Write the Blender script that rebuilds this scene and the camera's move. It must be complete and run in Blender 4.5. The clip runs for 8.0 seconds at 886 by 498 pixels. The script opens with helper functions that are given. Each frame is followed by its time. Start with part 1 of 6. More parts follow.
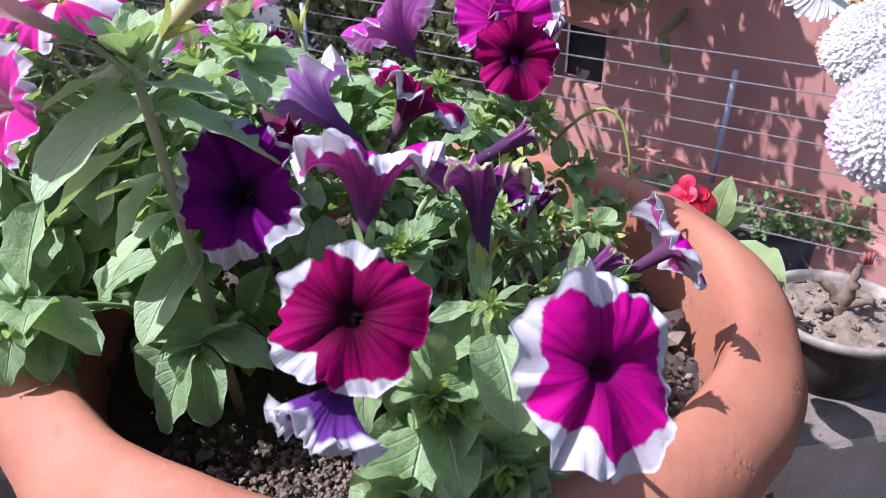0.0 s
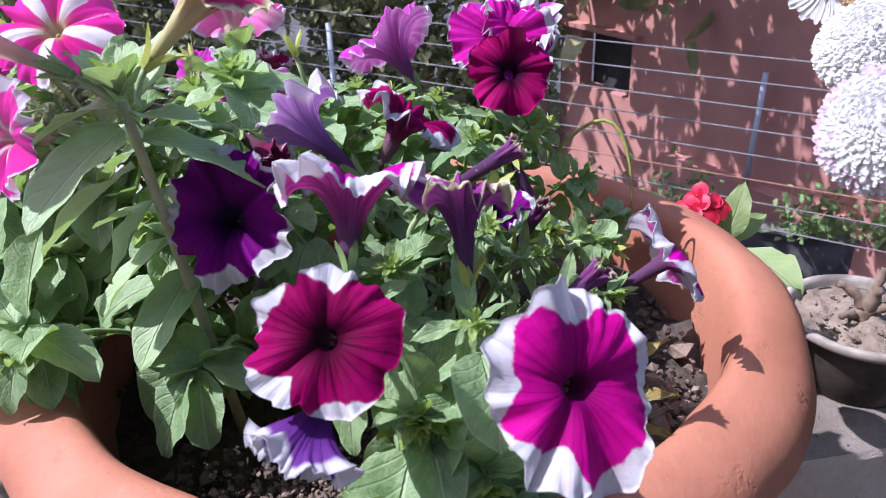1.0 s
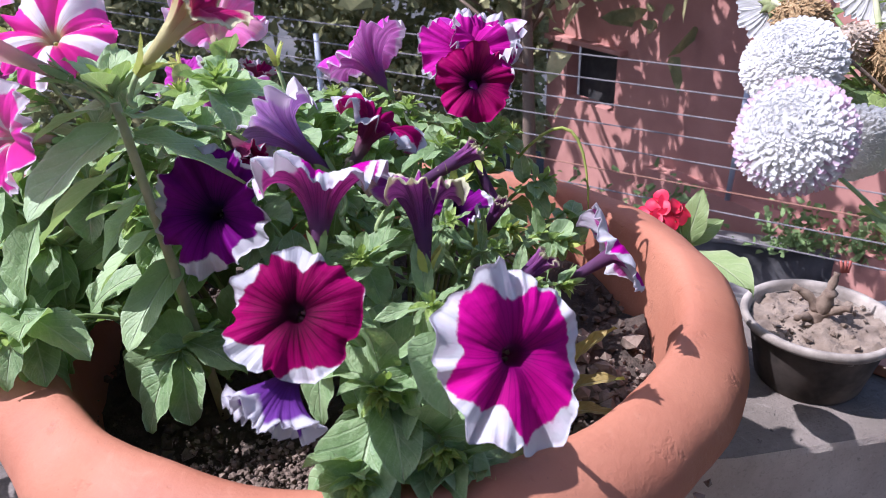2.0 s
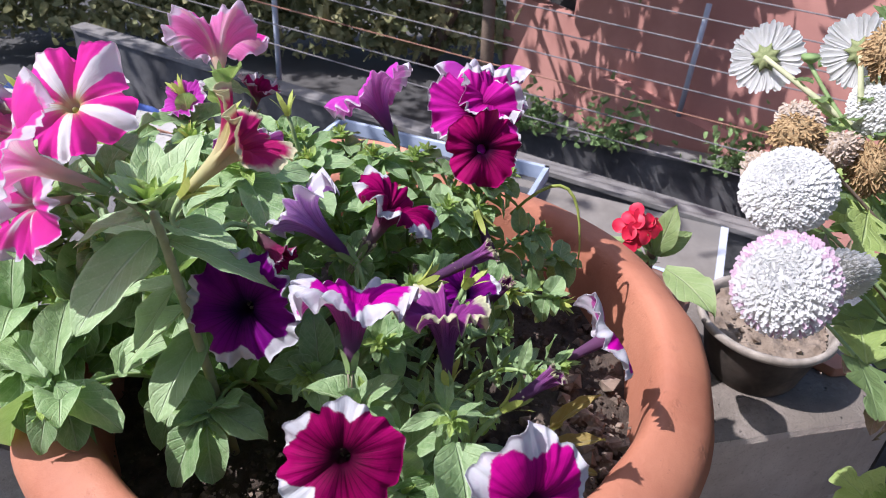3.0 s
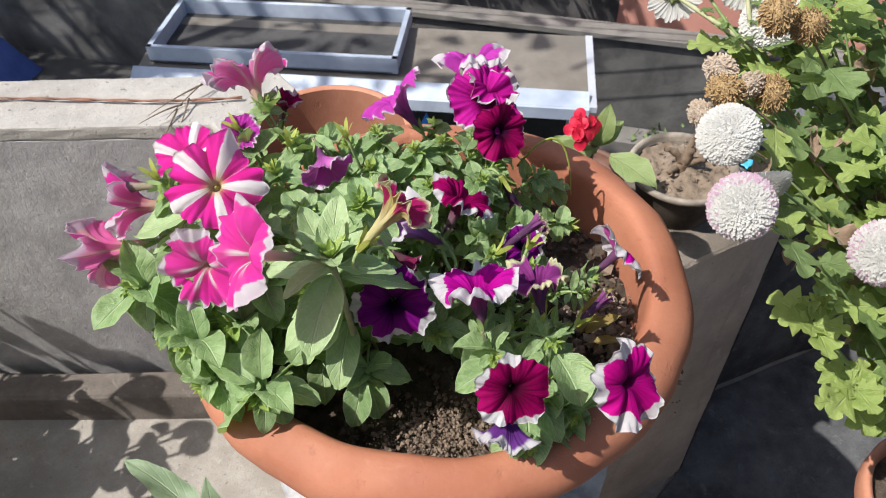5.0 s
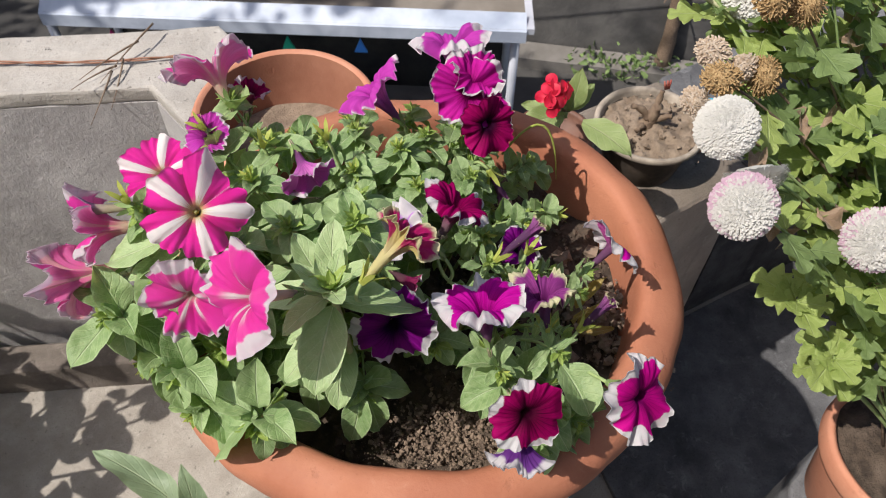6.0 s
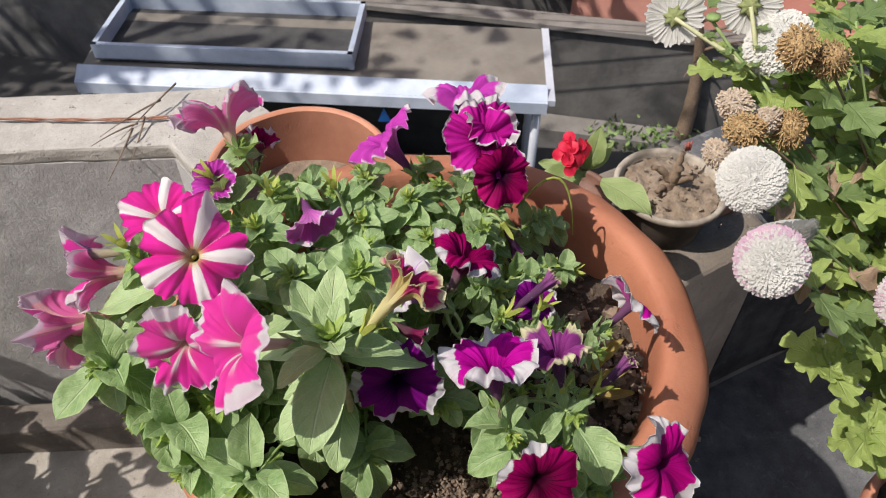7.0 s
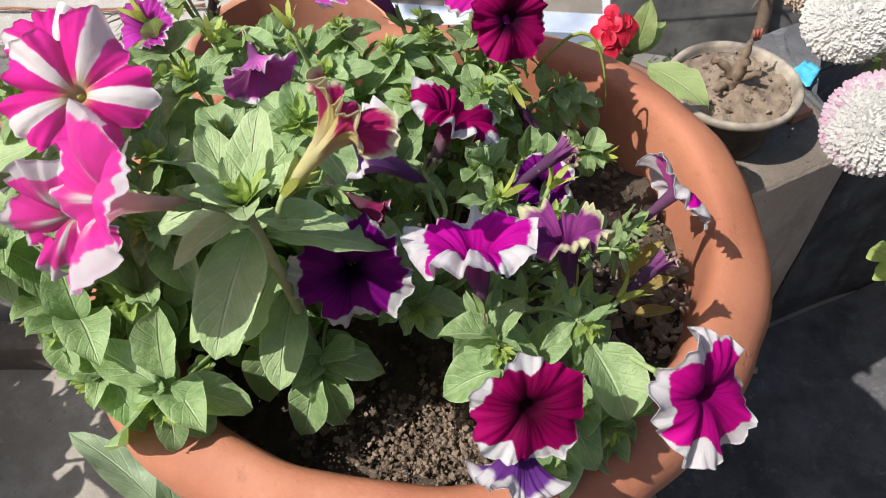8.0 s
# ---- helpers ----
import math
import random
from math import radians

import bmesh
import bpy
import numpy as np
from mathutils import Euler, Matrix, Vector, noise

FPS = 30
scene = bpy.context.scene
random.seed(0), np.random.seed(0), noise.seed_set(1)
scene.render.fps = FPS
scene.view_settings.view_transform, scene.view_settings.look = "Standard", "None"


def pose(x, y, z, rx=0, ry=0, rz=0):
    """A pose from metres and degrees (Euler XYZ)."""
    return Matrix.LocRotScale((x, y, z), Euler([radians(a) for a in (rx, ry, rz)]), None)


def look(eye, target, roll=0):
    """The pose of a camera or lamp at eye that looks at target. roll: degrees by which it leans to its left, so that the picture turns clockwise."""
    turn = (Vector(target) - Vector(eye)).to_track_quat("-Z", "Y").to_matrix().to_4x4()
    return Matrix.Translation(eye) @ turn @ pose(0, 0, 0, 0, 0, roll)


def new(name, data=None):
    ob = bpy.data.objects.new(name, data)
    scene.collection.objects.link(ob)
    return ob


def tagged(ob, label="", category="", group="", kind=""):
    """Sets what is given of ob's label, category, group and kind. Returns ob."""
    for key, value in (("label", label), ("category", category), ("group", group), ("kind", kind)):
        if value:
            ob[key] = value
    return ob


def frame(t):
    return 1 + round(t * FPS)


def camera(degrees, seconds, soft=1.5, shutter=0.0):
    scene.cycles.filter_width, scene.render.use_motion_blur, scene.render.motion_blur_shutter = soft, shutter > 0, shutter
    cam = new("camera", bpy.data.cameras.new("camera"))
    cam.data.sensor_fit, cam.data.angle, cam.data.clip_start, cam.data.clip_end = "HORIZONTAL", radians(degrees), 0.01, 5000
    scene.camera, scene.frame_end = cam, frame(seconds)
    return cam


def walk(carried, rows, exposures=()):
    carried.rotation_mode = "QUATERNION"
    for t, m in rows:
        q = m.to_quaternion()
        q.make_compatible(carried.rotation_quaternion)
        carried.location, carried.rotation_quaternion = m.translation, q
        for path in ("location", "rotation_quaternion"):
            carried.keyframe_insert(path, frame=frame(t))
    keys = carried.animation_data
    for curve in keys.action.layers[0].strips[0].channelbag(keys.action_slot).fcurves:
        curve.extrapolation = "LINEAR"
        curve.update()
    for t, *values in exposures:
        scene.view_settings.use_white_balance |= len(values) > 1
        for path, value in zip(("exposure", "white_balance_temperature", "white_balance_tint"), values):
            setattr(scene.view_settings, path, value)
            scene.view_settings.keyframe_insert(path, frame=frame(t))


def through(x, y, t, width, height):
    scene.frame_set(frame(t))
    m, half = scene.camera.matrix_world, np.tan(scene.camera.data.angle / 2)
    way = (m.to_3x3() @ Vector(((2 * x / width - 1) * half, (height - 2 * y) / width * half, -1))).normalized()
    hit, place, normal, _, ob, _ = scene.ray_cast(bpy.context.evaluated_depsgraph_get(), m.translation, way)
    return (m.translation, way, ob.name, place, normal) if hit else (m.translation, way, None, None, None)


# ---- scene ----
cam = camera(61.6, 8.0, soft=1.0)
PATH = [
    (0.0, (0.0311, -0.4627, 0.6305), (0.0329, 0.4175, 0.1559), 0.19),
    (0.3, (0.0385, -0.4633, 0.6381), (0.0390, 0.4214, 0.1937), -0.87),
    (0.5, (0.0430, -0.4584, 0.6373), (0.0349, 0.4346, 0.1874), -1.91),
    (0.7, (0.0420, -0.4628, 0.6278), (0.0114, 0.4202, 0.1811), -1.79),
    (1.0, (0.0532, -0.4608, 0.6323), (0.0119, 0.4271, 0.1742), -2.72),
    (1.2, (0.0596, -0.4623, 0.6387), (0.0370, 0.4306, 0.1892), -1.47),
    (2.3, (0.0722, -0.5072, 0.6414), (0.0524, 0.3880, 0.1961), -1.93),
    (2.5, (0.0759, -0.4927, 0.6847), (0.0808, 0.3835, 0.2029), -1.86),
    (2.7, (0.0587, -0.4804, 0.7112), (0.0942, 0.3558, 0.1825), 1.82),
    (3.0, (0.0254, -0.4662, 0.7579), (0.0748, 0.3573, 0.1928), 3.44),
    (3.3, (-0.0167, -0.4762, 0.7959), (0.0698, 0.3050, 0.1939), 5.03),
    (3.5, (-0.0414, -0.4937, 0.8201), (0.1002, 0.2748, 0.1962), 5.81),
    (3.7, (-0.0638, -0.5204, 0.8319), (0.1059, 0.2274, 0.2058), 5.80),
    (4.0, (-0.0981, -0.5657, 0.8459), (0.0940, 0.1851, 0.2140), 4.72),
    (4.3, (-0.1027, -0.5574, 0.8675), (0.0832, 0.1469, 0.1971), 0.98),
    (4.5, (-0.1127, -0.5486, 0.8987), (0.0733, 0.1593, 0.2173), -0.42),
    (4.7, (-0.1217, -0.5375, 0.9260), (0.0450, 0.1553, 0.2243), -2.43),
    (5.8, (-0.1461, -0.4512, 0.9903), (0.0904, 0.1371, 0.2170), 1.05),
    (6.0, (-0.1518, -0.4305, 0.9857), (0.0806, 0.1333, 0.1932), 0.93),
    (6.3, (-0.1528, -0.4181, 0.9757), (0.0868, 0.1548, 0.2047), 1.30),
    (6.5, (-0.1544, -0.4342, 0.9773), (0.0976, 0.1870, 0.2353), 1.47),
    (6.7, (-0.1480, -0.4342, 0.9748), (0.0812, 0.1803, 0.2332), 0.18),
    (7.0, (-0.1402, -0.4261, 0.9536), (0.0917, 0.2137, 0.2208), -0.02),
    (7.3, (-0.1349, -0.4329, 0.9193), (0.0614, 0.2175, 0.1992), -0.99),
    (7.5, (-0.1187, -0.4141, 0.8841), (0.0751, 0.2191, 0.1348), -0.98),
    (7.7, (-0.0986, -0.3979, 0.8511), (0.0794, 0.2138, 0.0933), -1.82),
    (8.0, (-0.0775, -0.3838, 0.8116), (0.0720, 0.2205, 0.0290), -3.11),
]
EXPOSURES = [(0.0, 0.88, 5300, 25), (2.3, 0.86, 5400, 26), (3.5, 0.60, 5800, 13), (4.5, 0.57, 6000, 10), (6.0, 0.28, 6450, 13), (7.0, 0.28, 6450, 13), (8.0, 0.50, 6300, 11)]
walk(cam, [(t, look(eye, target, roll)) for t, eye, target, roll in PATH], EXPOSURES)

# a small lens's shallow depth: a very small opening
cam.data.dof.use_dof = True
cam.data.dof.focus_distance = 0.56
cam.data.dof.aperture_fstop = 24.0

# ---- light ----
SUN_AZ = math.atan2(-1.0, -0.08)          # bearing of the sun, from +y towards +x
SUN_EL = radians(55.0)
world = bpy.data.worlds.new("sky")
scene.world = world
world.use_nodes = True
wt = world.node_tree
sky = wt.nodes.new("ShaderNodeTexSky")
sky.sky_type, sky.sun_disc = "NISHITA", False
sky.sun_elevation, sky.sun_rotation = SUN_EL, SUN_AZ
sky.air_density, sky.dust_density = 1.2, 2.5
wt.nodes["Background"].inputs["Strength"].default_value = 0.105
wt.links.new(sky.outputs["Color"], wt.nodes["Background"].inputs["Color"])
sun_data = bpy.data.lights.new("sun", "SUN")
sun_data.energy, sun_data.angle, sun_data.color = 4.4, radians(0.53), (1.0, 0.95, 0.86)
sun = new("sun", sun_data)
sun_to = Vector((math.sin(SUN_AZ) * math.cos(SUN_EL), math.cos(SUN_AZ) * math.cos(SUN_EL), math.sin(SUN_EL)))
sun.matrix_basis = look(sun_to * 20, (0, 0, 0))

# ---- small tools ----
rng = random.Random(7)


def world_of(ob):
    if ob.parent is None:
        return ob.matrix_basis.copy()
    return world_of(ob.parent) @ ob.matrix_parent_inverse @ ob.matrix_basis


def under(ob, parent):
    """Makes ob a part of parent; its pose stays given in the world."""
    if parent is not None:
        ob.parent = parent
        ob.matrix_parent_inverse = world_of(parent).inverted()
    return ob


def thing(name, place, label, category, group="", kind=""):
    ob = new(name)
    ob.empty_display_size = 0.02
    ob.matrix_basis = Matrix.Translation(place)
    return tagged(ob, label, category, group, kind)


def mesh_of(name, verts, faces, mats, smooth=True, uvs=None, slots=None, rim=None):
    me = bpy.data.meshes.new(name)
    me.from_pydata([tuple(v) for v in verts], [], faces)
    for m in (mats if isinstance(mats, (list, tuple)) else [mats]):
        me.materials.append(m)
    if smooth:
        me.polygons.foreach_set("use_smooth", [True] * len(me.polygons))
    if slots is not None:
        me.polygons.foreach_set("material_index", slots)
    if uvs is not None:
        layer = me.uv_layers.new(name="UVMap")
        idx = np.empty(len(me.loops), dtype=np.int32)
        me.loops.foreach_get("vertex_index", idx)
        layer.data.foreach_set("uv", np.asarray(uvs, dtype=np.float32)[idx].ravel())
    if rim is not None:
        me.attributes.new("rim", "FLOAT", "POINT").data.foreach_set("value", rim)
    me.update()
    return me


def part(name, bm, material, parent, label="", pose_m=None, smooth=True):
    """Links a bmesh, or a mesh, as one mesh object under a thing or a part."""
    if isinstance(bm, bpy.types.Mesh):
        me = bm
    else:
        me = bpy.data.meshes.new(name)
        bm.normal_update()
        bm.to_mesh(me)
        bm.free()
        me.materials.append(material)
        if smooth:
            me.polygons.foreach_set("use_smooth", [True] * len(me.polygons))
    ob = new(name, me)
    if pose_m is not None:
        ob.matrix_basis = pose_m
    under(ob, parent)
    if label:
        ob["label"] = label
    return ob


def facing(place, direction, spin=0.0, scale=1.0):
    """A pose whose z looks along direction."""
    q = Vector(direction).normalized().to_track_quat("Z", "Y")
    return Matrix.LocRotScale(place, q, (scale, scale, scale)) @ Matrix.Rotation(radians(spin), 4, "Z")


def lathe(profile, n=64, wobble=0.0, seed=0.0, close=False):
    """verts, faces of a turned form from (radius, height) pairs; wobble: share of the radius by which it is out of round."""
    vs, fs = [], []
    for r, z in profile:
        for i in range(n):
            a = 2 * math.pi * i / n
            k = 1 + wobble * (noise.noise((math.cos(a) * 1.7 + seed, math.sin(a) * 1.7, z * 9)) + 0.4 * noise.noise((math.cos(a) * 5.5, math.sin(a) * 5.5 + seed, z * 22)))
            dz = wobble * 0.25 * noise.noise((math.cos(a) * 2.6, math.sin(a) * 2.6 + seed, 4.0)) * (1 if r > 0 else 0)
            vs.append((r * k * math.cos(a), r * k * math.sin(a), z + dz * r * 4))
    m = len(profile)
    for j in range(m - 1):
        for i in range(n):
            fs.append((j * n + i, j * n + (i + 1) % n, (j + 1) * n + (i + 1) % n, (j + 1) * n + i))
    if close:
        for i in range(n):
            fs.append(((m - 1) * n + i, (m - 1) * n + (i + 1) % n, (i + 1) % n, i))
    return vs, fs


def tube(points, radii, n=7):
    """verts, faces of a round stem along points."""
    vs, fs = [], []
    pts = [Vector(p) for p in points]
    for i, p in enumerate(pts):
        d = (pts[min(i + 1, len(pts) - 1)] - pts[max(i - 1, 0)]).normalized()
        q = d.to_track_quat("Z", "Y")
        r = radii[i] if isinstance(radii, (list, tuple)) else radii
        for k in range(n):
            a = 2 * math.pi * k / n
            vs.append(p + q @ Vector((r * math.cos(a), r * math.sin(a), 0)))
    for i in range(len(pts) - 1):
        for k in range(n):
            fs.append((i * n + k, i * n + (k + 1) % n, (i + 1) * n + (k + 1) % n, (i + 1) * n + k))
    c = len(vs)
    vs += [pts[0], pts[-1]]
    m = (len(pts) - 1) * n
    for k in range(n):
        fs.append((c, (k + 1) % n, k))
        fs.append((c + 1, m + k, m + (k + 1) % n))
    return vs, fs


def bend(a, b, sag, steps=8):
    """Points of a curve from a to b that leaves a along sag."""
    a, b = Vector(a), Vector(b)
    c = (a + b) / 2 + Vector(sag)
    return [a * (1 - t) ** 2 + c * 2 * t * (1 - t) + b * t * t for t in [i / steps for i in range(steps + 1)]]


def box_bm(size, centre=(0, 0, 0), bevel=0.0, segments=2):
    bm = bmesh.new()
    bmesh.ops.create_cube(bm, size=1)
    bmesh.ops.scale(bm, vec=size, verts=bm.verts)
    bmesh.ops.translate(bm, vec=centre, verts=bm.verts)
    if bevel:
        bmesh.ops.bevel(bm, geom=bm.edges[:], offset=bevel, segments=segments, affect="EDGES", profile=0.6)
    return bm


def prism_bm(outline, z0, z1, bevel=0.0):
    bm = bmesh.new()
    lo = [bm.verts.new((x, y, z0)) for x, y in outline]
    hi = [bm.verts.new((x, y, z1)) for x, y in outline]
    bm.faces.new(lo[::-1])
    bm.faces.new(hi)
    n = len(lo)
    for i in range(n):
        bm.faces.new((lo[i], lo[(i + 1) % n], hi[(i + 1) % n], hi[i]))
    bmesh.ops.recalc_face_normals(bm, faces=bm.faces)
    if bevel:
        bmesh.ops.bevel(bm, geom=bm.edges[:], offset=bevel, segments=3, affect="EDGES", profile=0.6)
    return bm


def roughen(bm, amount, size, seed=0.0):
    bm.normal_update()
    for v in bm.verts:
        v.co += v.normal * amount * noise.fractal((v.co + Vector((seed, 0, 0))) / size, 0.6, 2.0, 4)


# ---- materials ----
class Graph:
    def __init__(self, name):
        self.mat = bpy.data.materials.new(name)
        self.mat.use_nodes = True
        self.tree = self.mat.node_tree
        self.tree.nodes.clear()
        self.out = self.tree.nodes.new("ShaderNodeOutputMaterial")
        self.where = self.tree.nodes.new("ShaderNodeTexCoord")
        self.info = self.tree.nodes.new("ShaderNodeObjectInfo")

    def put(self, socket, value):
        if isinstance(value, bpy.types.NodeSocket):
            self.tree.links.new(value, socket)
        elif value is not None:
            if isinstance(value, (tuple, list)) and len(value) == 3 and socket.type == "RGBA":
                value = (*value, 1.0)
            socket.default_value = value

    def noise(self, scale, detail=4.0, rough=0.55, coord="Object", distort=0.0):
        n = self.tree.nodes.new("ShaderNodeTexNoise")
        self.put(n.inputs["Vector"], self.where.outputs[coord] if isinstance(coord, str) else coord)
        self.put(n.inputs["Scale"], scale)
        self.put(n.inputs["Detail"], detail)
        self.put(n.inputs["Roughness"], rough)
        self.put(n.inputs["Distortion"], distort)
        return n.outputs["Fac"]

    def cells(self, scale, coord="Object"):
        n = self.tree.nodes.new("ShaderNodeTexVoronoi")
        self.put(n.inputs["Vector"], self.where.outputs[coord])
        self.put(n.inputs["Scale"], scale)
        return n.outputs["Distance"]

    def step(self, value, lo, hi, a=0.0, b=1.0):
        n = self.tree.nodes.new("ShaderNodeMapRange")
        n.interpolation_type = "SMOOTHSTEP"
        for key, v in zip(("Value", "From Min", "From Max", "To Min", "To Max"), (value, lo, hi, a, b)):
            self.put(n.inputs[key], v)
        return n.outputs["Result"]

    def math(self, op, a, b=None, c=None):
        n = self.tree.nodes.new("ShaderNodeMath")
        n.operation = op
        for s, v in zip(n.inputs, (a, b, c)):
            self.put(s, v)
        return n.outputs[0]

    def mix(self, fac, a, b):
        n = self.tree.nodes.new("ShaderNodeMix")
        n.data_type = "RGBA"
        self.put(n.inputs[0], fac)
        self.put(n.inputs[6], a)
        self.put(n.inputs[7], b)
        return n.outputs[2]

    def uv(self):
        n = self.tree.nodes.new("ShaderNodeSeparateXYZ")
        self.put(n.inputs[0], self.where.outputs["UV"])
        return n.outputs[0], n.outputs[1]

    def bump(self, height, strength, distance=0.002):
        n = self.tree.nodes.new("ShaderNodeBump")
        self.put(n.inputs["Height"], height)
        self.put(n.inputs["Strength"], strength)
        self.put(n.inputs["Distance"], distance)
        return n.outputs["Normal"]

    def finish(self, colour, rough=0.7, normal=None, metal=0.0, through=0.0, through_colour=None, sheen=0.0, spec=0.5):
        p = self.tree.nodes.new("ShaderNodeBsdfPrincipled")
        self.put(p.inputs["Base Color"], colour)
        self.put(p.inputs["Roughness"], rough)
        self.put(p.inputs["Metallic"], metal)
        self.put(p.inputs["Specular IOR Level"], spec)
        self.put(p.inputs["Sheen Weight"], sheen)
        self.put(p.inputs["Sheen Roughness"], 0.45)
        if normal is not None:
            self.put(p.inputs["Normal"], normal)
        shader = p.outputs[0]
        if through:
            tr = self.tree.nodes.new("ShaderNodeBsdfTranslucent")
            self.put(tr.inputs["Color"], through_colour if through_colour is not None else colour)
            mx = self.tree.nodes.new("ShaderNodeMixShader")
            self.put(mx.inputs[0], through)
            self.tree.links.new(shader, mx.inputs[1])
            self.tree.links.new(tr.outputs[0], mx.inputs[2])
            shader = mx.outputs[0]
        self.tree.links.new(shader, self.out.inputs["Surface"])
        return self.mat


def plain(name, a, b, scale, rough=0.8, bump=0.3, depth=0.002, c=None, big=None, metal=0.0, through=0.0, spec=0.4, fine=None):
    """A surface whose colour wanders between a and b at one scale and towards c at a larger one."""
    g = Graph(name)
    n1 = g.noise(scale, 6.0, 0.65)
    col = g.mix(g.step(n1, 0.3, 0.7), a, b)
    if c is not None:
        col = g.mix(g.step(g.noise(big or scale / 8, 4.0, 0.6, distort=0.4), 0.45, 0.7), col, c)
    h = g.noise(fine or scale * 3, 5.0, 0.7)
    return g.finish(col, rough, g.bump(h, bump, depth), metal, through, spec=spec)


def terracotta(name, a, b, pale):
    g = Graph(name)
    col = g.mix(g.step(g.noise(9, 5, 0.6), 0.35, 0.68), a, b)
    col = g.mix(g.step(g.noise(4.5, 6, 0.65, distort=0.8), 0.50, 0.72, 0.0, 0.45), col, (0.25, 0.11, 0.07))
    col = g.mix(g.step(g.noise(34, 6, 0.7, distort=0.6), 0.58, 0.8, 0.0, 0.4), col, pale)
    speck = g.step(g.cells(170), 0.05, 0.13)
    col = g.mix(speck, (0.30, 0.13, 0.08), col)
    col = g.mix(0.25, col, g.mix(g.noise(260, 3), a, b))
    dent = g.step(g.noise(48, 4, 0.65), 0.60, 0.74)
    col = g.mix(g.math("MULTIPLY", dent, 0.35), col, (0.24, 0.10, 0.06))
    h = g.math("ADD", g.math("MULTIPLY_ADD", dent, -0.7, g.noise(30, 5, 0.6)), g.math("MULTIPLY", g.noise(320, 4, 0.7), 0.6))
    return g.finish(col, g.step(g.noise(14), 0.3, 0.7, 0.62, 0.85), g.bump(h, 0.32, 0.0026), spec=0.35)


def cement(name, a, b, dark, pale, streak=0.5, pits=0.5):
    """Weathered cement: mottled, with damp streaks running down it, pits and pale scuffs."""
    g = Graph(name)
    tall = g.tree.nodes.new("ShaderNodeVectorMath")
    tall.operation = "MULTIPLY"
    g.put(tall.inputs[0], g.where.outputs["Object"])
    tall.inputs[1].default_value = (9.0, 9.0, 1.6)
    col = g.mix(g.step(g.noise(7, 6, 0.65), 0.32, 0.70), a, b)
    col = g.mix(g.step(g.noise(2.2, 5, 0.6, distort=0.5), 0.46, 0.72, 0.0, 0.8), col, dark)
    col = g.mix(g.step(g.noise(1.0, 6, 0.7, tall.outputs[0], 0.6), 0.50, 0.74, 0.0, streak), col, dark)
    col = g.mix(g.step(g.noise(30, 5, 0.7, distort=0.7), 0.56, 0.72, 0.0, 0.55), col, pale)
    grain = g.noise(210, 4, 0.7)
    col = g.mix(g.step(grain, 0.52, 0.70, 0.0, 0.45), col, dark)
    hole = g.step(g.noise(75, 3, 0.6), 0.66, 0.74, 0.0, pits)
    col = g.mix(hole, col, g.mix(0.5, dark, (0.03, 0.03, 0.03)))
    h = g.math("ADD", g.noise(26, 6, 0.7), g.math("MULTIPLY_ADD", grain, 0.4, g.math("MULTIPLY", hole, -1.2)))
    return g.finish(col, 0.92, g.bump(h, 0.7, 0.006), spec=0.3)


def leaf_mat(name, a, b, rib, through=0.3, sheen=0.15, rough=0.55):
    """A leaf of unit length: u runs across (0.5 at the midrib), v from stalk to tip."""
    g = Graph(name)
    u, v = g.uv()
    side = g.math("ABSOLUTE", g.math("SUBTRACT", u, 0.5))
    mottle = g.step(g.noise(4.5, 5, 0.65), 0.34, 0.68, 0.0, 0.5)
    blend = g.math("MULTIPLY_ADD", g.info.outputs["Random"], 0.5, mottle)
    col = g.mix(blend, a, b)
    # young green by the stalk, paler margin
    col = g.mix(g.step(side, 0.43, 0.50, 0.0, 0.45), col, rib)
    ribline = g.step(side, 0.008, 0.034, 0.85, 0.0)
    arc = g.math("MULTIPLY", g.math("POWER", side, 0.8), -26.0)
    wave = g.math("SINE", g.math("ADD", g.math("MULTIPLY_ADD", v, 40.0, arc), g.math("MULTIPLY", g.noise(3.5, 2), 2.0)))
    veins = g.step(wave, 0.70, 1.0, 0.0, 0.20)
    col = g.mix(ribline, col, rib)
    col = g.mix(veins, col, rib)
    col = g.mix(g.step(g.noise(60, 2, 0.6), 0.56, 0.72, 0.0, 0.35), col, rib)
    puff = g.math("MULTIPLY", g.math("SUBTRACT", 1.0, veins), 1.4)
    h = g.math("SUBTRACT", g.math("ADD", puff, g.math("MULTIPLY", g.noise(32, 3, 0.6), 0.7)), g.math("MULTIPLY", ribline, 1.6))
    h = g.math("ADD", h, g.math("MULTIPLY", g.noise(5, 3, 0.5), 1.8))
    gloss = g.step(g.noise(9, 3), 0.35, 0.7, rough, rough + 0.16)
    return g.finish(col, gloss, g.bump(h, 0.75, 0.0011), through=through, through_colour=g.mix(0.55, col, (0.42, 0.62, 0.07)), sheen=sheen, spec=0.5)


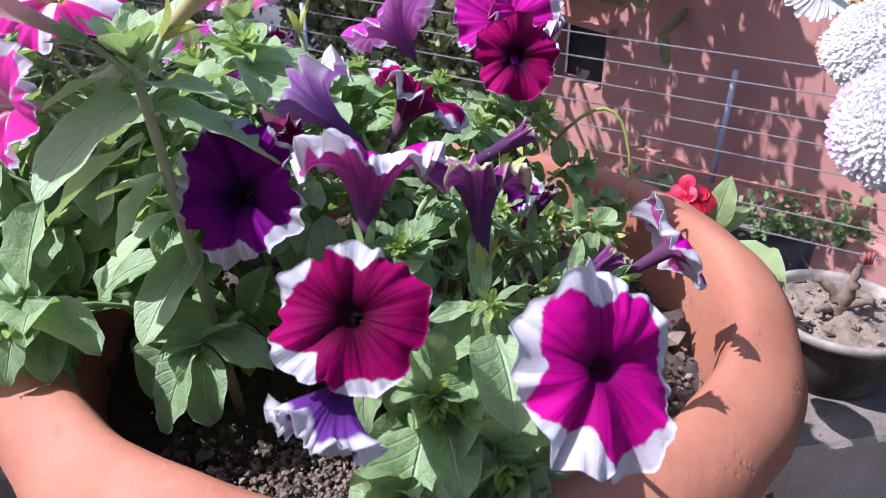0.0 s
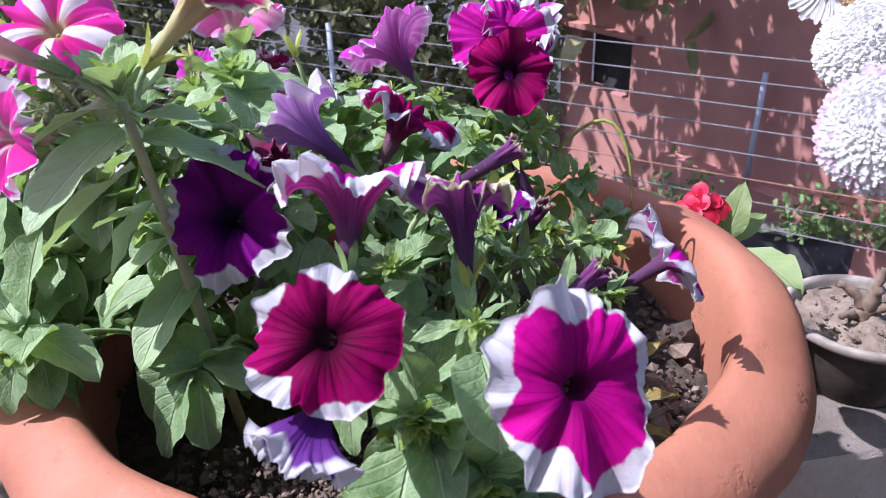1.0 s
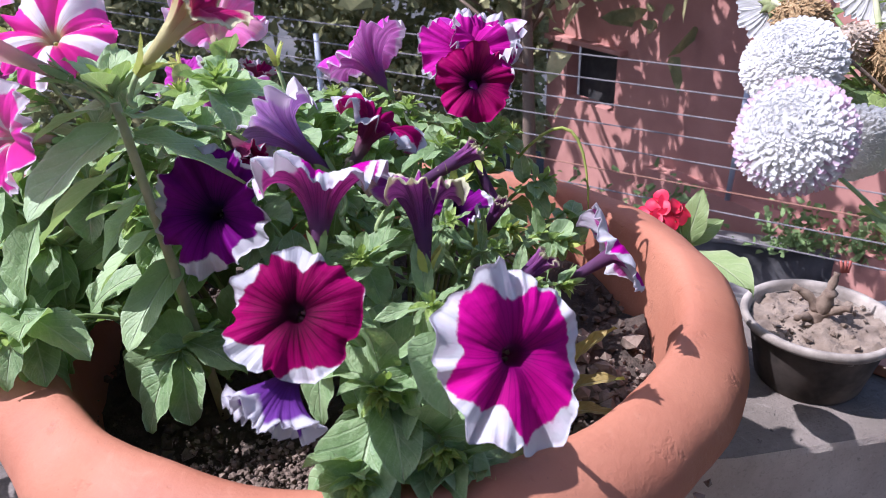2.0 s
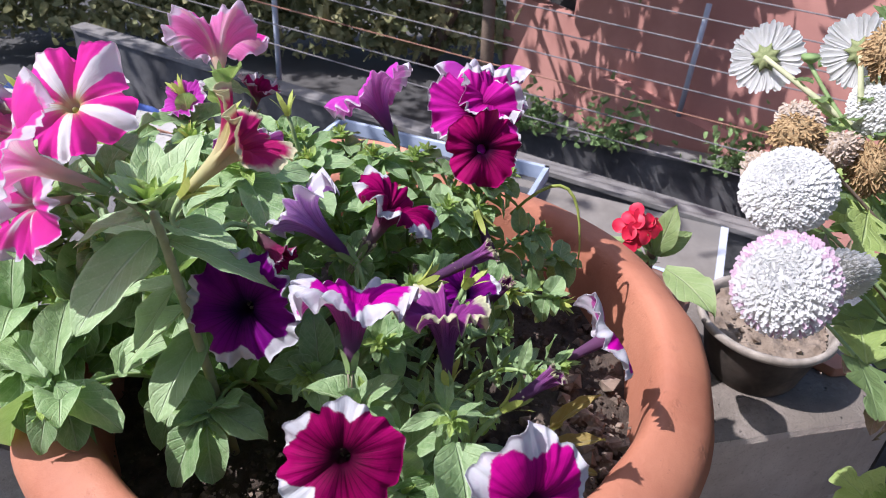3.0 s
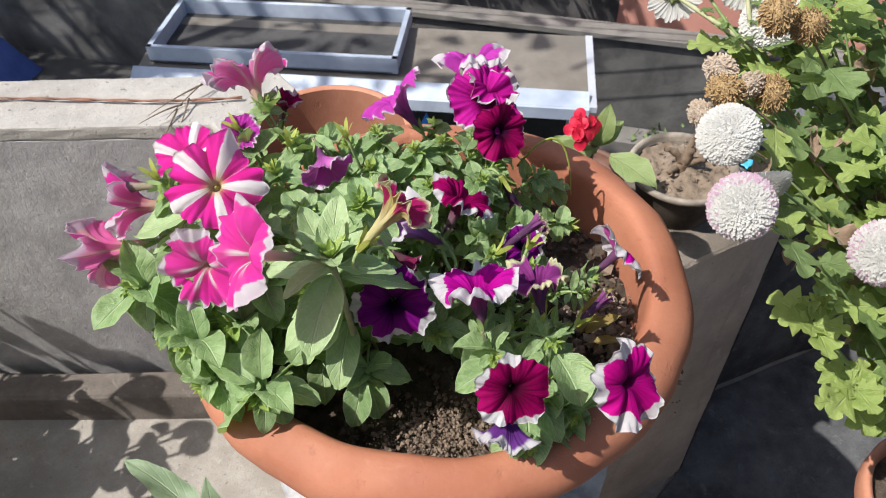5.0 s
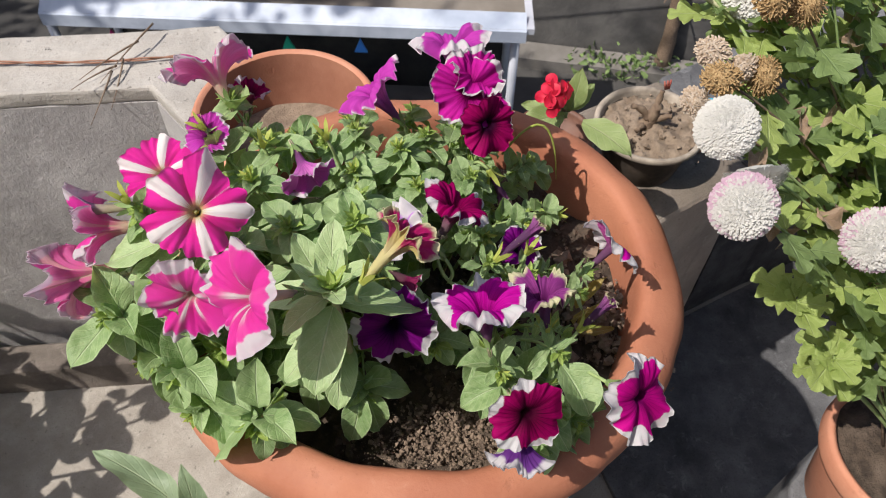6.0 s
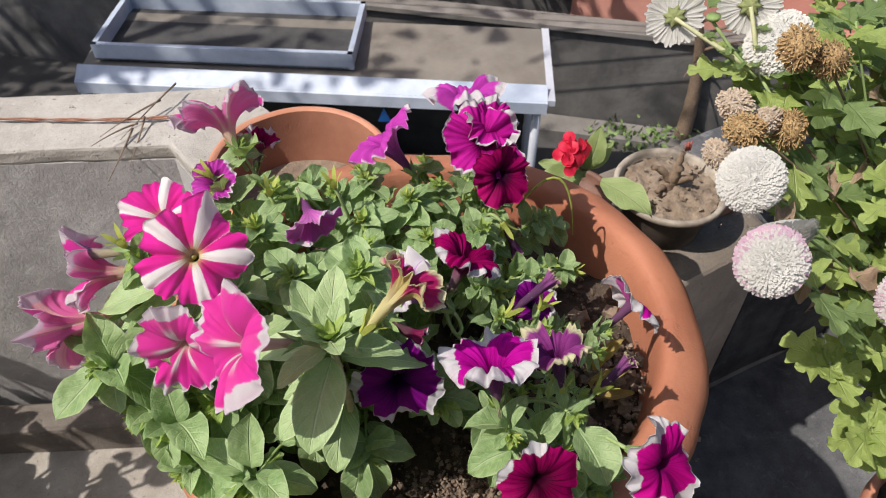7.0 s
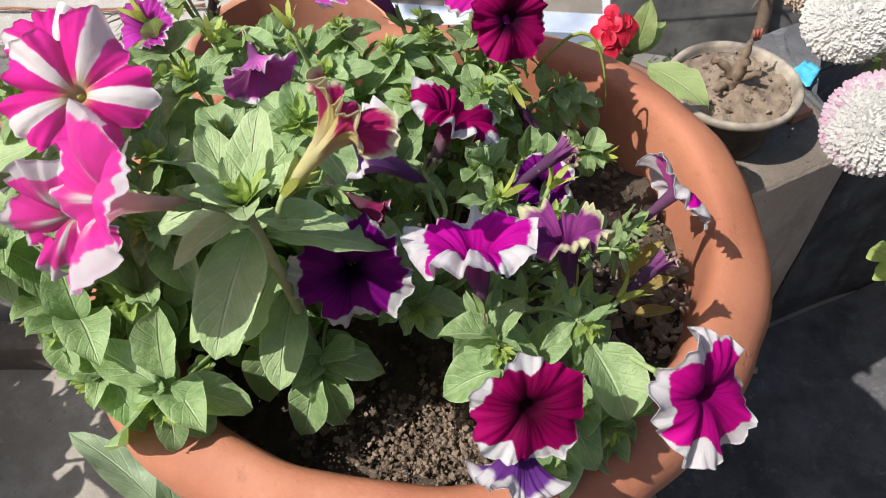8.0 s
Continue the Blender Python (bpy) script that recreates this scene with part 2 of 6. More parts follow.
def petal_mat(name, core, mid, edge, rim_soft=0.03, vein=(0.1, 0.0, 0.05), vein_amount=0.5, throat=(0.08, 0.0, 0.04), throat_at=0.42,
              star=None, star_width=0.13, star_end=1.0, through=0.42, pale=0.12):
    """A trumpet flower's petals: u runs round (five lobes), v from the tube's foot (0) by the throat (0.3) to the edge (1)."""
    g = Graph(name)
    u, v = g.uv()
    col = g.mix(g.step(v, 0.35, 0.85), core, mid)
    col = g.mix(g.step(g.noise(60, 4, 0.6), 0.35, 0.75, 0.0, 0.6), col, core)
    if star is not None:
        lobe = g.math("ABSOLUTE", g.math("SUBTRACT", g.math("FRACT", g.math("MULTIPLY", u, 5.0)), 0.5))
        w = g.math("ADD", g.step(v, 0.3, 0.95, star_width * 1.5, star_width * 0.85), g.math("MULTIPLY_ADD", g.noise(55, 3), 0.16, -0.08))
        edge_w = g.math("SUBTRACT", lobe, w)
        ray = g.step(edge_w, -0.015, 0.015)
        if star_end < 1.0:
            ray = g.math("MAXIMUM", ray, g.step(v, star_end - 0.12, star_end + 0.1))
        col = g.mix(ray, star, col)
    ring = g.math("SINE", g.math("ADD", g.math("MULTIPLY", u, 2 * math.pi * 35), g.math("MULTIPLY", g.noise(45, 4), 6.0)))
    lines = g.step(ring, 0.72, 1.0)
    fine = g.step(g.math("SINE", g.math("ADD", g.math("MULTIPLY", u, 2 * math.pi * 110), g.math("MULTIPLY", g.noise(90, 4), 9.0))), 0.55, 1.0, 0.0, 0.6)
    lines = g.math("MAXIMUM", lines, fine)
    fade = g.step(v, 0.30, 1.05, vein_amount, vein_amount * (0.5 if "backs" in name else 0.06))
    col = g.mix(g.math("MULTIPLY", lines, fade), col, vein)
    if edge is not None:
        rim = g.tree.nodes.new("ShaderNodeAttribute")
        rim.attribute_name = "rim"
        d = g.math("ADD", rim.outputs["Fac"], g.math("MULTIPLY_ADD", g.noise(190, 4, 0.65), 0.16, -0.08))
        col = g.mix(g.step(d, -rim_soft * 2, rim_soft * 2), col, g.mix(g.step(g.noise(120, 3), 0.4, 0.75, 0.0, 0.35), edge, g.mix(0.35, edge, mid)))
    glow = g.math("ADD", v, g.math("MULTIPLY_ADD", lines, -0.10, g.math("MULTIPLY_ADD", g.noise(90, 3), 0.12, -0.06)))
    col = g.mix(g.step(glow, throat_at - 0.14, throat_at + 0.13), throat, col)
    h = g.math("ADD", g.math("MULTIPLY", lines, -0.30 * vein_amount), g.math("ADD", g.noise(230, 3), g.math("MULTIPLY", g.noise(75, 3), 2.0)))
    return g.finish(col, 0.6, g.bump(h, 0.5, 0.0009), through=through + (0.16 if "backs" in name else 0.04), through_colour=g.mix(pale, col, (0.92, 0.74, 0.88)), spec=0.06)


M = {}
M["terracotta"] = terracotta("terracotta", (0.315, 0.113, 0.062), (0.415, 0.172, 0.098), (0.50, 0.275, 0.18))
M["old_terracotta"] = terracotta("weathered terracotta", (0.42, 0.17, 0.10), (0.50, 0.24, 0.15), (0.55, 0.38, 0.28))
M["stained_shade_clay"] = terracotta("earth-stained terracotta darkened for shade", (0.24, 0.10, 0.06), (0.34, 0.16, 0.10), (0.36, 0.27, 0.20))
M["soil"] = plain("dark soil", (0.035, 0.025, 0.018), (0.10, 0.072, 0.052), 60, 0.95, 0.9, 0.006, (0.14, 0.105, 0.078), 14, fine=140)
M["soil_crumb"] = plain("dark soil crumbs", (0.05, 0.036, 0.026), (0.16, 0.118, 0.086), 55, 0.95, 0.7, 0.004, fine=160)
# lighter copy of the crumbs: sun on the soil is put into its colour
M["clod"] = plain("dry soil crumbs lightened for sun", (0.12, 0.085, 0.062), (0.30, 0.225, 0.165), 55, 0.95, 0.7, 0.004, fine=160)
M["dry_soil"] = plain("dry dusty soil", (0.17, 0.125, 0.088), (0.29, 0.225, 0.165), 38, 0.95, 0.8, 0.005, (0.16, 0.12, 0.09), 8, fine=120)
M["concrete"] = cement("weathered concrete", (0.33, 0.314, 0.306), (0.44, 0.42, 0.41), (0.22, 0.21, 0.205), (0.50, 0.48, 0.465), 0.4, 0.35)
M["concrete_top"] = cement("warm pale concrete", (0.34, 0.315, 0.28), (0.45, 0.42, 0.38), (0.24, 0.22, 0.195), (0.52, 0.49, 0.45), 0.2, 0.7)
M["floor"] = cement("dusty cement floor", (0.28, 0.25, 0.215), (0.39, 0.36, 0.315), (0.18, 0.155, 0.13), (0.46, 0.42, 0.37), 0.2, 0.5)
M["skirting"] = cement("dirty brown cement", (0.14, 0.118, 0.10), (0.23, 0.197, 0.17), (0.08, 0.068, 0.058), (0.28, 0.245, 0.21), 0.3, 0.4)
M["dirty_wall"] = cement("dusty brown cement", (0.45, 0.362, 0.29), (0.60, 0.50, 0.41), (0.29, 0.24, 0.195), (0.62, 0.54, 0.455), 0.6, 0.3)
M["dusty_shade_top"] = cement("dusty cement darkened for shade", (0.15, 0.125, 0.10), (0.24, 0.20, 0.165), (0.075, 0.063, 0.052), (0.29, 0.25, 0.21), 0.2, 0.9)
# the terrace corner's shade is put into this dark cement colour
M["shade_cement"] = cement("cement darkened for shade", (0.08, 0.080, 0.084), (0.17, 0.17, 0.175), (0.032, 0.032, 0.034), (0.24, 0.242, 0.246), 0.5, 0.3)
M["whitewash"] = plain("flaking whitewashed cement", (0.20, 0.20, 0.20), (0.50, 0.50, 0.49), 16, 0.9, 0.5, 0.003, (0.13, 0.13, 0.13), 5)
M["black_plastic"] = plain("dusty black plastic", (0.040, 0.033, 0.027), (0.085, 0.068, 0.055), 26, 0.8, 0.3, 0.001, (0.15, 0.118, 0.09), 9, spec=0.2)
M["brown_plastic"] = plain("brown plastic", (0.11, 0.05, 0.032), (0.16, 0.075, 0.05), 30, 0.6, 0.2, 0.001)
M["leaf"] = leaf_mat("petunia leaf", (0.135, 0.245, 0.080), (0.375, 0.495, 0.230), (0.48, 0.59, 0.33), 0.30, 0.04, 0.40)
M["young_leaf"] = leaf_mat("young petunia leaf", (0.22, 0.35, 0.06), (0.40, 0.51, 0.13), (0.48, 0.57, 0.22), 0.30, 0.0, 0.40)
M["felted_leaf"] = leaf_mat("felted petunia leaf", (0.25, 0.36, 0.150), (0.42, 0.54, 0.27), (0.53, 0.63, 0.36), 0.26, 0.08, 0.46)
M["pale_stem"] = plain("pale hairy stem", (0.36, 0.38, 0.20), (0.48, 0.47, 0.28), 90, 0.7, 0.4, 0.0006)
M["yellow_leaf"] = leaf_mat("yellowing leaf", (0.26, 0.17, 0.04), (0.42, 0.31, 0.08), (0.42, 0.36, 0.14), 0.3)
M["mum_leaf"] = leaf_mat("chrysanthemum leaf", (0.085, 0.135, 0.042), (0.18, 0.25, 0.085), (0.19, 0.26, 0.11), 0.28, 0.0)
# brighter copy of the same leaf: sunlight on it is put into the colour
M["mum_leaf_lit"] = leaf_mat("sunlit-coloured chrysanthemum leaf", (0.23, 0.31, 0.075), (0.37, 0.45, 0.135), (0.40, 0.48, 0.19), 0.34, 0.0)
M["thorn_leaf"] = leaf_mat("euphorbia leaf", (0.19, 0.27, 0.09), (0.27, 0.34, 0.13), (0.36, 0.40, 0.21), 0.26, 0.0)
M["dry_leaf"] = leaf_mat("withered brown leaf", (0.19, 0.12, 0.075), (0.31, 0.21, 0.14), (0.36, 0.26, 0.18), 0.15)
M["stem"] = plain("green stem", (0.20, 0.29, 0.10), (0.30, 0.38, 0.16), 90, 0.65, 0.4, 0.0006)
M["woody"] = plain("woody stem", (0.12, 0.08, 0.055), (0.22, 0.16, 0.11), 60, 0.85, 0.6, 0.002)
M["sepal"] = plain("yellow-green sepals", (0.36, 0.42, 0.07), (0.48, 0.52, 0.14), 80, 0.6, 0.3, 0.0006, through=0.3)
M["calyx"] = plain("green calyx", (0.20, 0.31, 0.10), (0.31, 0.42, 0.16), 80, 0.6, 0.3, 0.0006, through=0.25)
M["mum_sepal"] = plain("brownish green bracts", (0.16, 0.19, 0.07), (0.28, 0.30, 0.13), 6, 0.8, 0.4, 0.001)
M["mum_white"] = plain("white ray florets", (0.70, 0.69, 0.65), (0.77, 0.76, 0.73), 6, 0.6, 0.1, 0.0003, through=0.5)
M["mum_blush"] = plain("blush ray florets", (0.64, 0.42, 0.54), (0.72, 0.57, 0.64), 3, 0.6, 0.1, 0.0003, through=0.5)
M["mum_faded"] = plain("fading cream florets", (0.40, 0.29, 0.19), (0.60, 0.52, 0.43), 5, 0.7, 0.3, 0.0006, through=0.3)
M["mum_dead"] = plain("dried brown florets", (0.19, 0.105, 0.04), (0.50, 0.355, 0.175), 9, 0.85, 0.4, 0.001, through=0.1)
M["red_petal"] = plain("red bracts", (0.60, 0.010, 0.045), (0.74, 0.03, 0.08), 60, 0.5, 0.2, 0.0006, through=0.25)
WHITE = (0.68, 0.67, 0.67)
CREAM = (0.66, 0.64, 0.40)
PETALS = {
    "crimson": (petal_mat("crimson picotee petals", (0.13, 0.0005, 0.035), (0.40, 0.0008, 0.125), WHITE, 0.012, (0.025, 0.0, 0.008), 1.0, (0.035, 0.0, 0.012), 0.41),
                petal_mat("crimson petal backs", (0.36, 0.05, 0.17), (0.52, 0.10, 0.27), WHITE, 0.02, (0.12, 0.0, 0.05), 0.5, (0.28, 0.20, 0.22), 0.3)),
    "wine": (petal_mat("wine petals", (0.20, 0.002, 0.055), (0.44, 0.003, 0.14), WHITE, 0.012, (0.04, 0.0, 0.015), 0.75, (0.02, 0.0, 0.015), 0.5),
             petal_mat("wine petal backs", (0.25, 0.02, 0.09), (0.36, 0.04, 0.14), WHITE, 0.02, (0.1, 0.0, 0.04), 0.5, (0.2, 0.1, 0.12), 0.3)),
    "magenta": (petal_mat("magenta picotee petals", (0.42, 0.002, 0.18), (0.62, 0.004, 0.28), WHITE, 0.010, (0.16, 0.0, 0.10), 0.6, (0.12, 0.0, 0.08), 0.37),
                petal_mat("magenta petal backs", (0.44, 0.10, 0.32), (0.62, 0.18, 0.48), WHITE, 0.02, (0.16, 0.01, 0.11), 0.6, (0.30, 0.16, 0.26), 0.3)),
    "frill": (petal_mat("frilled magenta petals", (0.42, 0.003, 0.20), (0.64, 0.02, 0.38), WHITE, 0.010, (0.16, 0.0, 0.08), 0.5, (0.07, 0.0, 0.04), 0.44),
              petal_mat("frilled magenta petal backs", (0.36, 0.06, 0.25), (0.48, 0.10, 0.36), WHITE, 0.02, (0.16, 0.01, 0.11), 0.6, (0.30, 0.16, 0.26), 0.3)),
    "purple": (petal_mat("deep purple petals", (0.13, 0.002, 0.13), (0.26, 0.005, 0.25), WHITE, 0.012, (0.02, 0.0, 0.04), 0.5, (0.015, 0.0, 0.03), 0.45),
               petal_mat("purple petal backs", (0.20, 0.05, 0.32), (0.32, 0.11, 0.46), WHITE, 0.02, (0.05, 0.0, 0.09), 0.5, (0.16, 0.10, 0.16), 0.3)),
    "violet": (petal_mat("violet and white petals", (0.10, 0.01, 0.20), (0.17, 0.03, 0.30), WHITE, 0.02, (0.05, 0.0, 0.09), 0.6, (0.04, 0.0, 0.07), 0.45),
               petal_mat("violet petal backs", (0.15, 0.03, 0.26), (0.23, 0.07, 0.36), WHITE, 0.03, (0.07, 0.01, 0.12), 0.6, (0.13, 0.05, 0.18), 0.34)),
    "lilac": (petal_mat("lilac petals", (0.42, 0.15, 0.54), (0.56, 0.27, 0.68), WHITE, 0.03, (0.12, 0.01, 0.17), 0.6, (0.10, 0.01, 0.14), 0.42, pale=0.5),
              petal_mat("lilac petal backs", (0.54, 0.26, 0.60), (0.70, 0.44, 0.76), WHITE, 0.03, (0.14, 0.03, 0.22), 0.6, (0.19, 0.08, 0.22), 0.34, pale=0.5)),
    "orchid": (petal_mat("orchid petals", (0.42, 0.02, 0.34), (0.56, 0.06, 0.46), WHITE, 0.02, (0.22, 0.0, 0.18), 0.5, (0.16, 0.0, 0.13), 0.40, pale=0.5),
               petal_mat("orchid petal backs", (0.58, 0.14, 0.50), (0.78, 0.28, 0.68), WHITE, 0.02, (0.18, 0.01, 0.16), 0.55, (0.22, 0.08, 0.22), 0.34, pale=0.5)),
    "star": (petal_mat("pink and white star petals", (0.64, 0.005, 0.23), (0.80, 0.015, 0.36), None, vein=(0.45, 0.0, 0.12), vein_amount=0.10, throat=(0.52, 0.46, 0.12), throat_at=0.35, star=(0.82, 0.81, 0.80), star_width=0.145, pale=0.5),
             petal_mat("pink star petal backs", (0.88, 0.38, 0.70), (0.93, 0.54, 0.80), None, vein=(0.5, 0.05, 0.2), vein_amount=0.4, throat=(0.78, 0.70, 0.48), throat_at=0.42, star=(0.76, 0.70, 0.50), star_width=0.11, through=0.56, pale=0.5)),
    "pinkray": (petal_mat("pink petals with short white rays", (0.66, 0.006, 0.26), (0.82, 0.02, 0.40), WHITE, 0.01, vein=(0.5, 0.0, 0.14), vein_amount=0.3, throat=(0.62, 0.54, 0.34), throat_at=0.27, star=WHITE, star_width=0.10, star_end=0.62, through=0.54, pale=0.65),
                petal_mat("rose petal backs", (0.88, 0.22, 0.56), (0.93, 0.38, 0.69), WHITE, 0.01, vein=(0.5, 0.05, 0.2), vein_amount=0.4, throat=(0.78, 0.70, 0.48), throat_at=0.44, star=(0.88, 0.82, 0.64), star_width=0.15, through=0.58, pale=0.5)),
    "bicolor": (petal_mat("magenta petals with broad white tips", (0.42, 0.002, 0.25), (0.58, 0.004, 0.37), WHITE, 0.010, (0.12, 0.0, 0.07), 0.6, (0.10, 0.0, 0.07), 0.42),
                petal_mat("veined magenta petal backs", (0.50, 0.09, 0.34), (0.72, 0.18, 0.52), WHITE, 0.015, (0.13, 0.01, 0.09), 0.8, (0.22, 0.10, 0.20), 0.34, pale=0.25)),
    "fading": (petal_mat("fading petals", (0.20, 0.02, 0.17), (0.32, 0.06, 0.27), CREAM, 0.03, (0.05, 0.0, 0.05), 0.7, (0.07, 0.01, 0.06), 0.4),
               petal_mat("fading petal backs", (0.30, 0.09, 0.28), (0.46, 0.16, 0.40), CREAM, 0.03, (0.06, 0.01, 0.07), 0.75, (0.18, 0.08, 0.18), 0.34)),
    "pale": (petal_mat("bleached petals", (0.42, 0.28, 0.42), (0.66, 0.56, 0.64), None, vein=(0.22, 0.06, 0.24), vein_amount=0.6, throat=(0.3, 0.2, 0.3), throat_at=0.3),
             petal_mat("bleached petal backs", (0.50, 0.38, 0.48), (0.70, 0.60, 0.66), None, vein=(0.24, 0.08, 0.26), vein_amount=0.7, throat=(0.5, 0.45, 0.3), throat_at=0.3)),
    "bud": (petal_mat("half-open petals", (0.42, 0.01, 0.10), (0.50, 0.02, 0.16), CREAM, 0.03, throat_at=0.3, throat=(0.5, 0.45, 0.12)),
            petal_mat("half-open petal backs", (0.50, 0.03, 0.12), (0.52, 0.05, 0.18), CREAM, 0.03, vein=(0.40, 0.04, 0.1), vein_amount=0.3, throat=(0.76, 0.73, 0.38), throat_at=0.50, star=(0.72, 0.70, 0.26), star_width=0.34)),
}


# ---- setting: the terrace ----
TOP = 0.06                      # top of the parapet
DOWN = -0.86                    # terrace floor
STREET = -4.2


def structure(name, bm, material, label="", smooth=False):
    ob = part(name, bm, material, None, smooth=smooth)
    return tagged(ob, label, "", "", "structure")


# the parapet bends round the corner where the pots stand
INNER = [(-3.2, 1.666), (-0.25, 0.781), (-0.01, 0.11), (0.37, 0.135), (0.68, 0.195), (0.70, 0.38), (1.40, 0.45), (1.40, -1.6)]
OUTER = [(-3.1, 1.78), (-0.095, 0.925), (0.13, 0.40), (0.46, 0.435), (0.66, 0.462), (0.73, 0.475), (1.62, 0.58), (1.62, -1.6)]


def strip_bm(inner, outer, z0, z1, bevel):
    """A wall that follows two lines, inner and outer, cut fine enough to be roughened."""
    def cut(line, parts):
        out = []
        for (x0, y0), (x1, y1), n in zip(line, line[1:], parts):
            out += [(x0 + (x1 - x0) * k / n, y0 + (y1 - y0) * k / n) for k in range(n)]
        return out + [line[-1]]
    parts = [max(2, int(math.dist(a, b) / 0.05)) for a, b in zip(inner, inner[1:])]
    a, b = cut(inner, parts), cut(outer, parts)
    across, rise = 6, max(2, int((z1 - z0) / 0.06))
    ring = []
    bm = bmesh.new()
    for p, q in zip(a, b):
        sec = [(p[0], p[1], z0 + (z1 - z0) * k / rise) for k in range(rise)]
        sec += [(p[0] + (q[0] - p[0]) * k / across, p[1] + (q[1] - p[1]) * k / across, z1) for k in range(across)]
        sec += [(q[0], q[1], z1 - (z1 - z0) * k / rise) for k in range(rise + 1)]
        ring.append([bm.verts.new(v) for v in sec])
    n = len(ring[0])
    for r0, r1 in zip(ring, ring[1:]):
        for k in range(n):
            bm.faces.new((r0[k], r0[(k + 1) % n], r1[(k + 1) % n], r1[k]))
    bm.faces.new(ring[0][::-1])
    bm.faces.new(ring[-1])
    bmesh.ops.recalc_face_normals(bm, faces=bm.faces)
    edges = [e for e in bm.edges if len(e.link_faces) == 2 and e.calc_face_angle(0) > 0.9]
    if bevel:
        bmesh.ops.bevel(bm, geom=edges, offset=bevel, segments=2, affect="EDGES", profile=0.6)
    return bm


def wall_run(name, i, j, label, coping=True):
    bm = strip_bm(INNER[i:j + 1], OUTER[i:j + 1], DOWN - 0.2, TOP - 0.034 if coping else TOP, 0.0 if coping else 0.012)
    roughen(bm, 0.0016, 0.09, i)
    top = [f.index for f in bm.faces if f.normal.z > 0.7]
    wall = structure(name, bm, M["shade_cement"] if i == 4 else (M["dirty_wall"] if i == 2 else M["concrete"]), label)
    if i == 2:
        # its dusty top is coloured darker than its side, to stand for shade
        wall.data.materials.append(M["dusty_shade_top"])
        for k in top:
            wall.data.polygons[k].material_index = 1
    if coping:
        bm = strip_bm(INNER[i:j + 1], OUTER[i:j + 1], TOP - 0.0335, TOP, 0.006)
        roughen(bm, 0.0035, 0.05, i + 4.0)
        # only the corner run's coping is coloured dark for shade
        structure("coping_" + name, bm, M["concrete_top"] if i == 0 else M["shade_cement"], "rough concrete coping of the parapet")
    return wall


wall_run("parapet_west", 0, 2, "grey weathered concrete parapet round the roof terrace")
wall_run("parapet_east", 2, 4, "shaded grey concrete parapet under the flower pots", False)
wall_run("parapet_corner", 4, 7, "concrete parapet in the corner, coloured dark for shade")

floor_bm = bmesh.new()
bmesh.ops.create_grid(floor_bm, x_segments=100, y_segments=100, size=3.0)
for v in floor_bm.verts:
    v.co += Vector((-1.25, -0.35, DOWN + 0.006 * noise.fractal(v.co * 4, 0.7, 2.0, 4)))
edge_in = [(-3.6, 1.86), (-3.15, 1.74), (-0.18, 0.85), (0.05, 0.25), (0.45, 0.30), (0.72, 0.30), (0.75, 0.43), (1.5, 0.5), (1.5, -2.6), (-3.6, -2.6)]


def inside(x, y, poly):
    hit = False
    for (x0, y0), (x1, y1) in zip(poly, poly[1:] + poly[:1]):
        if (y0 > y) != (y1 > y) and x < (x1 - x0) * (y - y0) / (y1 - y0) + x0:
            hit = not hit
    return hit


bmesh.ops.delete(floor_bm, geom=[v for v in floor_bm.verts if not inside(v.co.x, v.co.y, edge_in)], context="VERTS")
structure("terrace_floor", floor_bm, M["floor"], "dusty cement floor of the roof terrace")
# a dark slab laid on the floor, standing for the corner's shade
shade_floor_bm = prism_bm([(0.50, 0.10), (0.66, 0.185), (0.72, 0.36), (1.38, 0.44), (1.38, -1.5), (0.45, -1.5)], DOWN - 0.02, DOWN + 0.014, 0.004)
bmesh.ops.subdivide_edges(shade_floor_bm, edges=[e for e in shade_floor_bm.edges if e.calc_length() > 0.2], cuts=10, use_grid_fill=True)
roughen(shade_floor_bm, 0.004, 0.1)
structure("floor_corner", shade_floor_bm, M["shade_cement"], "slab over the terrace's corner floor, coloured dark for shade")
# an unseen wall, added behind the camera to hold back sky light
sky_block_bm = box_bm((5.2, 0.2, 4.2), (-1.0, -2.3, DOWN + 2.0))
structure("wall_back", sky_block_bm, M["concrete"], "unseen wall added at the back of the terrace to block sky light")
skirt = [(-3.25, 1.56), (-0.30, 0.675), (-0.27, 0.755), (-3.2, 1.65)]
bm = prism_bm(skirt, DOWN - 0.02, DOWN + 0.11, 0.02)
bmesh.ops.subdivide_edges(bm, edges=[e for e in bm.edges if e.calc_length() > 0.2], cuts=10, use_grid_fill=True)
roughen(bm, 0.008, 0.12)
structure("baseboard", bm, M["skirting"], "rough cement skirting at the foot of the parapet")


# ---- the big flower pot and its pedestal ----
def turned_part(name, profile, material, parent, at, n=72, wobble=0.0, seed=0.0, label=""):
    vs, fs = lathe(profile, n, wobble, seed)
    ob = part(name, mesh_of(name, vs, fs, material), None, parent, label, Matrix.Translation(at))
    return ob


pedestal = thing("pedestal", (0, 0, DOWN), "round whitewashed cement pedestal under the big flower pot", "pedestal")
turned_part("column", [(0, 0), (0.235, 0), (0.235, 0.05), (0.21, 0.07), (0.205, 0.5), (0.205, 0.84), (0.225, 0.86), (0.228, 0.91), (0.22, 0.918), (0, 0.918)], M["whitewash"], pedestal, (0, 0, DOWN), 48, 0.02)

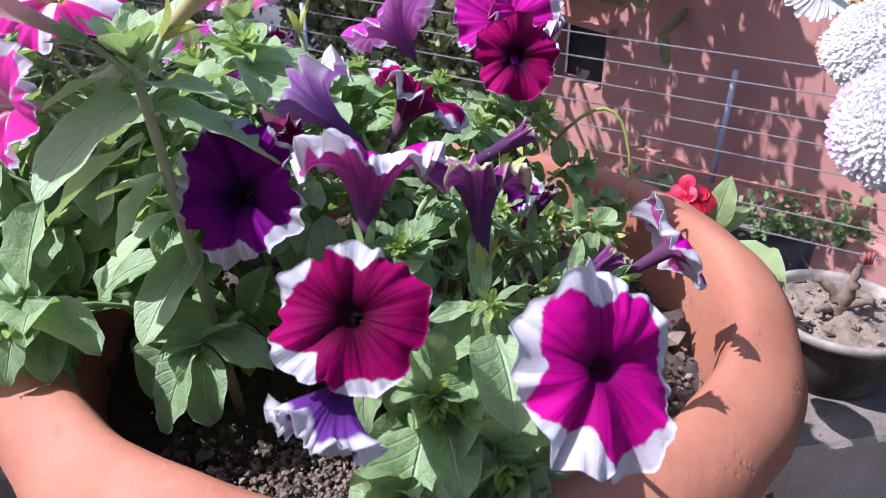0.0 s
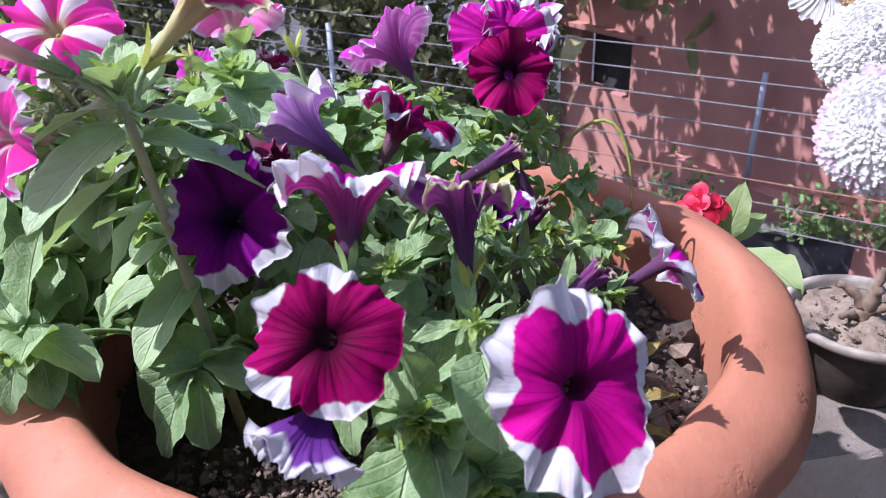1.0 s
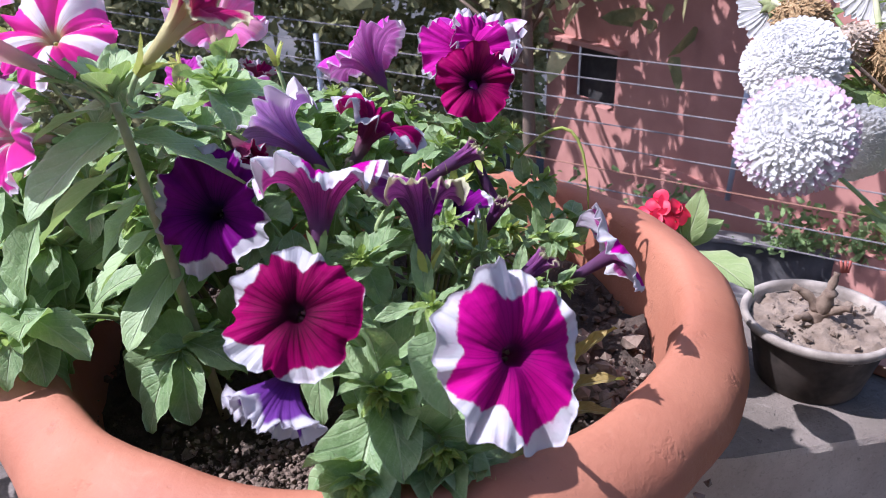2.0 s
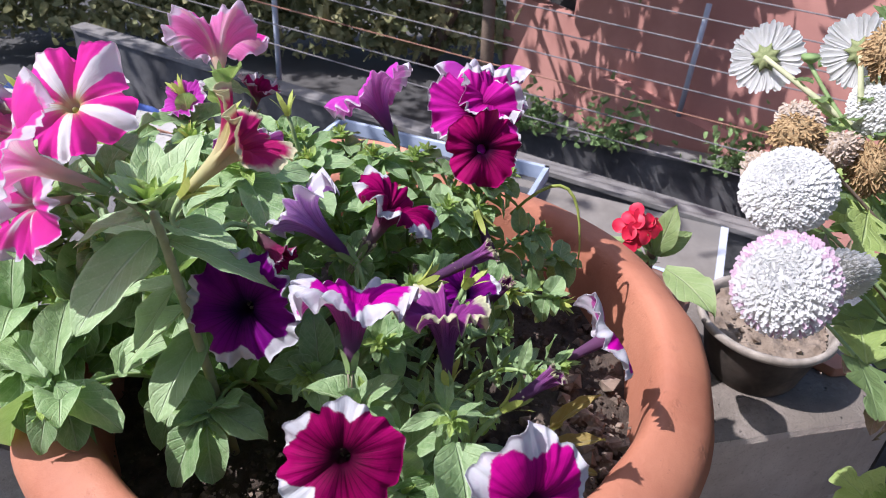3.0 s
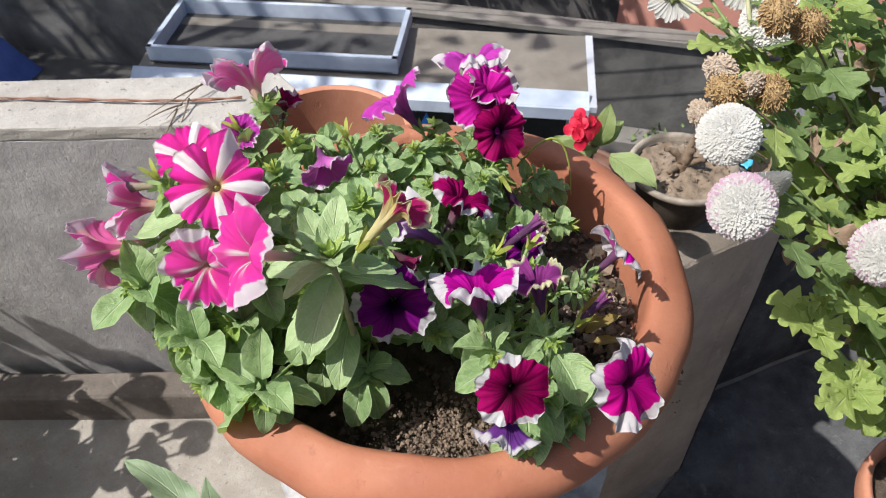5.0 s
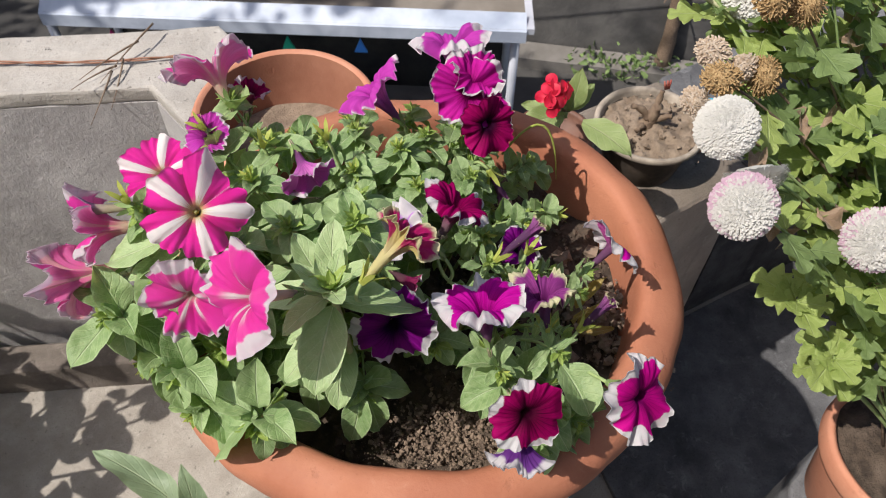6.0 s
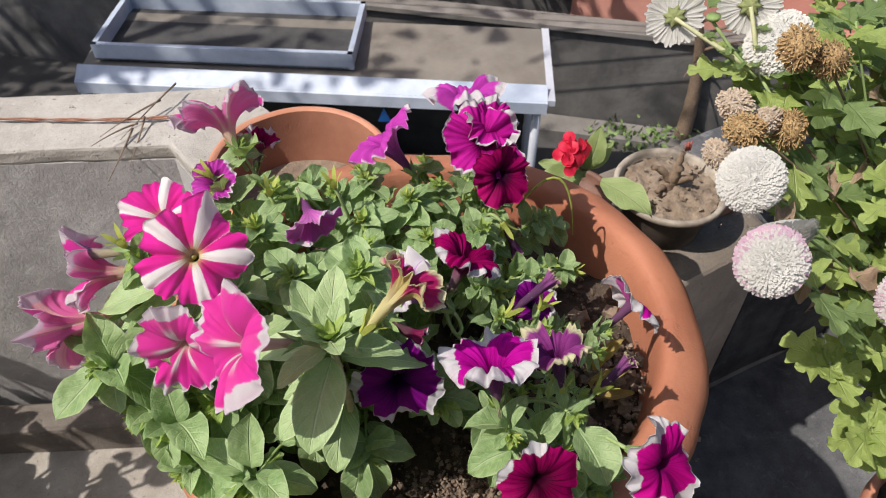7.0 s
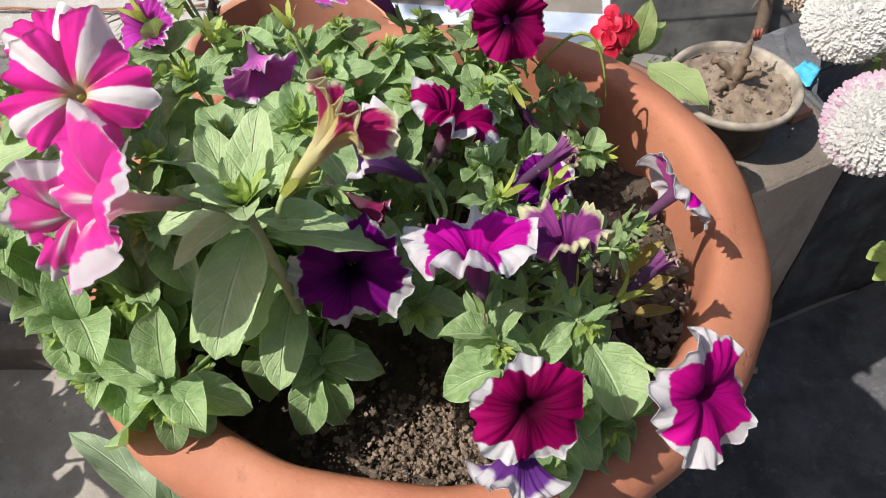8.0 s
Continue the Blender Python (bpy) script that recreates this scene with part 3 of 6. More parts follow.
POT_FOOT = TOP
pot = thing("flower_pot", (0, 0, POT_FOOT), "large terracotta flower pot with a thick rolled rim", "flower pot")
BODY = [(0, 0.0), (0.155, 0.0), (0.165, 0.008), (0.19, 0.09), (0.220, 0.19), (0.2335, 0.245), (0.2355, 0.270)]
turned_part("body", BODY, M["terracotta"], pot, (0, 0, POT_FOOT), 96, 0.008, 3.0)
RIM = [(0.2350, 0.266), (0.2470, 0.259), (0.2565, 0.2600), (0.2630, 0.2665), (0.2665, 0.276), (0.2672, 0.286), (0.2640, 0.2985), (0.257, 0.3065), (0.247, 0.312),
       (0.237, 0.3155), (0.2295, 0.3160), (0.2245, 0.3135), (0.2205, 0.307), (0.2175, 0.296), (0.2145, 0.27), (0.210, 0.235), (0.203, 0.17), (0.0, 0.165)]
rim_v, rim_f = lathe(RIM, 160, 0.014, 3.0)
# the pot bulges on one side
rim_v = [(x * (1.028 if x > 0 else 1.0), y, z) for x, y, z in rim_v]
for i, v in enumerate(rim_v[:5 * 160]):
    # the lower edge was pressed by hand: it waves up and down
    row, a = i // 160, 2 * math.pi * (i % 160) / 160
    wave = noise.noise((3.5 * math.cos(a), 3.5 * math.sin(a), 1.0)) + 0.8 * noise.noise((9 * math.cos(a), 9 * math.sin(a), 4.0))
    rim_v[i] = (v[0], v[1], v[2] + 0.011 * wave * (1 - row / 5))
for i, v in enumerate(rim_v):
    # finger dents and flats all round
    d = Vector(v)
    push = 0.0030 * noise.noise(d * 14) + 0.0016 * noise.noise(d * 37 + Vector((5, 0, 0)))
    out = Vector((d.x, d.y, 0)).normalized()
    rim_v[i] = d + out * push + Vector((0, 0, 0.8 * push * noise.noise(d * 9) + 0.0012 * noise.noise(d * 24)))
part("rim", mesh_of("rim", rim_v, rim_f, M["terracotta"]), None, pot, "thick rolled rim with a wavy lower edge", Matrix.Translation((0, 0, POT_FOOT)))

soil_bm = bmesh.new()
for i in range(26):
    for j in range(72):
        r, a = 0.2165 * i / 25, 2 * math.pi * j / 72
        z = POT_FOOT + 0.247 + 0.014 * noise.fractal(Vector((r * math.cos(a), r * math.sin(a), 0)) * 26, 0.7, 2.0, 5) - 0.022 * math.exp(-(((r * math.cos(a) + 0.13) / 0.1) ** 2 + ((r * math.sin(a) + 0.10) / 0.09) ** 2))
        soil_bm.verts.new((r * math.cos(a), r * math.sin(a), z))
soil_bm.verts.ensure_lookup_table()
for i in range(25):
    for j in range(72):
        q = [soil_bm.verts[k] for k in (i * 72 + j, i * 72 + (j + 1) % 72, (i + 1) * 72 + (j + 1) % 72, (i + 1) * 72 + j)]
        if i > 0:
            soil_bm.faces.new(q[::-1])
        else:
            soil_bm.faces.new((q[2], q[3], soil_bm.verts[0]))
bmesh.ops.recalc_face_normals(soil_bm, faces=soil_bm.faces)
soil = tagged(part("soil", soil_bm, M["soil"], None), "dark damp soil filling the big pot", "soil", "", "stuff")


def crumbs(name, count, where, size, material, label, seed):
    """Loose lumps of earth, as one stuff object."""
    r = random.Random(seed)
    vs, fs = [], []
    for _ in range(count):
        x, y, z = where(r)
        s = size * (0.35 + r.random() ** 5 * 2.6)
        base = len(vs)
        ico = [(0, 0, 1), (0.9, 0, 0.3), (0.28, 0.85, 0.3), (-0.73, 0.53, 0.3), (-0.73, -0.53, 0.3), (0.28, -0.85, 0.3), (0, 0, -0.6)]
        turn = Euler((r.random() * 6, r.random() * 6, r.random() * 6)).to_matrix()
        for p in ico:
            q = turn @ (Vector(p) * s * (0.65 + 0.7 * r.random()))
            vs.append((x + q.x, y + q.y, z + q.z * 0.8))
        for k in range(5):
            fs.append((base, base + 1 + k, base + 1 + (k + 1) % 5))
            fs.append((base + 6, base + 1 + (k + 1) % 5, base + 1 + k))
    ob = part(name, mesh_of(name, vs, fs, material, smooth=False), None, None)
    return tagged(ob, label, "soil", "", "stuff")


def in_pot(r):
    a, d = r.random() * 6.283, 0.208 * math.sqrt(r.random())
    return d * math.cos(a), d * math.sin(a), POT_FOOT + 0.248 + 0.006 * r.random()


crumbs("soil_crumbs", 3200, in_pot, 0.0024, M["soil_crumb"], "loose dry crumbs of earth in the pot", 5)
crumbs("clods", 420, lambda r: (0.165 + 0.035 * r.gauss(0, 0.6), -0.10 + 0.07 * r.gauss(0, 0.6), POT_FOOT + 0.252 + 0.012 * r.random()), 0.0040, M["clod"], "clods of dry earth by the rim, coloured pale as sunlit", 6)
crumbs("clods", 3400, lambda r: (-0.03 + 0.065 * r.gauss(0, 0.6), -0.165 + 0.035 * r.gauss(0, 0.6), POT_FOOT + 0.251 + 0.008 * r.random()), 0.0012, M["clod"], "clods of dry earth by the rim, coloured pale as sunlit", 8)


# ---- petunias ----
# depth of the white margin, as a share of the blade: between the lobes, and least and most at their tips
MARGIN = {"crimson": (-0.10, 0.10, 0.40), "magenta": (0.05, 0.16, 0.42), "frill": (0.0, 0.02, 0.22), "wine": (-0.06, -0.04, 0.10), "purple": (-0.03, 0.04, 0.20), "violet": (0.12, 0.22, 0.50),
          "lilac": (0.04, 0.16, 0.42), "orchid": (-0.02, 0.0, 0.13), "star": (-0.05, -0.02, 0.03), "pinkray": (-0.01, 0.10, 0.32), "bicolor": (0.02, 0.30, 0.62), "fading": (0.0, 0.06, 0.24), "bud": (0.06, 0.08, 0.18), "pale": (-0.1, -0.1, 0.0)}


def corolla_mesh(kind, R, cup=0.25, ruffle=0.05, fold=0.0, droop=0.0, length=0.035, seed=0, notch=0.13, wild=0.10, white=None, point=0.10, turn=0.0, stand=0.0, squash=1.0, slim=1.0, bends=None, lobes=None, flare=0.10, lip=1.5, tube_width=0.045, sway=1.0):
    """A five-lobed trumpet, the throat at the origin, looking along z; inner and outer skin are one mesh with two materials.
    cup: how far the petals rise, bends: how far each lobe rolls back (radians), lobes: their lengths, flare: how soft the throat opens,
    lip: how near the edge the roll begins, tube_width: the throat's radius as a share of the petals."""
    r = random.Random(seed)
    n, rows_t, rows_l = 140, 6, 16
    ph = [r.random() * 6.283 for _ in range(8)]
    size = lobes or [0.90 + 0.20 * r.random() for _ in range(5)]
    roll = bends or [wild * r.uniform(-1.4, 2.0) for _ in range(5)]
    twist = [wild * r.uniform(-0.8, 0.8) for _ in range(5)]
    gap, low, high = MARGIN[kind]
    tips = white or [r.uniform(low, high) for _ in range(5)]
    off = [r.uniform(-0.16, 0.16) for _ in range(5)]
    starred = kind in ("star", "pinkray")
    rt = 0.0030 + tube_width * R
    if starred:
        notch, point = notch * 1.6, point * 1.3
    rise = min(1.46, 0.92 * cup)
    warp = (sway * r.uniform(0.015, 0.035), sway * r.uniform(0.006, 0.016))
    V, U, rim = [], [], []
    for i in range(rows_t):
        s = i / rows_t
        rad = 0.0022 + (rt - 0.0022) * (0.25 * s + 0.75 * s ** 2.2)
        for j in range(n):
            a = 2 * math.pi * j / n
            V.append(Vector((rad * math.cos(a), rad * math.sin(a), -length * (1 - s))))
            U.append((j / n, 0.3 * s))
            rim.append(-1.0)
    limb = [[None] * n for _ in range(rows_l + 1)]
    for j in range(n):
        a = 2 * math.pi * j / n
        ca, sa = math.cos(a), math.sin(a)
        w = (j / n + warp[0] * math.sin(a + ph[3]) + warp[1] * math.sin(2 * a + ph[4])) % 1.0
        f, lobe = (5 * w) % 1.0, int(5 * w) % 5
        edge, hump = min(f, 1 - f), math.sin(math.pi * f)
        near = (lobe + (1 if f > 0.5 else -1)) % 5
        share = 0.5 + 0.5 * math.cos(2 * math.pi * min(abs(f - 0.5), 0.5))
        bend_a = roll[lobe] * (0.5 + 0.5 * share) + roll[near] * (0.5 - 0.5 * share)
        span = size[lobe] * (0.5 + 0.5 * share) + size[near] * (0.5 - 0.5 * share)
        # starred flowers end in points at the rays, edged ones in white points between the lobes
        h = f if starred else (f + 0.5) % 1.0
        tip = lobe if starred else int(5 * w + 0.5) % 5
        Rl = R * span * (1 - notch * math.exp(-(min(h, 1 - h) / 0.085) ** 2) + point * math.exp(-((h - 0.5 - off[tip] * 0.4) / 0.10) ** 2))
        Rl *= 1 + 0.04 * noise.noise((3.1 * ca + seed, 3.1 * sa, 1.0)) + 0.03 * noise.noise((9 * ca + seed, 9 * sa, 5.0)) + 0.010 * noise.noise((21 * ca + seed, 21 * sa, 2.0)) * min(1.0, 4 * ruffle + 0.3)
        rad, z = rt, 0.0
        for i in range(rows_l + 1):
            s = i / rows_l
            phi = rise + (1.45 - rise) * math.exp(-s / flare) - bend_a * s ** lip
            if i:
                rad += Rl / rows_l * math.cos(phi)
                z += Rl / rows_l * math.sin(phi)
            wave = math.sin(5 * a + ph[2]) * 0.3 + 2.0 * noise.noise((2.4 * ca + seed, 2.4 * sa, 9.0 + 0.5 * s)) + 1.7 * noise.noise((6.5 * ca + seed, 6.5 * sa, 3.0)) * s + 0.45 * noise.noise((13 * ca + seed, 13 * sa, 6.0)) * s ** 4
            d = ruffle * R * s ** 2.2 * wave
            d -= 0.055 * R * math.exp(-(edge / 0.04) ** 2) * s * (1.2 - 0.9 * s)
            d += 0.012 * R * math.exp(-((f - 0.5) / 0.05) ** 2) * s + 0.11 * R * hump ** 1.2 * math.sin(math.pi * min(1.0, s * 1.02)) ** 0.8
            d += R * s ** 2 * twist[lobe] * math.sin(2 * math.pi * f)
            d += 0.05 * R * s * s * math.sin(2 * a + ph[5])
            # fine crinkles of the blade
            d += 0.016 * R * s * noise.noise((11 * ca * s + seed, 11 * sa * s, 4.0)) + 0.004 * R * s * math.sin(40 * a + 6 * noise.noise((3 * ca, 3 * sa, seed)))
            rr, zz = rad - math.sin(phi) * d, z + math.cos(phi) * d
            x, y = rr * ca, rr * sa
            xt, yt = x * math.cos(turn) - y * math.sin(turn), x * math.sin(turn) + y * math.cos(turn)
            if squash != 1.0 or slim != 1.0:
                xt, yt = xt * (1 - (1 - slim) * s), yt * (1 - (1 - squash) * s)
                x, y = xt * math.cos(turn) + yt * math.sin(turn), yt * math.cos(turn) - xt * math.sin(turn)
            zz += fold * (xt * xt) / R - droop * max(0.0, -yt) ** 2 / R + stand * yt * yt / R
            g = min(1.0, max(0.0, h + off[tip] * math.sin(math.pi * h)))
            depth = gap + (tips[tip] - gap) * math.sin(math.pi * g) ** 1.3 + 0.05 * noise.noise((5 * ca + seed, 5 * sa, 8.0))
            limb[i][j] = (Vector((x, y, zz)), (w, 0.3 + 0.7 * s), s - 1.0 + depth)
    for row in limb:
        for v, uv, e in row:
            V.append(v)
            U.append(uv)
            rim.append(e)
    rows = rows_t + rows_l + 1
    F = []
    for i in range(rows - 1):
        for j in range(n):
            F.append((i * n + j, i * n + (j + 1) % n, (i + 1) * n + (j + 1) % n, (i + 1) * n + j))
    normals = [Vector((0, 0, 0)) for _ in V]
    for f in F:
        nn = (V[f[2]] - V[f[0]]).cross(V[f[3]] - V[f[1]])
        for k in f:
            normals[k] += nn
    m = len(V)
    thick = 0.00045
    back = [v + nn.normalized() * thick for v, nn in zip(V, normals)]
    F2 = [tuple(k + m for k in f) for f in F]
    F = [f[::-1] for f in F]
    last = (rows - 1) * n
    F3 = [(last + j, last + (j + 1) % n, m + last + (j + 1) % n, m + last + j) for j in range(n)]
    inner, outer = PETALS[kind]
    return mesh_of("corolla", V + back, F + F2 + F3, [inner, outer], True, U + U, [0] * len(F) + [1] * (len(F2) + len(F3)), rim + rim)


def sepal_mesh(material, length=0.017, spread=0.006, count=5):
    vs, fs, uv = [], [], []
    for k in range(count):
        a = 2 * math.pi * k / count
        base = len(vs)
        for i in range(5):
            s = i / 4
            w = 0.0026 * (1 - s) ** 0.6 * (0.5 + 1.4 * s) + 0.0002
            r = 0.0024 + spread * s ** 1.6
            z = length * (s - 0.12 * s * s)
            c, sn = math.cos(a), math.sin(a)
            for d in (-w, w):
                vs.append((r * c - d * sn, r * sn + d * c, z))
                uv.append((0.5 + d / 0.006, s))
        for i in range(4):
            b = base + 2 * i
            fs.append((b, b + 1, b + 3, b + 2))
    cup_v, cup_f = lathe([(0.0008, -0.001), (0.0024, 0.0), (0.0032, 0.004), (0.0034, 0.007)], 10)
    base = len(vs)
    vs += cup_v
    uv += [(0.5, 0.5)] * len(cup_v)
    fs += [tuple(i + base for i in f) for f in cup_f]
    return mesh_of("calyx", vs, fs, material, True, uv)


CALYX = sepal_mesh(M["calyx"])
SEPAL_YELLOW = sepal_mesh(M["sepal"], 0.019, 0.009)
anther_v, anther_f = [], []
for k in range(5):
    a = k * 1.257
    v1, f1 = tube([(0.001 * math.cos(a), 0.001 * math.sin(a), -0.018), (0.0022 * math.cos(a), 0.0022 * math.sin(a), -0.004)], 0.0004, 5)
    v2, f2 = lathe([(0, -0.0012), (0.0009, -0.0006), (0.0011, 0.0004), (0, 0.0012)], 6)
    b = len(anther_v)
    anther_v += v1
    anther_f += [tuple(i + b for i in f) for f in f1]
    b = len(anther_v)
    anther_v += [(x + 0.0022 * math.cos(a), y + 0.0022 * math.sin(a), z - 0.003) for x, y, z in v2]
    anther_f += [tuple(i + b for i in f) for f in f2]
M["pollen"] = plain("pale anthers", (0.34, 0.29, 0.20), (0.50, 0.45, 0.28), 300, 0.7, 0.2, 0.0004)
STAMENS = mesh_of("stamen", anther_v, anther_f, M["pollen"])


eye_v, eye_f = lathe([(0.0, -0.0004), (0.0010, -0.0008), (0.0019, -0.0022), (0.0026, -0.005)], 20, 0.35, 2.0)
EYE = mesh_of("stamen", eye_v, eye_f, plain("yellow-green flower eye", (0.42, 0.40, 0.10), (0.66, 0.62, 0.28), 700, 0.7, 0.5, 0.001, through=0.3))


def petunia_plant(place, label):
    return thing("petunia_plant", place, label, "petunia", "petunias in the big pot")


def flower(plant, kind, place, direction, R, spin=0.0, stalk=None, label="", calyx=True, **shape):
    """One bloom: place is its throat, direction where it looks."""
    length = shape.get("length", 0.035)
    me = corolla_mesh(kind, R, turn=radians(spin), **shape)
    m = facing(place, direction, spin)
    ob = part("flower", me, None, plant, label, m)
    if calyx:
        foot = m @ Matrix.Translation((0, 0, -length - 0.001))
        part("calyx", CALYX if kind not in ("fading", "bud") else SEPAL_YELLOW, None, ob, "", foot)
    part("stamen", EYE if kind == "star" else STAMENS, None, ob, "", m @ Matrix.Translation((0, 0, -0.001 if kind == "star" else -0.008)) @ Matrix.Scale(0.9 if kind == "star" else (1.7 if kind == "crimson" else 1.1), 4))
    if stalk is not None:
        a = m @ Vector((0, 0, -length - 0.001))
        d = (m.to_3x3() @ Vector((0, 0, -1))).normalized()
        vs, fs = tube(bend(stalk, a, d * 0.012, 7), [0.0017] * 8, 6)
        part("stalk", mesh_of("stalk", vs, fs, M["stem"]), None, ob)
    return ob


def leaf_mesh(name, material, length=1.0, width=0.5, bow=0.25, fold=0.18, point=1.0, ripple=0.035, seed=0, n=13, m=8, blunt=0.0):
    """An oval leaf of unit size along y, stalk at the origin, upper side up (z)."""
    r = random.Random(seed)
    ph = [r.random() * 6.28 for _ in range(5)]
    side_bend = r.uniform(-0.06, 0.06)
    vs, uv, fs = [], [], []
    for i in range(n):
        s = i / (n - 1)
        body = max(0.0, (s - 0.05) / 0.95)
        w = width * 0.5 * (math.sin(math.pi * body ** (0.84 + 0.10 * point)) ** (0.78 - 0.28 * blunt) if 0 < body < 1 else 0.0) * (1 - 0.15 * body * point) + (0.022 if s < 0.12 else 0.004)
        for j in range(m + 1):
            c = 2 * j / m - 1
            z = -bow * s * s + fold * abs(c) ** 1.3 * w * 1.5 - 0.30 * fold * c ** 4 * w
            z += ripple * math.sin(10 * s + 2 * c + ph[0]) * abs(c) + 0.6 * ripple * math.sin(21 * s + ph[3] + 2 * (c > 0)) * c * c
            z += 0.03 * math.sin(5 * s + ph[1]) * c
            z += 0.016 * math.sin(17 * s - 7 * abs(c) + ph[4]) * abs(c) * (1 - abs(c))
            vs.append((c * w * length + side_bend * math.sin(3 * s), s * length, z * length))
            uv.append((0.5 + 0.5 * c, s))
    for i in range(n - 1):
        for j in range(m):
            a = i * (m + 1) + j
            fs.append((a, a + 1, a + m + 2, a + m + 1))
    return mesh_of(name, vs, fs, material, True, uv)


LEAVES = [leaf_mesh("leaf", M["leaf"], 1, 0.61 + 0.06 * (k % 3), 0.10 + 0.14 * (k % 4), 0.24 + 0.16 * (k % 3), point=0.2, ripple=0.03 + 0.014 * (k % 2), seed=k, blunt=0.85) for k in range(10)]
NARROW = [leaf_mesh("leaf", M["leaf"], 1, 0.30 + 0.05 * (k % 3), 0.05 + 0.09 * (k % 4), 0.25, seed=20 + k) for k in range(5)]
YOUNG = [leaf_mesh("leaf", M["young_leaf"], 1, 0.40 + 0.06 * (k % 3), 0.02 + 0.08 * (k % 4), 0.45, seed=40 + k) for k in range(6)]
YELLOW = [leaf_mesh("leaf", M["yellow_leaf"], 1, 0.34, 0.25, 0.4, seed=60 + k) for k in range(3)]


def leaf(plant, meshes, place, direction, size, roll=0.0, up=(0, 0, 1)):
    """One leaf from its foot at place, growing along direction."""
    y = Vector(direction).normalized()
    x = y.cross(Vector(up))
    if x.length < 1e-3:
        x = Vector((1, 0, 0))
    x.normalize()
    z = x.cross(y)
    rot = Matrix((x, y, z)).transposed().to_4x4()
    m = Matrix.Translation(place) @ rot @ Matrix.Rotation(roll, 4, "Y") @ Matrix.Diagonal((size * rng.uniform(0.88, 1.12), size, size, 1))
    return part("leaf", rng.choice(meshes), None, plant, "", m)


def shoot(plant, foot, tip, sag, pairs, size, meshes, crown=9, crown_mesh=None, lift=0.35, skip=0.25, thick=0.0022):
    """A leafy stem from foot to tip: leaves in turning pairs, small upright ones round the growing point."""
    pts = bend(foot, tip, sag, 10)
    vs, fs = tube(pts, [thick * (1 - 0.05 * i) for i in range(11)], 6)
    part("stem", mesh_of("stem", vs, fs, M["stem"]), None, plant)
    turn = rng.random() * 6.28
    for k in range(pairs - 1):
        s = skip + (0.95 - skip) * (k + 0.5) / pairs
        i = min(9, int(s * 10))
        p = pts[i].lerp(pts[i + 1], s * 10 - i)
        axis = (pts[i + 1] - pts[i]).normalized()
        side = axis.orthogonal().normalized()
        for q in range(2):
            a = turn + k * 1.45 + q * (math.pi + rng.uniform(-0.5, 0.5))
            d = Matrix.Rotation(a, 3, axis) @ side
            d = d + axis * (lift + rng.uniform(-0.35, 0.35)) + Vector((0, 0, 0.05))
            grow = size * (1.0 - 0.30 * s) * rng.uniform(0.7, 1.2)
            leaf(plant, meshes, p + d.normalized() * 0.003, d, grow, rng.uniform(-0.75, 0.75))
            if rng.random() < 0.45:
                # a tuft of young leaves in the leaf's armpit
                for c in range(3):
                    e = d.normalized() * 0.5 + axis * 0.9 + Vector((rng.uniform(-0.7, 0.7), rng.uniform(-0.7, 0.7), rng.uniform(-0.1, 0.4)))
                    leaf(plant, YOUNG if c else meshes, p + d.normalized() * 0.004, e, size * rng.uniform(0.26, 0.46), rng.uniform(-0.5, 0.5))
    axis = (pts[-1] - pts[-2]).normalized()
    side = axis.orthogonal().normalized()
    # a rosette of full-grown leaves under the growing point, a smaller one above it
    for k in range(4):
        d = Matrix.Rotation(turn + k * 1.571 + rng.uniform(-0.3, 0.3), 3, axis) @ side + axis * rng.uniform(-0.05, 0.30)
        leaf(plant, meshes, pts[-1] - axis * 0.006, d, size * rng.uniform(0.66, 0.98), rng.uniform(-0.4, 0.4))
    for k in range(4):
        d = Matrix.Rotation(turn + 0.78 + k * 1.571 + rng.uniform(-0.3, 0.3), 3, axis) @ side + axis * rng.uniform(0.3, 0.7)
        leaf(plant, meshes, pts[-1], d, size * rng.uniform(0.40, 0.60), rng.uniform(-0.3, 0.3))
    for k in range(crown):
        a = k * 2.4 + turn
        d = Matrix.Rotation(a, 3, axis) @ side + axis * (0.35 + 0.22 * k)
        leaf(plant, crown_mesh or YOUNG, pts[-1] + axis * (0.003 + 0.0005 * k), d, size * (0.40 - 0.026 * k), rng.uniform(-0.3, 0.3))
    if rng.random() < 0.55:
        part("bud", rng.choice((SEPAL_YELLOW, SEPAL_YELLOW, CALYX)), None, plant, "", facing(pts[-1] + axis * 0.004, axis + Vector((rng.uniform(-0.3, 0.3), rng.uniform(-0.3, 0.3), 0.2)), 0, rng.uniform(0.5, 0.85)))


PINKS = petunia_plant((-0.13, 0.0, POT_FOOT + 0.245), "leafy petunia with pink and white starred flowers over the rim")
PURPLES = petunia_plant((0.02, -0.10, POT_FOOT + 0.245), "petunia with white-edged crimson, magenta and purple flowers")
BACKS = petunia_plant((0.04, 0.08, POT_FOOT + 0.245), "bushy petunia with magenta ruffled flowers at the back of the pot")

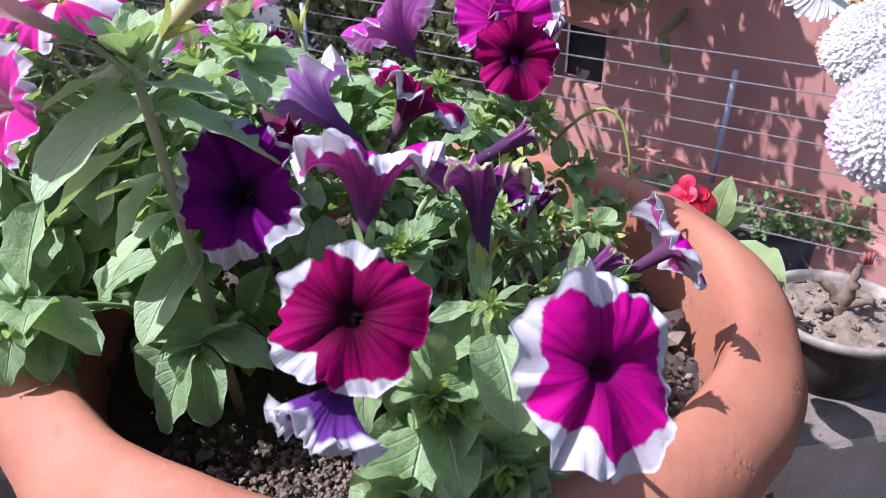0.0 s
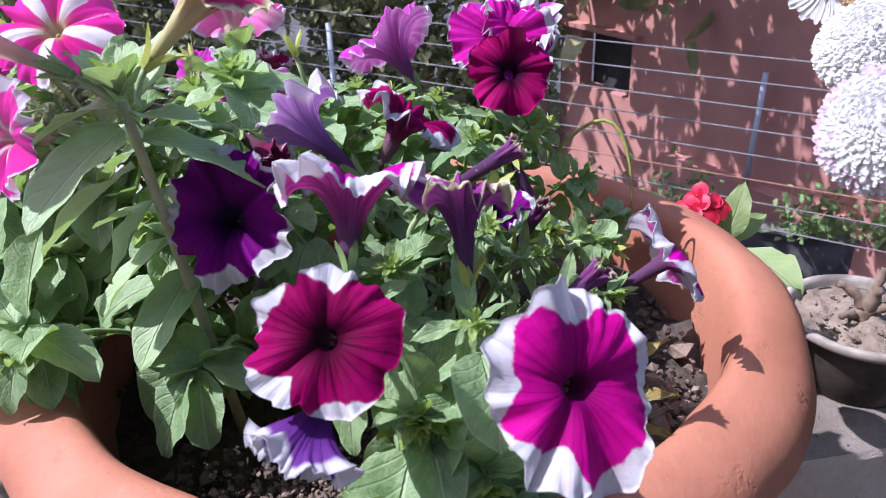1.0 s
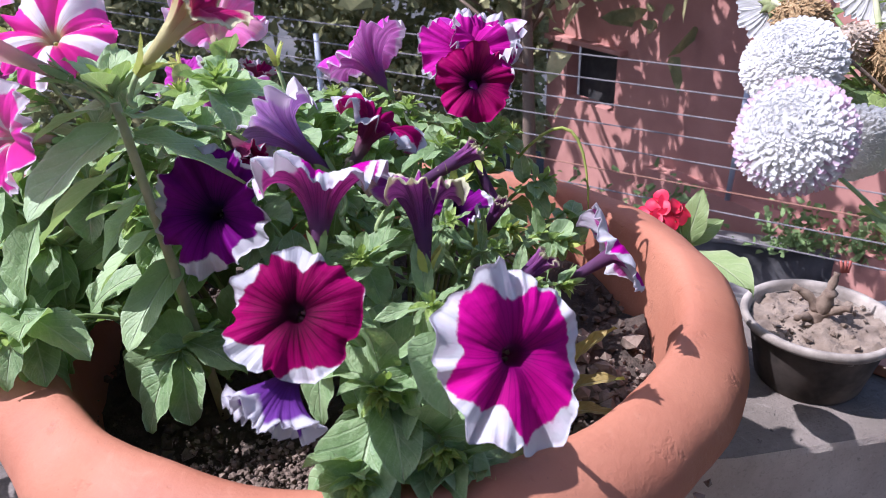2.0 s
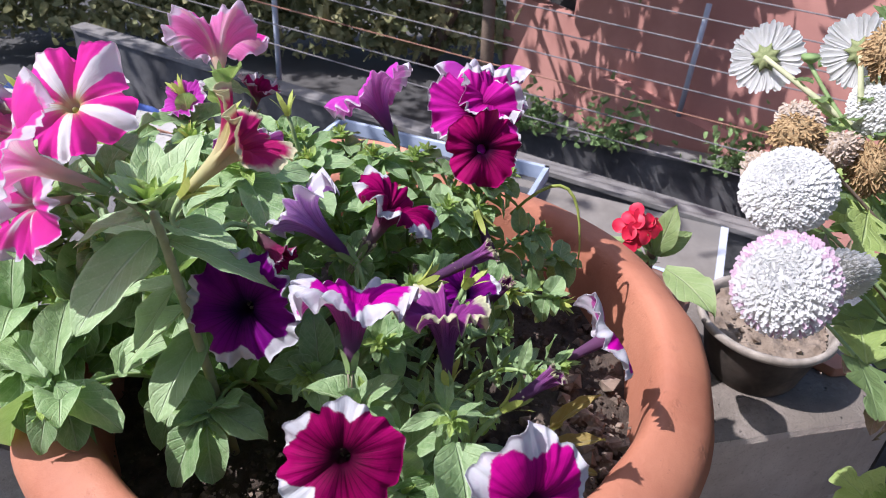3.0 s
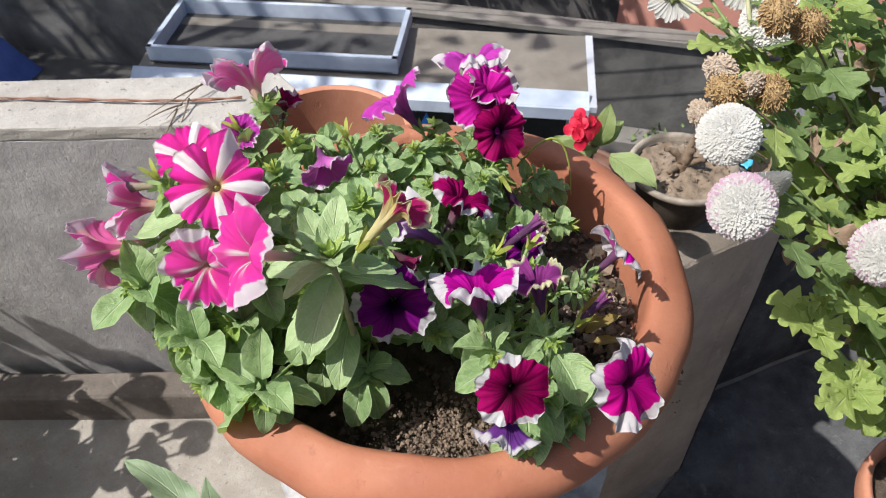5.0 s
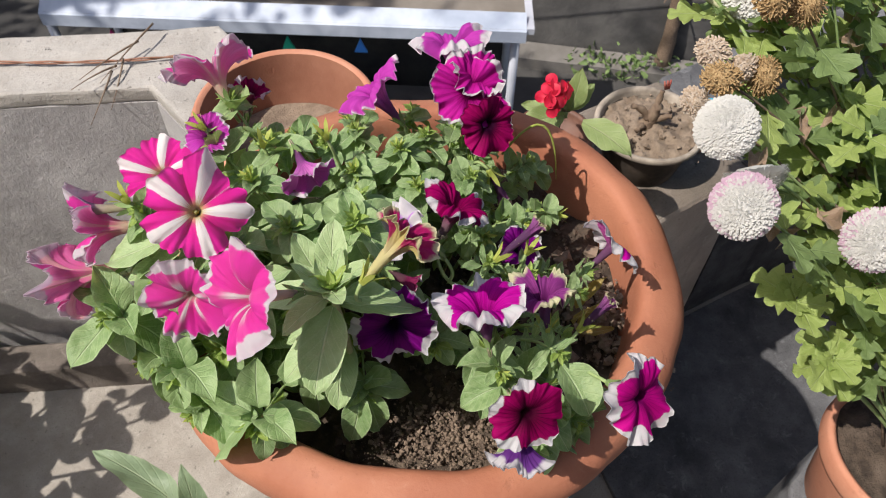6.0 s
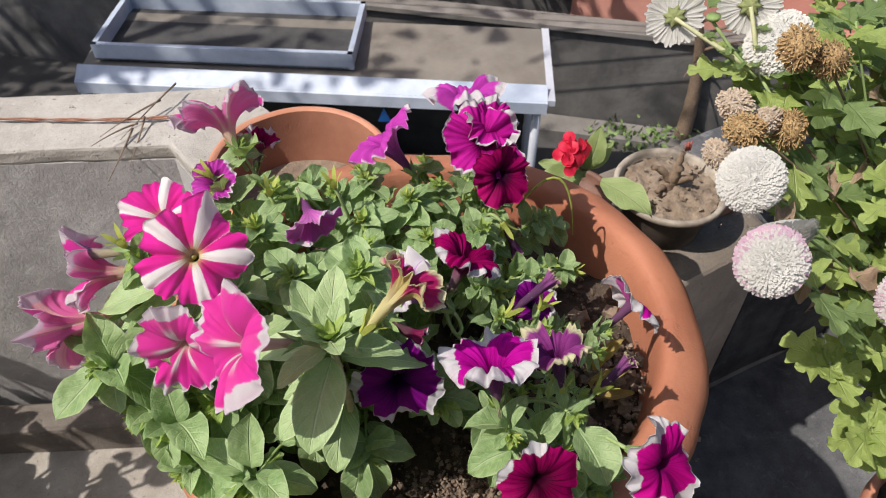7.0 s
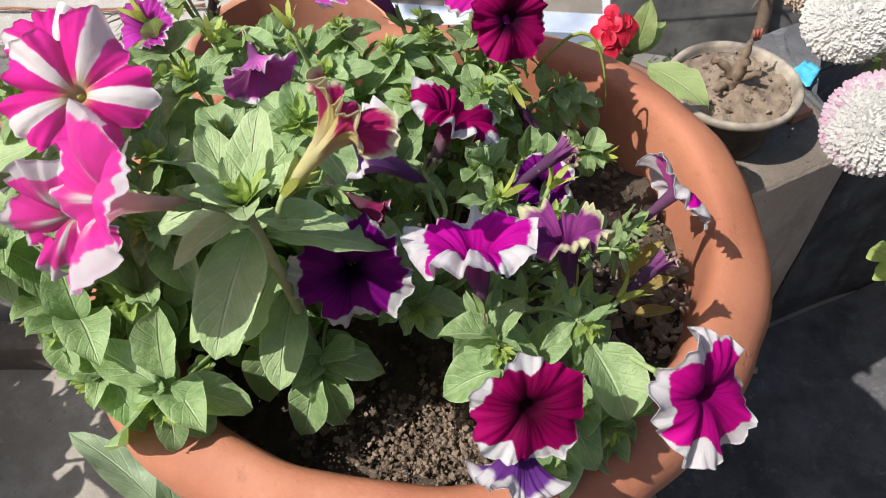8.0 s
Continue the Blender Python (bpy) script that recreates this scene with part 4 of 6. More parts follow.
# the flowers, one by one
flower(PURPLES, "crimson", (-0.002, -0.233, 0.478), (-0.06, -0.80, 0.60), 0.0250, 10, (0.02, -0.19, 0.43), "crimson flower with white-blotched edges", cup=0.18, ruffle=0.10, seed=3, length=0.03, wild=0.20, white=(0.0, 0.40, 0.30, 0.42, 0.26), bends=(0.6, 0.0, 0.5, 0.1, 0.4), notch=0.16)
flower(PURPLES, "magenta", (0.088, -0.247, 0.465), (0.30, -0.80, 0.50), 0.0355, 8, (0.07, -0.19, 0.43), "magenta flower with a broad white edge", cup=0.18, ruffle=0.10, seed=11, length=0.03, slim=0.84, droop=0.12, fold=-0.30, wild=0.24, white=(0.26, 0.46, 0.40, 0.50, 0.28), lobes=(0.92, 1.0, 1.02, 1.08, 0.92))
flower(PURPLES, "purple", (-0.067, -0.124, 0.478), (-0.10, -0.86, 0.46), 0.0325, 40, (-0.06, -0.06, 0.47), "deep purple flower with a thin white edge", cup=0.45, ruffle=0.16, seed=5, droop=0.20, wild=0.30, white=(0.06, 0.22, 0.26, 0.38, 0.26), bends=(0.0, 0.2, 1.1, 0.6, -0.1))
flower(PURPLES, "bicolor", (-0.003, -0.160, 0.487), (0.0, 0.48, 0.87), 0.043, 50, (0.005, -0.174, 0.44), "magenta and white flower seen from its veined back", cup=0.85, ruffle=0.13, seed=8, length=0.018, wild=0.22, white=(0.34, 0.40, 0.20, 0.36, 0.26), bends=(1.5, 1.0, 1.5, 1.1, 1.2), flare=0.4, lip=2.6, tube_width=0.06)
flower(PURPLES, "fading", (0.049, -0.160, 0.482), (-0.04, 0.34, 0.93), 0.034, 0, (0.052, -0.180, 0.44), "wilting purple flower with yellowed edges", cup=1.12, ruffle=0.15, seed=9, length=0.024, bends=(1.4, 0.8, 1.6, 1.0, 1.5), wild=0.2, notch=0.26, flare=0.4, lip=2.5)
flower(PURPLES, "lilac", (-0.026, -0.073, 0.497), (-0.70, 0.24, 0.60), 0.040, 15, (-0.005, -0.090, 0.460), "pale lilac trumpet flower", cup=0.98, ruffle=0.12, seed=13, length=0.026, bends=(0.9, 1.5, 0.7, 1.1, 1.0), wild=0.2, flare=0.4, lip=3.0)
flower(PURPLES, "crimson", (0.008, -0.054, 0.492), (0.50, 0.20, 0.78), 0.036, 70, (0.0, -0.09, 0.45), "small crimson and white folded flower", cup=0.90, ruffle=0.14, seed=14, length=0.026, wild=0.25, bends=(1.8, 1.2, 2.1, 0.9, 1.6), white=(0.26, 0.18, 0.30, 0.16, 0.24), flare=0.35, lip=2.6)
flower(PURPLES, "bicolor", (0.159, -0.092, 0.430), (0.80, 0.20, 0.42), 0.031, 30, (0.11, -0.09, 0.38), "white-edged flower leaning out over the rim", cup=0.24, ruffle=0.10, seed=15, length=0.034, wild=0.25, squash=0.80, notch=0.04, point=0.0, bends=(0.4, 0.7, 0.2, 0.6, 0.5), white=(0.74, 0.84, 0.66, 0.82, 0.70))
flower(PURPLES, "violet", (-0.006, -0.240, 0.450), (-0.40, -0.62, -0.50), 0.029, 0, (0.02, -0.20, 0.44), "crumpled violet and white flower hanging down", cup=0.95, ruffle=0.16, seed=19, length=0.016, wild=0.25, notch=0.03, point=0.0, squash=0.8, bends=(0.2, -0.3, 0.4, -0.2, 0.3))
flower(PURPLES, "purple", (0.066, -0.078, 0.455), (0.15, -0.35, 0.90), 0.019, 0, (0.05, -0.09, 0.42), "small violet drooping flower", cup=0.65, ruffle=0.18, seed=18, length=0.02, wild=0.3)
flower(PURPLES, "fading", (0.066, -0.091, 0.493), (0.72, 0.10, 0.40), 0.016, 0, (0.019, -0.102, 0.454), "closed withered purple flower", cup=1.5, ruffle=0.14, seed=19, length=0.036, flare=0.25)
flower(PURPLES, "fading", (0.103, -0.164, 0.459), (0.62, 0.10, 0.55), 0.013, 0, (0.068, -0.170, 0.416), "closed withered purple flower", cup=1.5, ruffle=0.14, seed=20, length=0.026, flare=0.25)
flower(PURPLES, "fading", (0.090, -0.060, 0.445), (0.3, -0.1, 0.6), 0.013, 0, (0.07, -0.08, 0.39), "closed withered purple flower", cup=1.55, ruffle=0.14, seed=21, length=0.026, flare=0.25)

flower(BACKS, "orchid", (0.004, 0.096, 0.501), (-0.46, 0.50, 0.66), 0.046, 20, (0.016, 0.077, 0.450), "bright orchid-purple trumpet flower", cup=0.86, ruffle=0.11, seed=23, length=0.024, bends=(1.3, 0.9, 1.6, 1.0, 1.4), wild=0.2, flare=0.4, lip=2.4, tube_width=0.055)
flower(BACKS, "frill", (0.077, 0.067, 0.520), (0.00, -0.62, 0.78), 0.034, 20, (0.07, 0.09, 0.46), "ruffled magenta flower with white frills", cup=0.22, ruffle=0.20, seed=24, length=0.034, wild=0.2)
flower(BACKS, "frill", (0.088, 0.078, 0.526), (0.25, -0.40, 0.85), 0.025, 50, (0.07, 0.09, 0.46), "inner ruffle of white-frilled magenta petals", cup=0.30, ruffle=0.22, seed=29, length=0.034, wild=0.3, white=(0.3, 0.4, 0.1, 0.3, 0.2))
flower(BACKS, "wine", (0.080, 0.031, 0.508), (0.12, -0.84, 0.50), 0.026, 0, (0.07, 0.06, 0.45), "dark wine-red flower", cup=0.35, ruffle=0.15, seed=25, length=0.03, wild=0.30, bends=(0.7, 0.1, 0.9, 0.3, 0.5))
flower(BACKS, "orchid", (0.086, 0.126, 0.504), (0.04, 0.40, 0.90), 0.044, 0, (0.078, 0.11, 0.46), "purple ruffled flower facing upwards", cup=0.86, ruffle=0.15, seed=26, length=0.026, wild=0.2, bends=(1.6, 2.0, 1.4, 1.8, 1.6), white=(0.2, 0.26, 0.16, 0.22, 0.18), flare=0.4, lip=3.0, tube_width=0.055)
flower(BACKS, "orchid", (-0.093, 0.044, 0.508), (0.10, -0.80, -0.15), 0.027, 0, (-0.08, 0.06, 0.49), "shrivelled purple flower hanging its head", cup=0.95, ruffle=0.12, seed=27, length=0.02, wild=0.20, notch=0.03, point=0.0, squash=0.85, white=(0.1, 0.16, 0.05, 0.14, 0.05), bends=(0.6, -0.2, 0.7, -0.1, 0.8))
flower(BACKS, "fading", (0.089, 0.008, 0.436), (0.35, -0.2, -0.9), 0.013, 0, (0.07, 0.03, 0.46), "dead dark purple flower hanging down", cup=1.55, ruffle=0.2, seed=28, length=0.03, flare=0.25)

flower(PINKS, "star", (-0.187, -0.023, 0.555), (0.03, -0.66, 0.75), 0.0350, 18, (-0.17, 0.02, 0.50), "open pink and white starred flower", cup=0.14, ruffle=0.12, seed=31, length=0.04, wild=0.32, bends=(0.8, -0.1, 0.9, 0.2, 0.5), notch=0.18, lobes=(1.08, 0.94, 1.06, 0.88, 1.0), sway=0.15)
flower(PINKS, "pinkray", (-0.160, -0.128, 0.570), (-0.86, -0.14, 0.48), 0.040, 95, (-0.112, -0.130, 0.54), "large pink flower with white rays seen from its side", cup=0.55, ruffle=0.11, seed=45, length=0.034, wild=0.25, notch=0.07, point=0.03, bends=(0.9, 0.4, 1.2, 0.6, 1.0), lip=2.0, flare=0.2)
flower(PINKS, "pinkray", (-0.210, -0.058, 0.503), (-0.45, -0.80, 0.30), 0.032, 0, (-0.18, -0.03, 0.48), "deep pink flower tucked under another one", cup=0.30, ruffle=0.16, seed=33, length=0.034, wild=0.3)
flower(PINKS, "star", (-0.206, 0.045, 0.535), (-0.30, -0.40, 0.80), 0.030, 0, (-0.19, 0.04, 0.49), "small pink and white starred flower", cup=0.24, ruffle=0.12, seed=34, length=0.034, wild=0.2)
flower(PINKS, "pinkray", (-0.276, 0.012, 0.478), (-0.80, 0.10, -0.12), 0.047, 12, (-0.252, 0.022, 0.462), "pink flower leaning out sideways", cup=1.12, ruffle=0.13, seed=35, length=0.022, bends=(1.2, 0.9, 1.4, 0.8, 1.2), wild=0.2, flare=0.5, lip=2.6)
flower(PINKS, "pinkray", (-0.248, 0.026, 0.508), (-0.84, 0.16, 0.10), 0.045, 30, (-0.235, 0.030, 0.475), "pink flower leaning out sideways", cup=1.12, ruffle=0.13, seed=36, length=0.022, bends=(1.1, 1.3, 0.8, 1.3, 0.9), wild=0.2, flare=0.5, lip=2.6)
flower(PINKS, "pale", (-0.262, 0.035, 0.526), (-0.80, 0.42, -0.20), 0.020, 0, (-0.215, 0.005, 0.53), "withered pale flower with purple veins", cup=1.45, ruffle=0.18, seed=37, length=0.034, flare=0.25)
flower(PINKS, "pinkray", (-0.140, 0.158, 0.520), (-0.15, 0.72, 0.66), 0.050, 20, (-0.132, 0.150, 0.480), "pink trumpet flower standing above the leaves", cup=0.50, ruffle=0.10, seed=38, length=0.018, bends=(0.8, 0.4, 1.0, 0.5, 0.7), wild=0.15, flare=0.4, lip=2.6, tube_width=0.06)
flower(PINKS, "bud", (-0.070, -0.131, 0.578), (0.66, 0.08, 0.64), 0.035, 0, (-0.093, -0.137, 0.543), "half-open yellow-striped pink bud", cup=1.10, ruffle=0.10, seed=39, length=0.028, bends=(0.9, 0.3, 1.2, 0.4, 0.8), flare=0.4, notch=0.26, lip=2.4)
flower(PINKS, "orchid", (-0.163, 0.125, 0.490), (-0.35, -0.35, 0.75), 0.022, 0, (-0.15, 0.12, 0.46), "small lilac-pink flower between the leaves", cup=0.55, ruffle=0.20, seed=40, length=0.026, wild=0.3)
flower(PINKS, "crimson", (-0.116, 0.180, 0.478), (0.3, 0.1, 0.9), 0.020, 0, (-0.12, 0.16, 0.45), "small crimson flower just opening", cup=0.8, ruffle=0.16, seed=41, length=0.024)
flower(PURPLES, "wine", (-0.052, -0.109, 0.510), (0.55, -0.5, -0.2), 0.013, 0, (-0.08, -0.11, 0.52), "dried dark flower", cup=1.4, ruffle=0.2, seed=42, length=0.02)

# spent calyces on long stalks
for place, d, foot in (((-0.066, 0.053, 0.520), (-0.15, 0.05, 0.9), (-0.05, 0.05, 0.44)), ((-0.235, 0.015, 0.545), (-0.3, 0.0, 0.9), (-0.2, 0.02, 0.48)), ((-0.120, 0.085, 0.500), (0.2, 0.0, 0.9), (-0.11, 0.08, 0.44)), ((0.062, -0.100, 0.478), (0.4, 0.0, 0.8), (0.05, -0.1, 0.42)), ((-0.165, 0.128, 0.500), (-0.5, 0.0, 0.8), (-0.15, 0.12, 0.44))):
    part("bud", SEPAL_YELLOW, None, PINKS, "spent yellow-green calyx", facing(place, d, 20, 0.95))
    vs, fs = tube(bend(foot, place, (0, 0, 0.01), 5), 0.0016, 6)
    part("stalk", mesh_of("stalk", vs, fs, M["stem"]), None, PINKS)

# leafy shoots: foot in the soil, growing tip, leaf length
SOILZ = POT_FOOT + 0.245


def rooted(plant, tip, pairs, size, meshes, spread=0.5, **k):
    t = Vector(tip)
    foot = Vector((t.x * spread, t.y * spread, SOILZ))
    p = world_of(plant).translation
    foot = foot.lerp(p, 0.35)
    foot.z = SOILZ
    shoot(plant, foot, t, (0, 0, 0.06), pairs, size, meshes, **k)


for tip, pairs, size in (((-0.251, -0.043, 0.403), 4, 0.048), ((-0.134, 0.147, 0.505), 5, 0.040), ((-0.225, 0.010, 0.530), 4, 0.042), ((-0.191, -0.133, 0.408), 4, 0.052), ((-0.278, -0.022, 0.457), 5, 0.050), ((-0.241, -0.076, 0.431), 5, 0.052), ((-0.242, 0.030, 0.459), 5, 0.050),
                         ((-0.201, 0.064, 0.482), 5, 0.046), ((-0.159, 0.113, 0.485), 5, 0.046), ((-0.137, 0.046, 0.497), 5, 0.044), ((-0.175, -0.048, 0.468), 6, 0.052),
                         ((-0.119, -0.015, 0.494), 6, 0.048), ((-0.075, -0.059, 0.532), 6, 0.046), ((-0.226, -0.036, 0.491), 5, 0.046),
                         ((-0.098, -0.123, 0.387), 4, 0.044), ((-0.208, 0.104, 0.443), 5, 0.046), ((-0.131, -0.070, 0.454), 6, 0.050),
                         ((-0.261, -0.050, 0.419), 5, 0.050), ((-0.253, -0.005, 0.429), 5, 0.048), ((-0.235, -0.096, 0.396), 4, 0.050), ((-0.281, 0.032, 0.427), 5, 0.046), ((-0.200, -0.067, 0.432), 5, 0.052),
                         ((-0.168, 0.007, 0.472), 5, 0.048), ((-0.110, 0.090, 0.492), 5, 0.044), ((-0.059, -0.008, 0.496), 5, 0.044), ((-0.176, 0.148, 0.438), 5, 0.046)):
    rooted(PINKS, tip, pairs, size, LEAVES)
for tip, pairs, size in (((-0.047, 0.032, 0.490), 6, 0.042), ((0.003, 0.010, 0.472), 6, 0.040), ((0.030, 0.059, 0.481), 6, 0.040), ((0.054, 0.007, 0.468), 6, 0.040), ((-0.029, 0.087, 0.484), 6, 0.042),
                         ((0.096, 0.056, 0.463), 6, 0.040), ((0.132, 0.039, 0.429), 6, 0.036), ((0.141, -0.012, 0.400), 5, 0.034), ((0.109, 0.096, 0.447), 5, 0.040), ((-0.083, 0.114, 0.472), 6, 0.042),
                         ((0.040, 0.129, 0.450), 5, 0.040), ((-0.019, 0.152, 0.438), 5, 0.042), ((-0.109, 0.165, 0.430), 5, 0.044), ((0.165, 0.062, 0.384), 5, 0.034), ((-0.018, -0.030, 0.451), 5, 0.040),
                         ((0.080, 0.021, 0.448), 6, 0.038), ((0.072, 0.082, 0.467), 5, 0.038), ((-0.001, 0.045, 0.488), 6, 0.040), ((-0.060, 0.078, 0.486), 5, 0.042), ((0.048, -0.038, 0.438), 5, 0.036), ((0.099, -0.025, 0.419), 5, 0.034)):
    rooted(BACKS, tip, pairs + 2, size * 0.82, LEAVES)
for tip, pairs, size, kind in (((0.029, -0.092, 0.469), 5, 0.030, NARROW), ((0.059, -0.109, 0.460), 5, 0.030, NARROW), ((0.085, -0.100, 0.440), 5, 0.028, NARROW), ((0.104, -0.126, 0.431), 5, 0.028, NARROW),
                               ((0.126, -0.102, 0.416), 4, 0.028, NARROW), ((0.052, -0.182, 0.451), 5, 0.034, NARROW), ((0.001, -0.180, 0.450), 4, 0.034, LEAVES), ((0.028, -0.209, 0.421), 4, 0.040, LEAVES),
                               ((0.056, -0.220, 0.396), 4, 0.040, LEAVES), ((0.073, -0.211, 0.371), 3, 0.042, LEAVES), ((0.016, -0.229, 0.385), 3, 0.042, LEAVES), ((-0.031, -0.125, 0.427), 4, 0.042, LEAVES),
                               ((0.073, -0.155, 0.426), 5, 0.032, NARROW), ((0.01, -0.11, 0.44), 4, 0.036, LEAVES), ((-0.06, -0.08, 0.46), 4, 0.04, LEAVES)):
    rooted(PURPLES, tip, pairs, size, kind)

# the tall pale shoot with large felted leaves
core = Vector((-0.111, -0.121, 0.540))
pts = bend((-0.10, -0.085, SOILZ), core, (0.004, -0.012, 0.02), 10)
vs, fs = tube(pts, [0.0036 - 0.0001 * i for i in range(11)], 8)
part("stem", mesh_of("stem", vs, fs, M["pale_stem"]), None, PINKS)
FELTED = [leaf_mesh("leaf", M["felted_leaf"], 1, 0.44 + 0.05 * (k % 2), 0.10 + 0.07 * (k % 3), 0.26, point=0.0, ripple=0.02, seed=110 + k, n=16, m=8, blunt=0.9) for k in range(5)]
for foot, tip, roll in (((-0.114, -0.123, 0.540), (-0.152, -0.132, 0.527), 0.1), ((-0.112, -0.125, 0.528), (-0.142, -0.172, 0.501), -0.1), ((-0.112, -0.122, 0.508), (-0.160, -0.136, 0.470), 0.2),
                        ((-0.108, -0.122, 0.534), (-0.066, -0.138, 0.530), -0.2), ((-0.105, -0.121, 0.522), (-0.045, -0.131, 0.506), -0.1), ((-0.108, -0.118, 0.488), (-0.136, -0.131, 0.450), 0.0),
                        ((-0.112, -0.115, 0.535), (-0.123, -0.076, 0.560), 0.1), ((-0.108, -0.116, 0.536), (-0.094, -0.080, 0.566), -0.1),
                        ((-0.112, -0.110, 0.515), (-0.160, -0.088, 0.515), 0.0), ((-0.213, -0.013, 0.523), (-0.266, -0.001, 0.502), 0.0), ((-0.104, -0.100, 0.460), (-0.152, -0.122, 0.432), 0.1), ((-0.104, -0.098, 0.436), (-0.126, -0.142, 0.404), -0.1), ((-0.106, -0.105, 0.478), (-0.150, -0.104, 0.470), 0.1), ((-0.210, -0.018, 0.510), (-0.255, -0.012, 0.488), 0.1)):
    d = Vector(tip) - Vector(foot)
    leaf(PINKS, FELTED, foot, d + Vector((0, 0, 0.10 * d.length)), d.length * 1.04, roll)
for k in range(12):
    a = k * 2.4
    leaf(PINKS, YOUNG if k > 6 else FELTED, core + Vector((0, 0, 0.003)), (0.8 * math.cos(a), 0.8 * math.sin(a), 0.55 + 0.12 * k), 0.036 - 0.0017 * k)
for place, d, size in (((0.135, -0.095, 0.345), (0.35, 0.05, 0.55), 0.045), ((0.13, -0.11, 0.34), (0.65, 0.05, 0.30), 0.042), ((0.13, -0.12, 0.335), (0.55, -0.1, 0.15), 0.034), ((0.125, -0.11, 0.34), (0.05, -0.1, 0.9), 0.045)):
    leaf(PURPLES, YELLOW, place, d, size)


def leaf_to(plant, meshes, foot, tip, roll=0.0):
    d = Vector(tip) - Vector(foot)
    return leaf(plant, meshes, foot, d + Vector((0, 0, 0.12 * d.length)), d.length, roll)


# leaves that stand out singly: the rosette over the rim, the pair over bare soil, those under the red flower
for foot, tip in (((-0.190, -0.132, 0.420), (-0.246, -0.122, 0.382)), ((-0.186, -0.134, 0.422), (-0.145, -0.150, 0.400)), ((-0.190, -0.137, 0.415), (-0.197, -0.162, 0.392)), ((-0.188, -0.128, 0.425), (-0.178, -0.112, 0.470)),
                  ((-0.195, -0.128, 0.422), (-0.225, -0.098, 0.440)), ((-0.232, -0.075, 0.432), (-0.255, -0.096, 0.382)), ((-0.278, -0.022, 0.460), (-0.318, -0.055, 0.452)), ((-0.274, -0.025, 0.458), (-0.235, -0.060, 0.440)),
                  ((-0.276, -0.015, 0.462), (-0.300, 0.030, 0.470)), ((-0.100, -0.130, 0.392), (-0.096, -0.156, 0.356)), ((-0.103, -0.130, 0.392), (-0.128, -0.158, 0.360)), ((-0.098, -0.125, 0.395), (-0.060, -0.140, 0.385)),
                  ((-0.21, -0.02, 0.49), (-0.252, -0.048, 0.490))):
    leaf_to(PINKS, LEAVES, foot, tip, rng.uniform(-0.2, 0.2))
for foot, tip in (((0.030, -0.205, 0.415), (0.040, -0.245, 0.395)), ((0.050, -0.210, 0.395), (0.078, -0.236, 0.378)), ((0.025, -0.205, 0.405), (0.012, -0.250, 0.372)), ((0.045, -0.205, 0.430), (0.028, -0.228, 0.398)),
                  ((0.055, -0.190, 0.440), (0.062, -0.232, 0.420)), ((0.000, -0.190, 0.440), (-0.035, -0.190, 0.430)), ((0.000, -0.190, 0.440), (-0.012, -0.215, 0.410)), ((0.055, -0.205, 0.385), (0.060, -0.245, 0.370))):
    leaf_to(PURPLES, LEAVES, foot, tip, rng.uniform(-0.2, 0.2))
# a long bent blade at the back
vs, fs = tube(bend((0.11, 0.05, 0.44), (0.168, 0.03, 0.40), (0.03, 0.02, 0.09), 10), [0.0012, 0.0013, 0.0014, 0.0014, 0.0014, 0.0014, 0.0013, 0.0012, 0.001, 0.0008, 0.0004], 5)
part("stem", mesh_of("stem", vs, fs, M["sepal"]), None, BACKS, "thin bent grass-like stem")

# ---- second terracotta pot behind ----
pot_b = thing("flower_pot", (-0.056, 0.405, TOP), "weathered terracotta pot standing on the parapet behind the big one", "flower pot")
turned_part("body", [(0, 0), (0.084, 0), (0.089, 0.005), (0.107, 0.11), (0.119, 0.166)], M["old_terracotta"], pot_b, (-0.056, 0.405, TOP), 64, 0.01, 9.0)
turned_part("rim", [(0.118, 0.162), (0.131, 0.164), (0.135, 0.174), (0.135, 0.196), (0.131, 0.204), (0.126, 0.206), (0.121, 0.202)], M["old_terracotta"], pot_b, (-0.056, 0.405, TOP), 72, 0.012, 9.0)
# the inside's darker colour holds both earth stains and the shade in the pot
turned_part("lining", [(0.1212, 0.2022), (0.119, 0.19), (0.114, 0.155), (0.105, 0.10), (0.094, 0.07), (0, 0.065)], M["stained_shade_clay"], pot_b, (-0.056, 0.405, TOP), 72, 0.012, 9.0, "inside stained by earth and coloured darker for shade")
vs, fs = lathe([(0.0, 0.118), (0.03, 0.12), (0.07, 0.116), (0.1075, 0.118)], 40, 0.02, 5.0)
tagged(part("soil", mesh_of("soil", vs, fs, M["dry_soil"]), None, None, "", Matrix.Translation((-0.056, 0.405, TOP))), "dry soil in the weathered pot", "soil", "", "stuff")

# ---- small black nursery pot with a dry stump ----
NP = (0.507, 0.284, TOP)
nursery = thing("nursery_pot", NP, "low dusty black plastic nursery pot with a tan rim", "flower pot")
turned_part("body", [(0, 0), (0.060, 0), (0.063, 0.004), (0.080, 0.078), (0.0805, 0.081)], M["black_plastic"], nursery, NP, 56, 0.006, 1.0)
M["dusty_plastic"] = plain("dusty tan plastic", (0.22, 0.185, 0.15), (0.40, 0.345, 0.28), 30, 0.8, 0.3, 0.001, (0.12, 0.10, 0.08), 9)
turned_part("rim", [(0.0792, 0.079), (0.0890, 0.080), (0.0912, 0.083), (0.0912, 0.088), (0.0892, 0.0912), (0.0838, 0.0908), (0.0812, 0.086), (0.078, 0.070), (0.072, 0.05)], M["dusty_plastic"], nursery, NP, 64, 0.008, 1.0)
bm = bmesh.new()
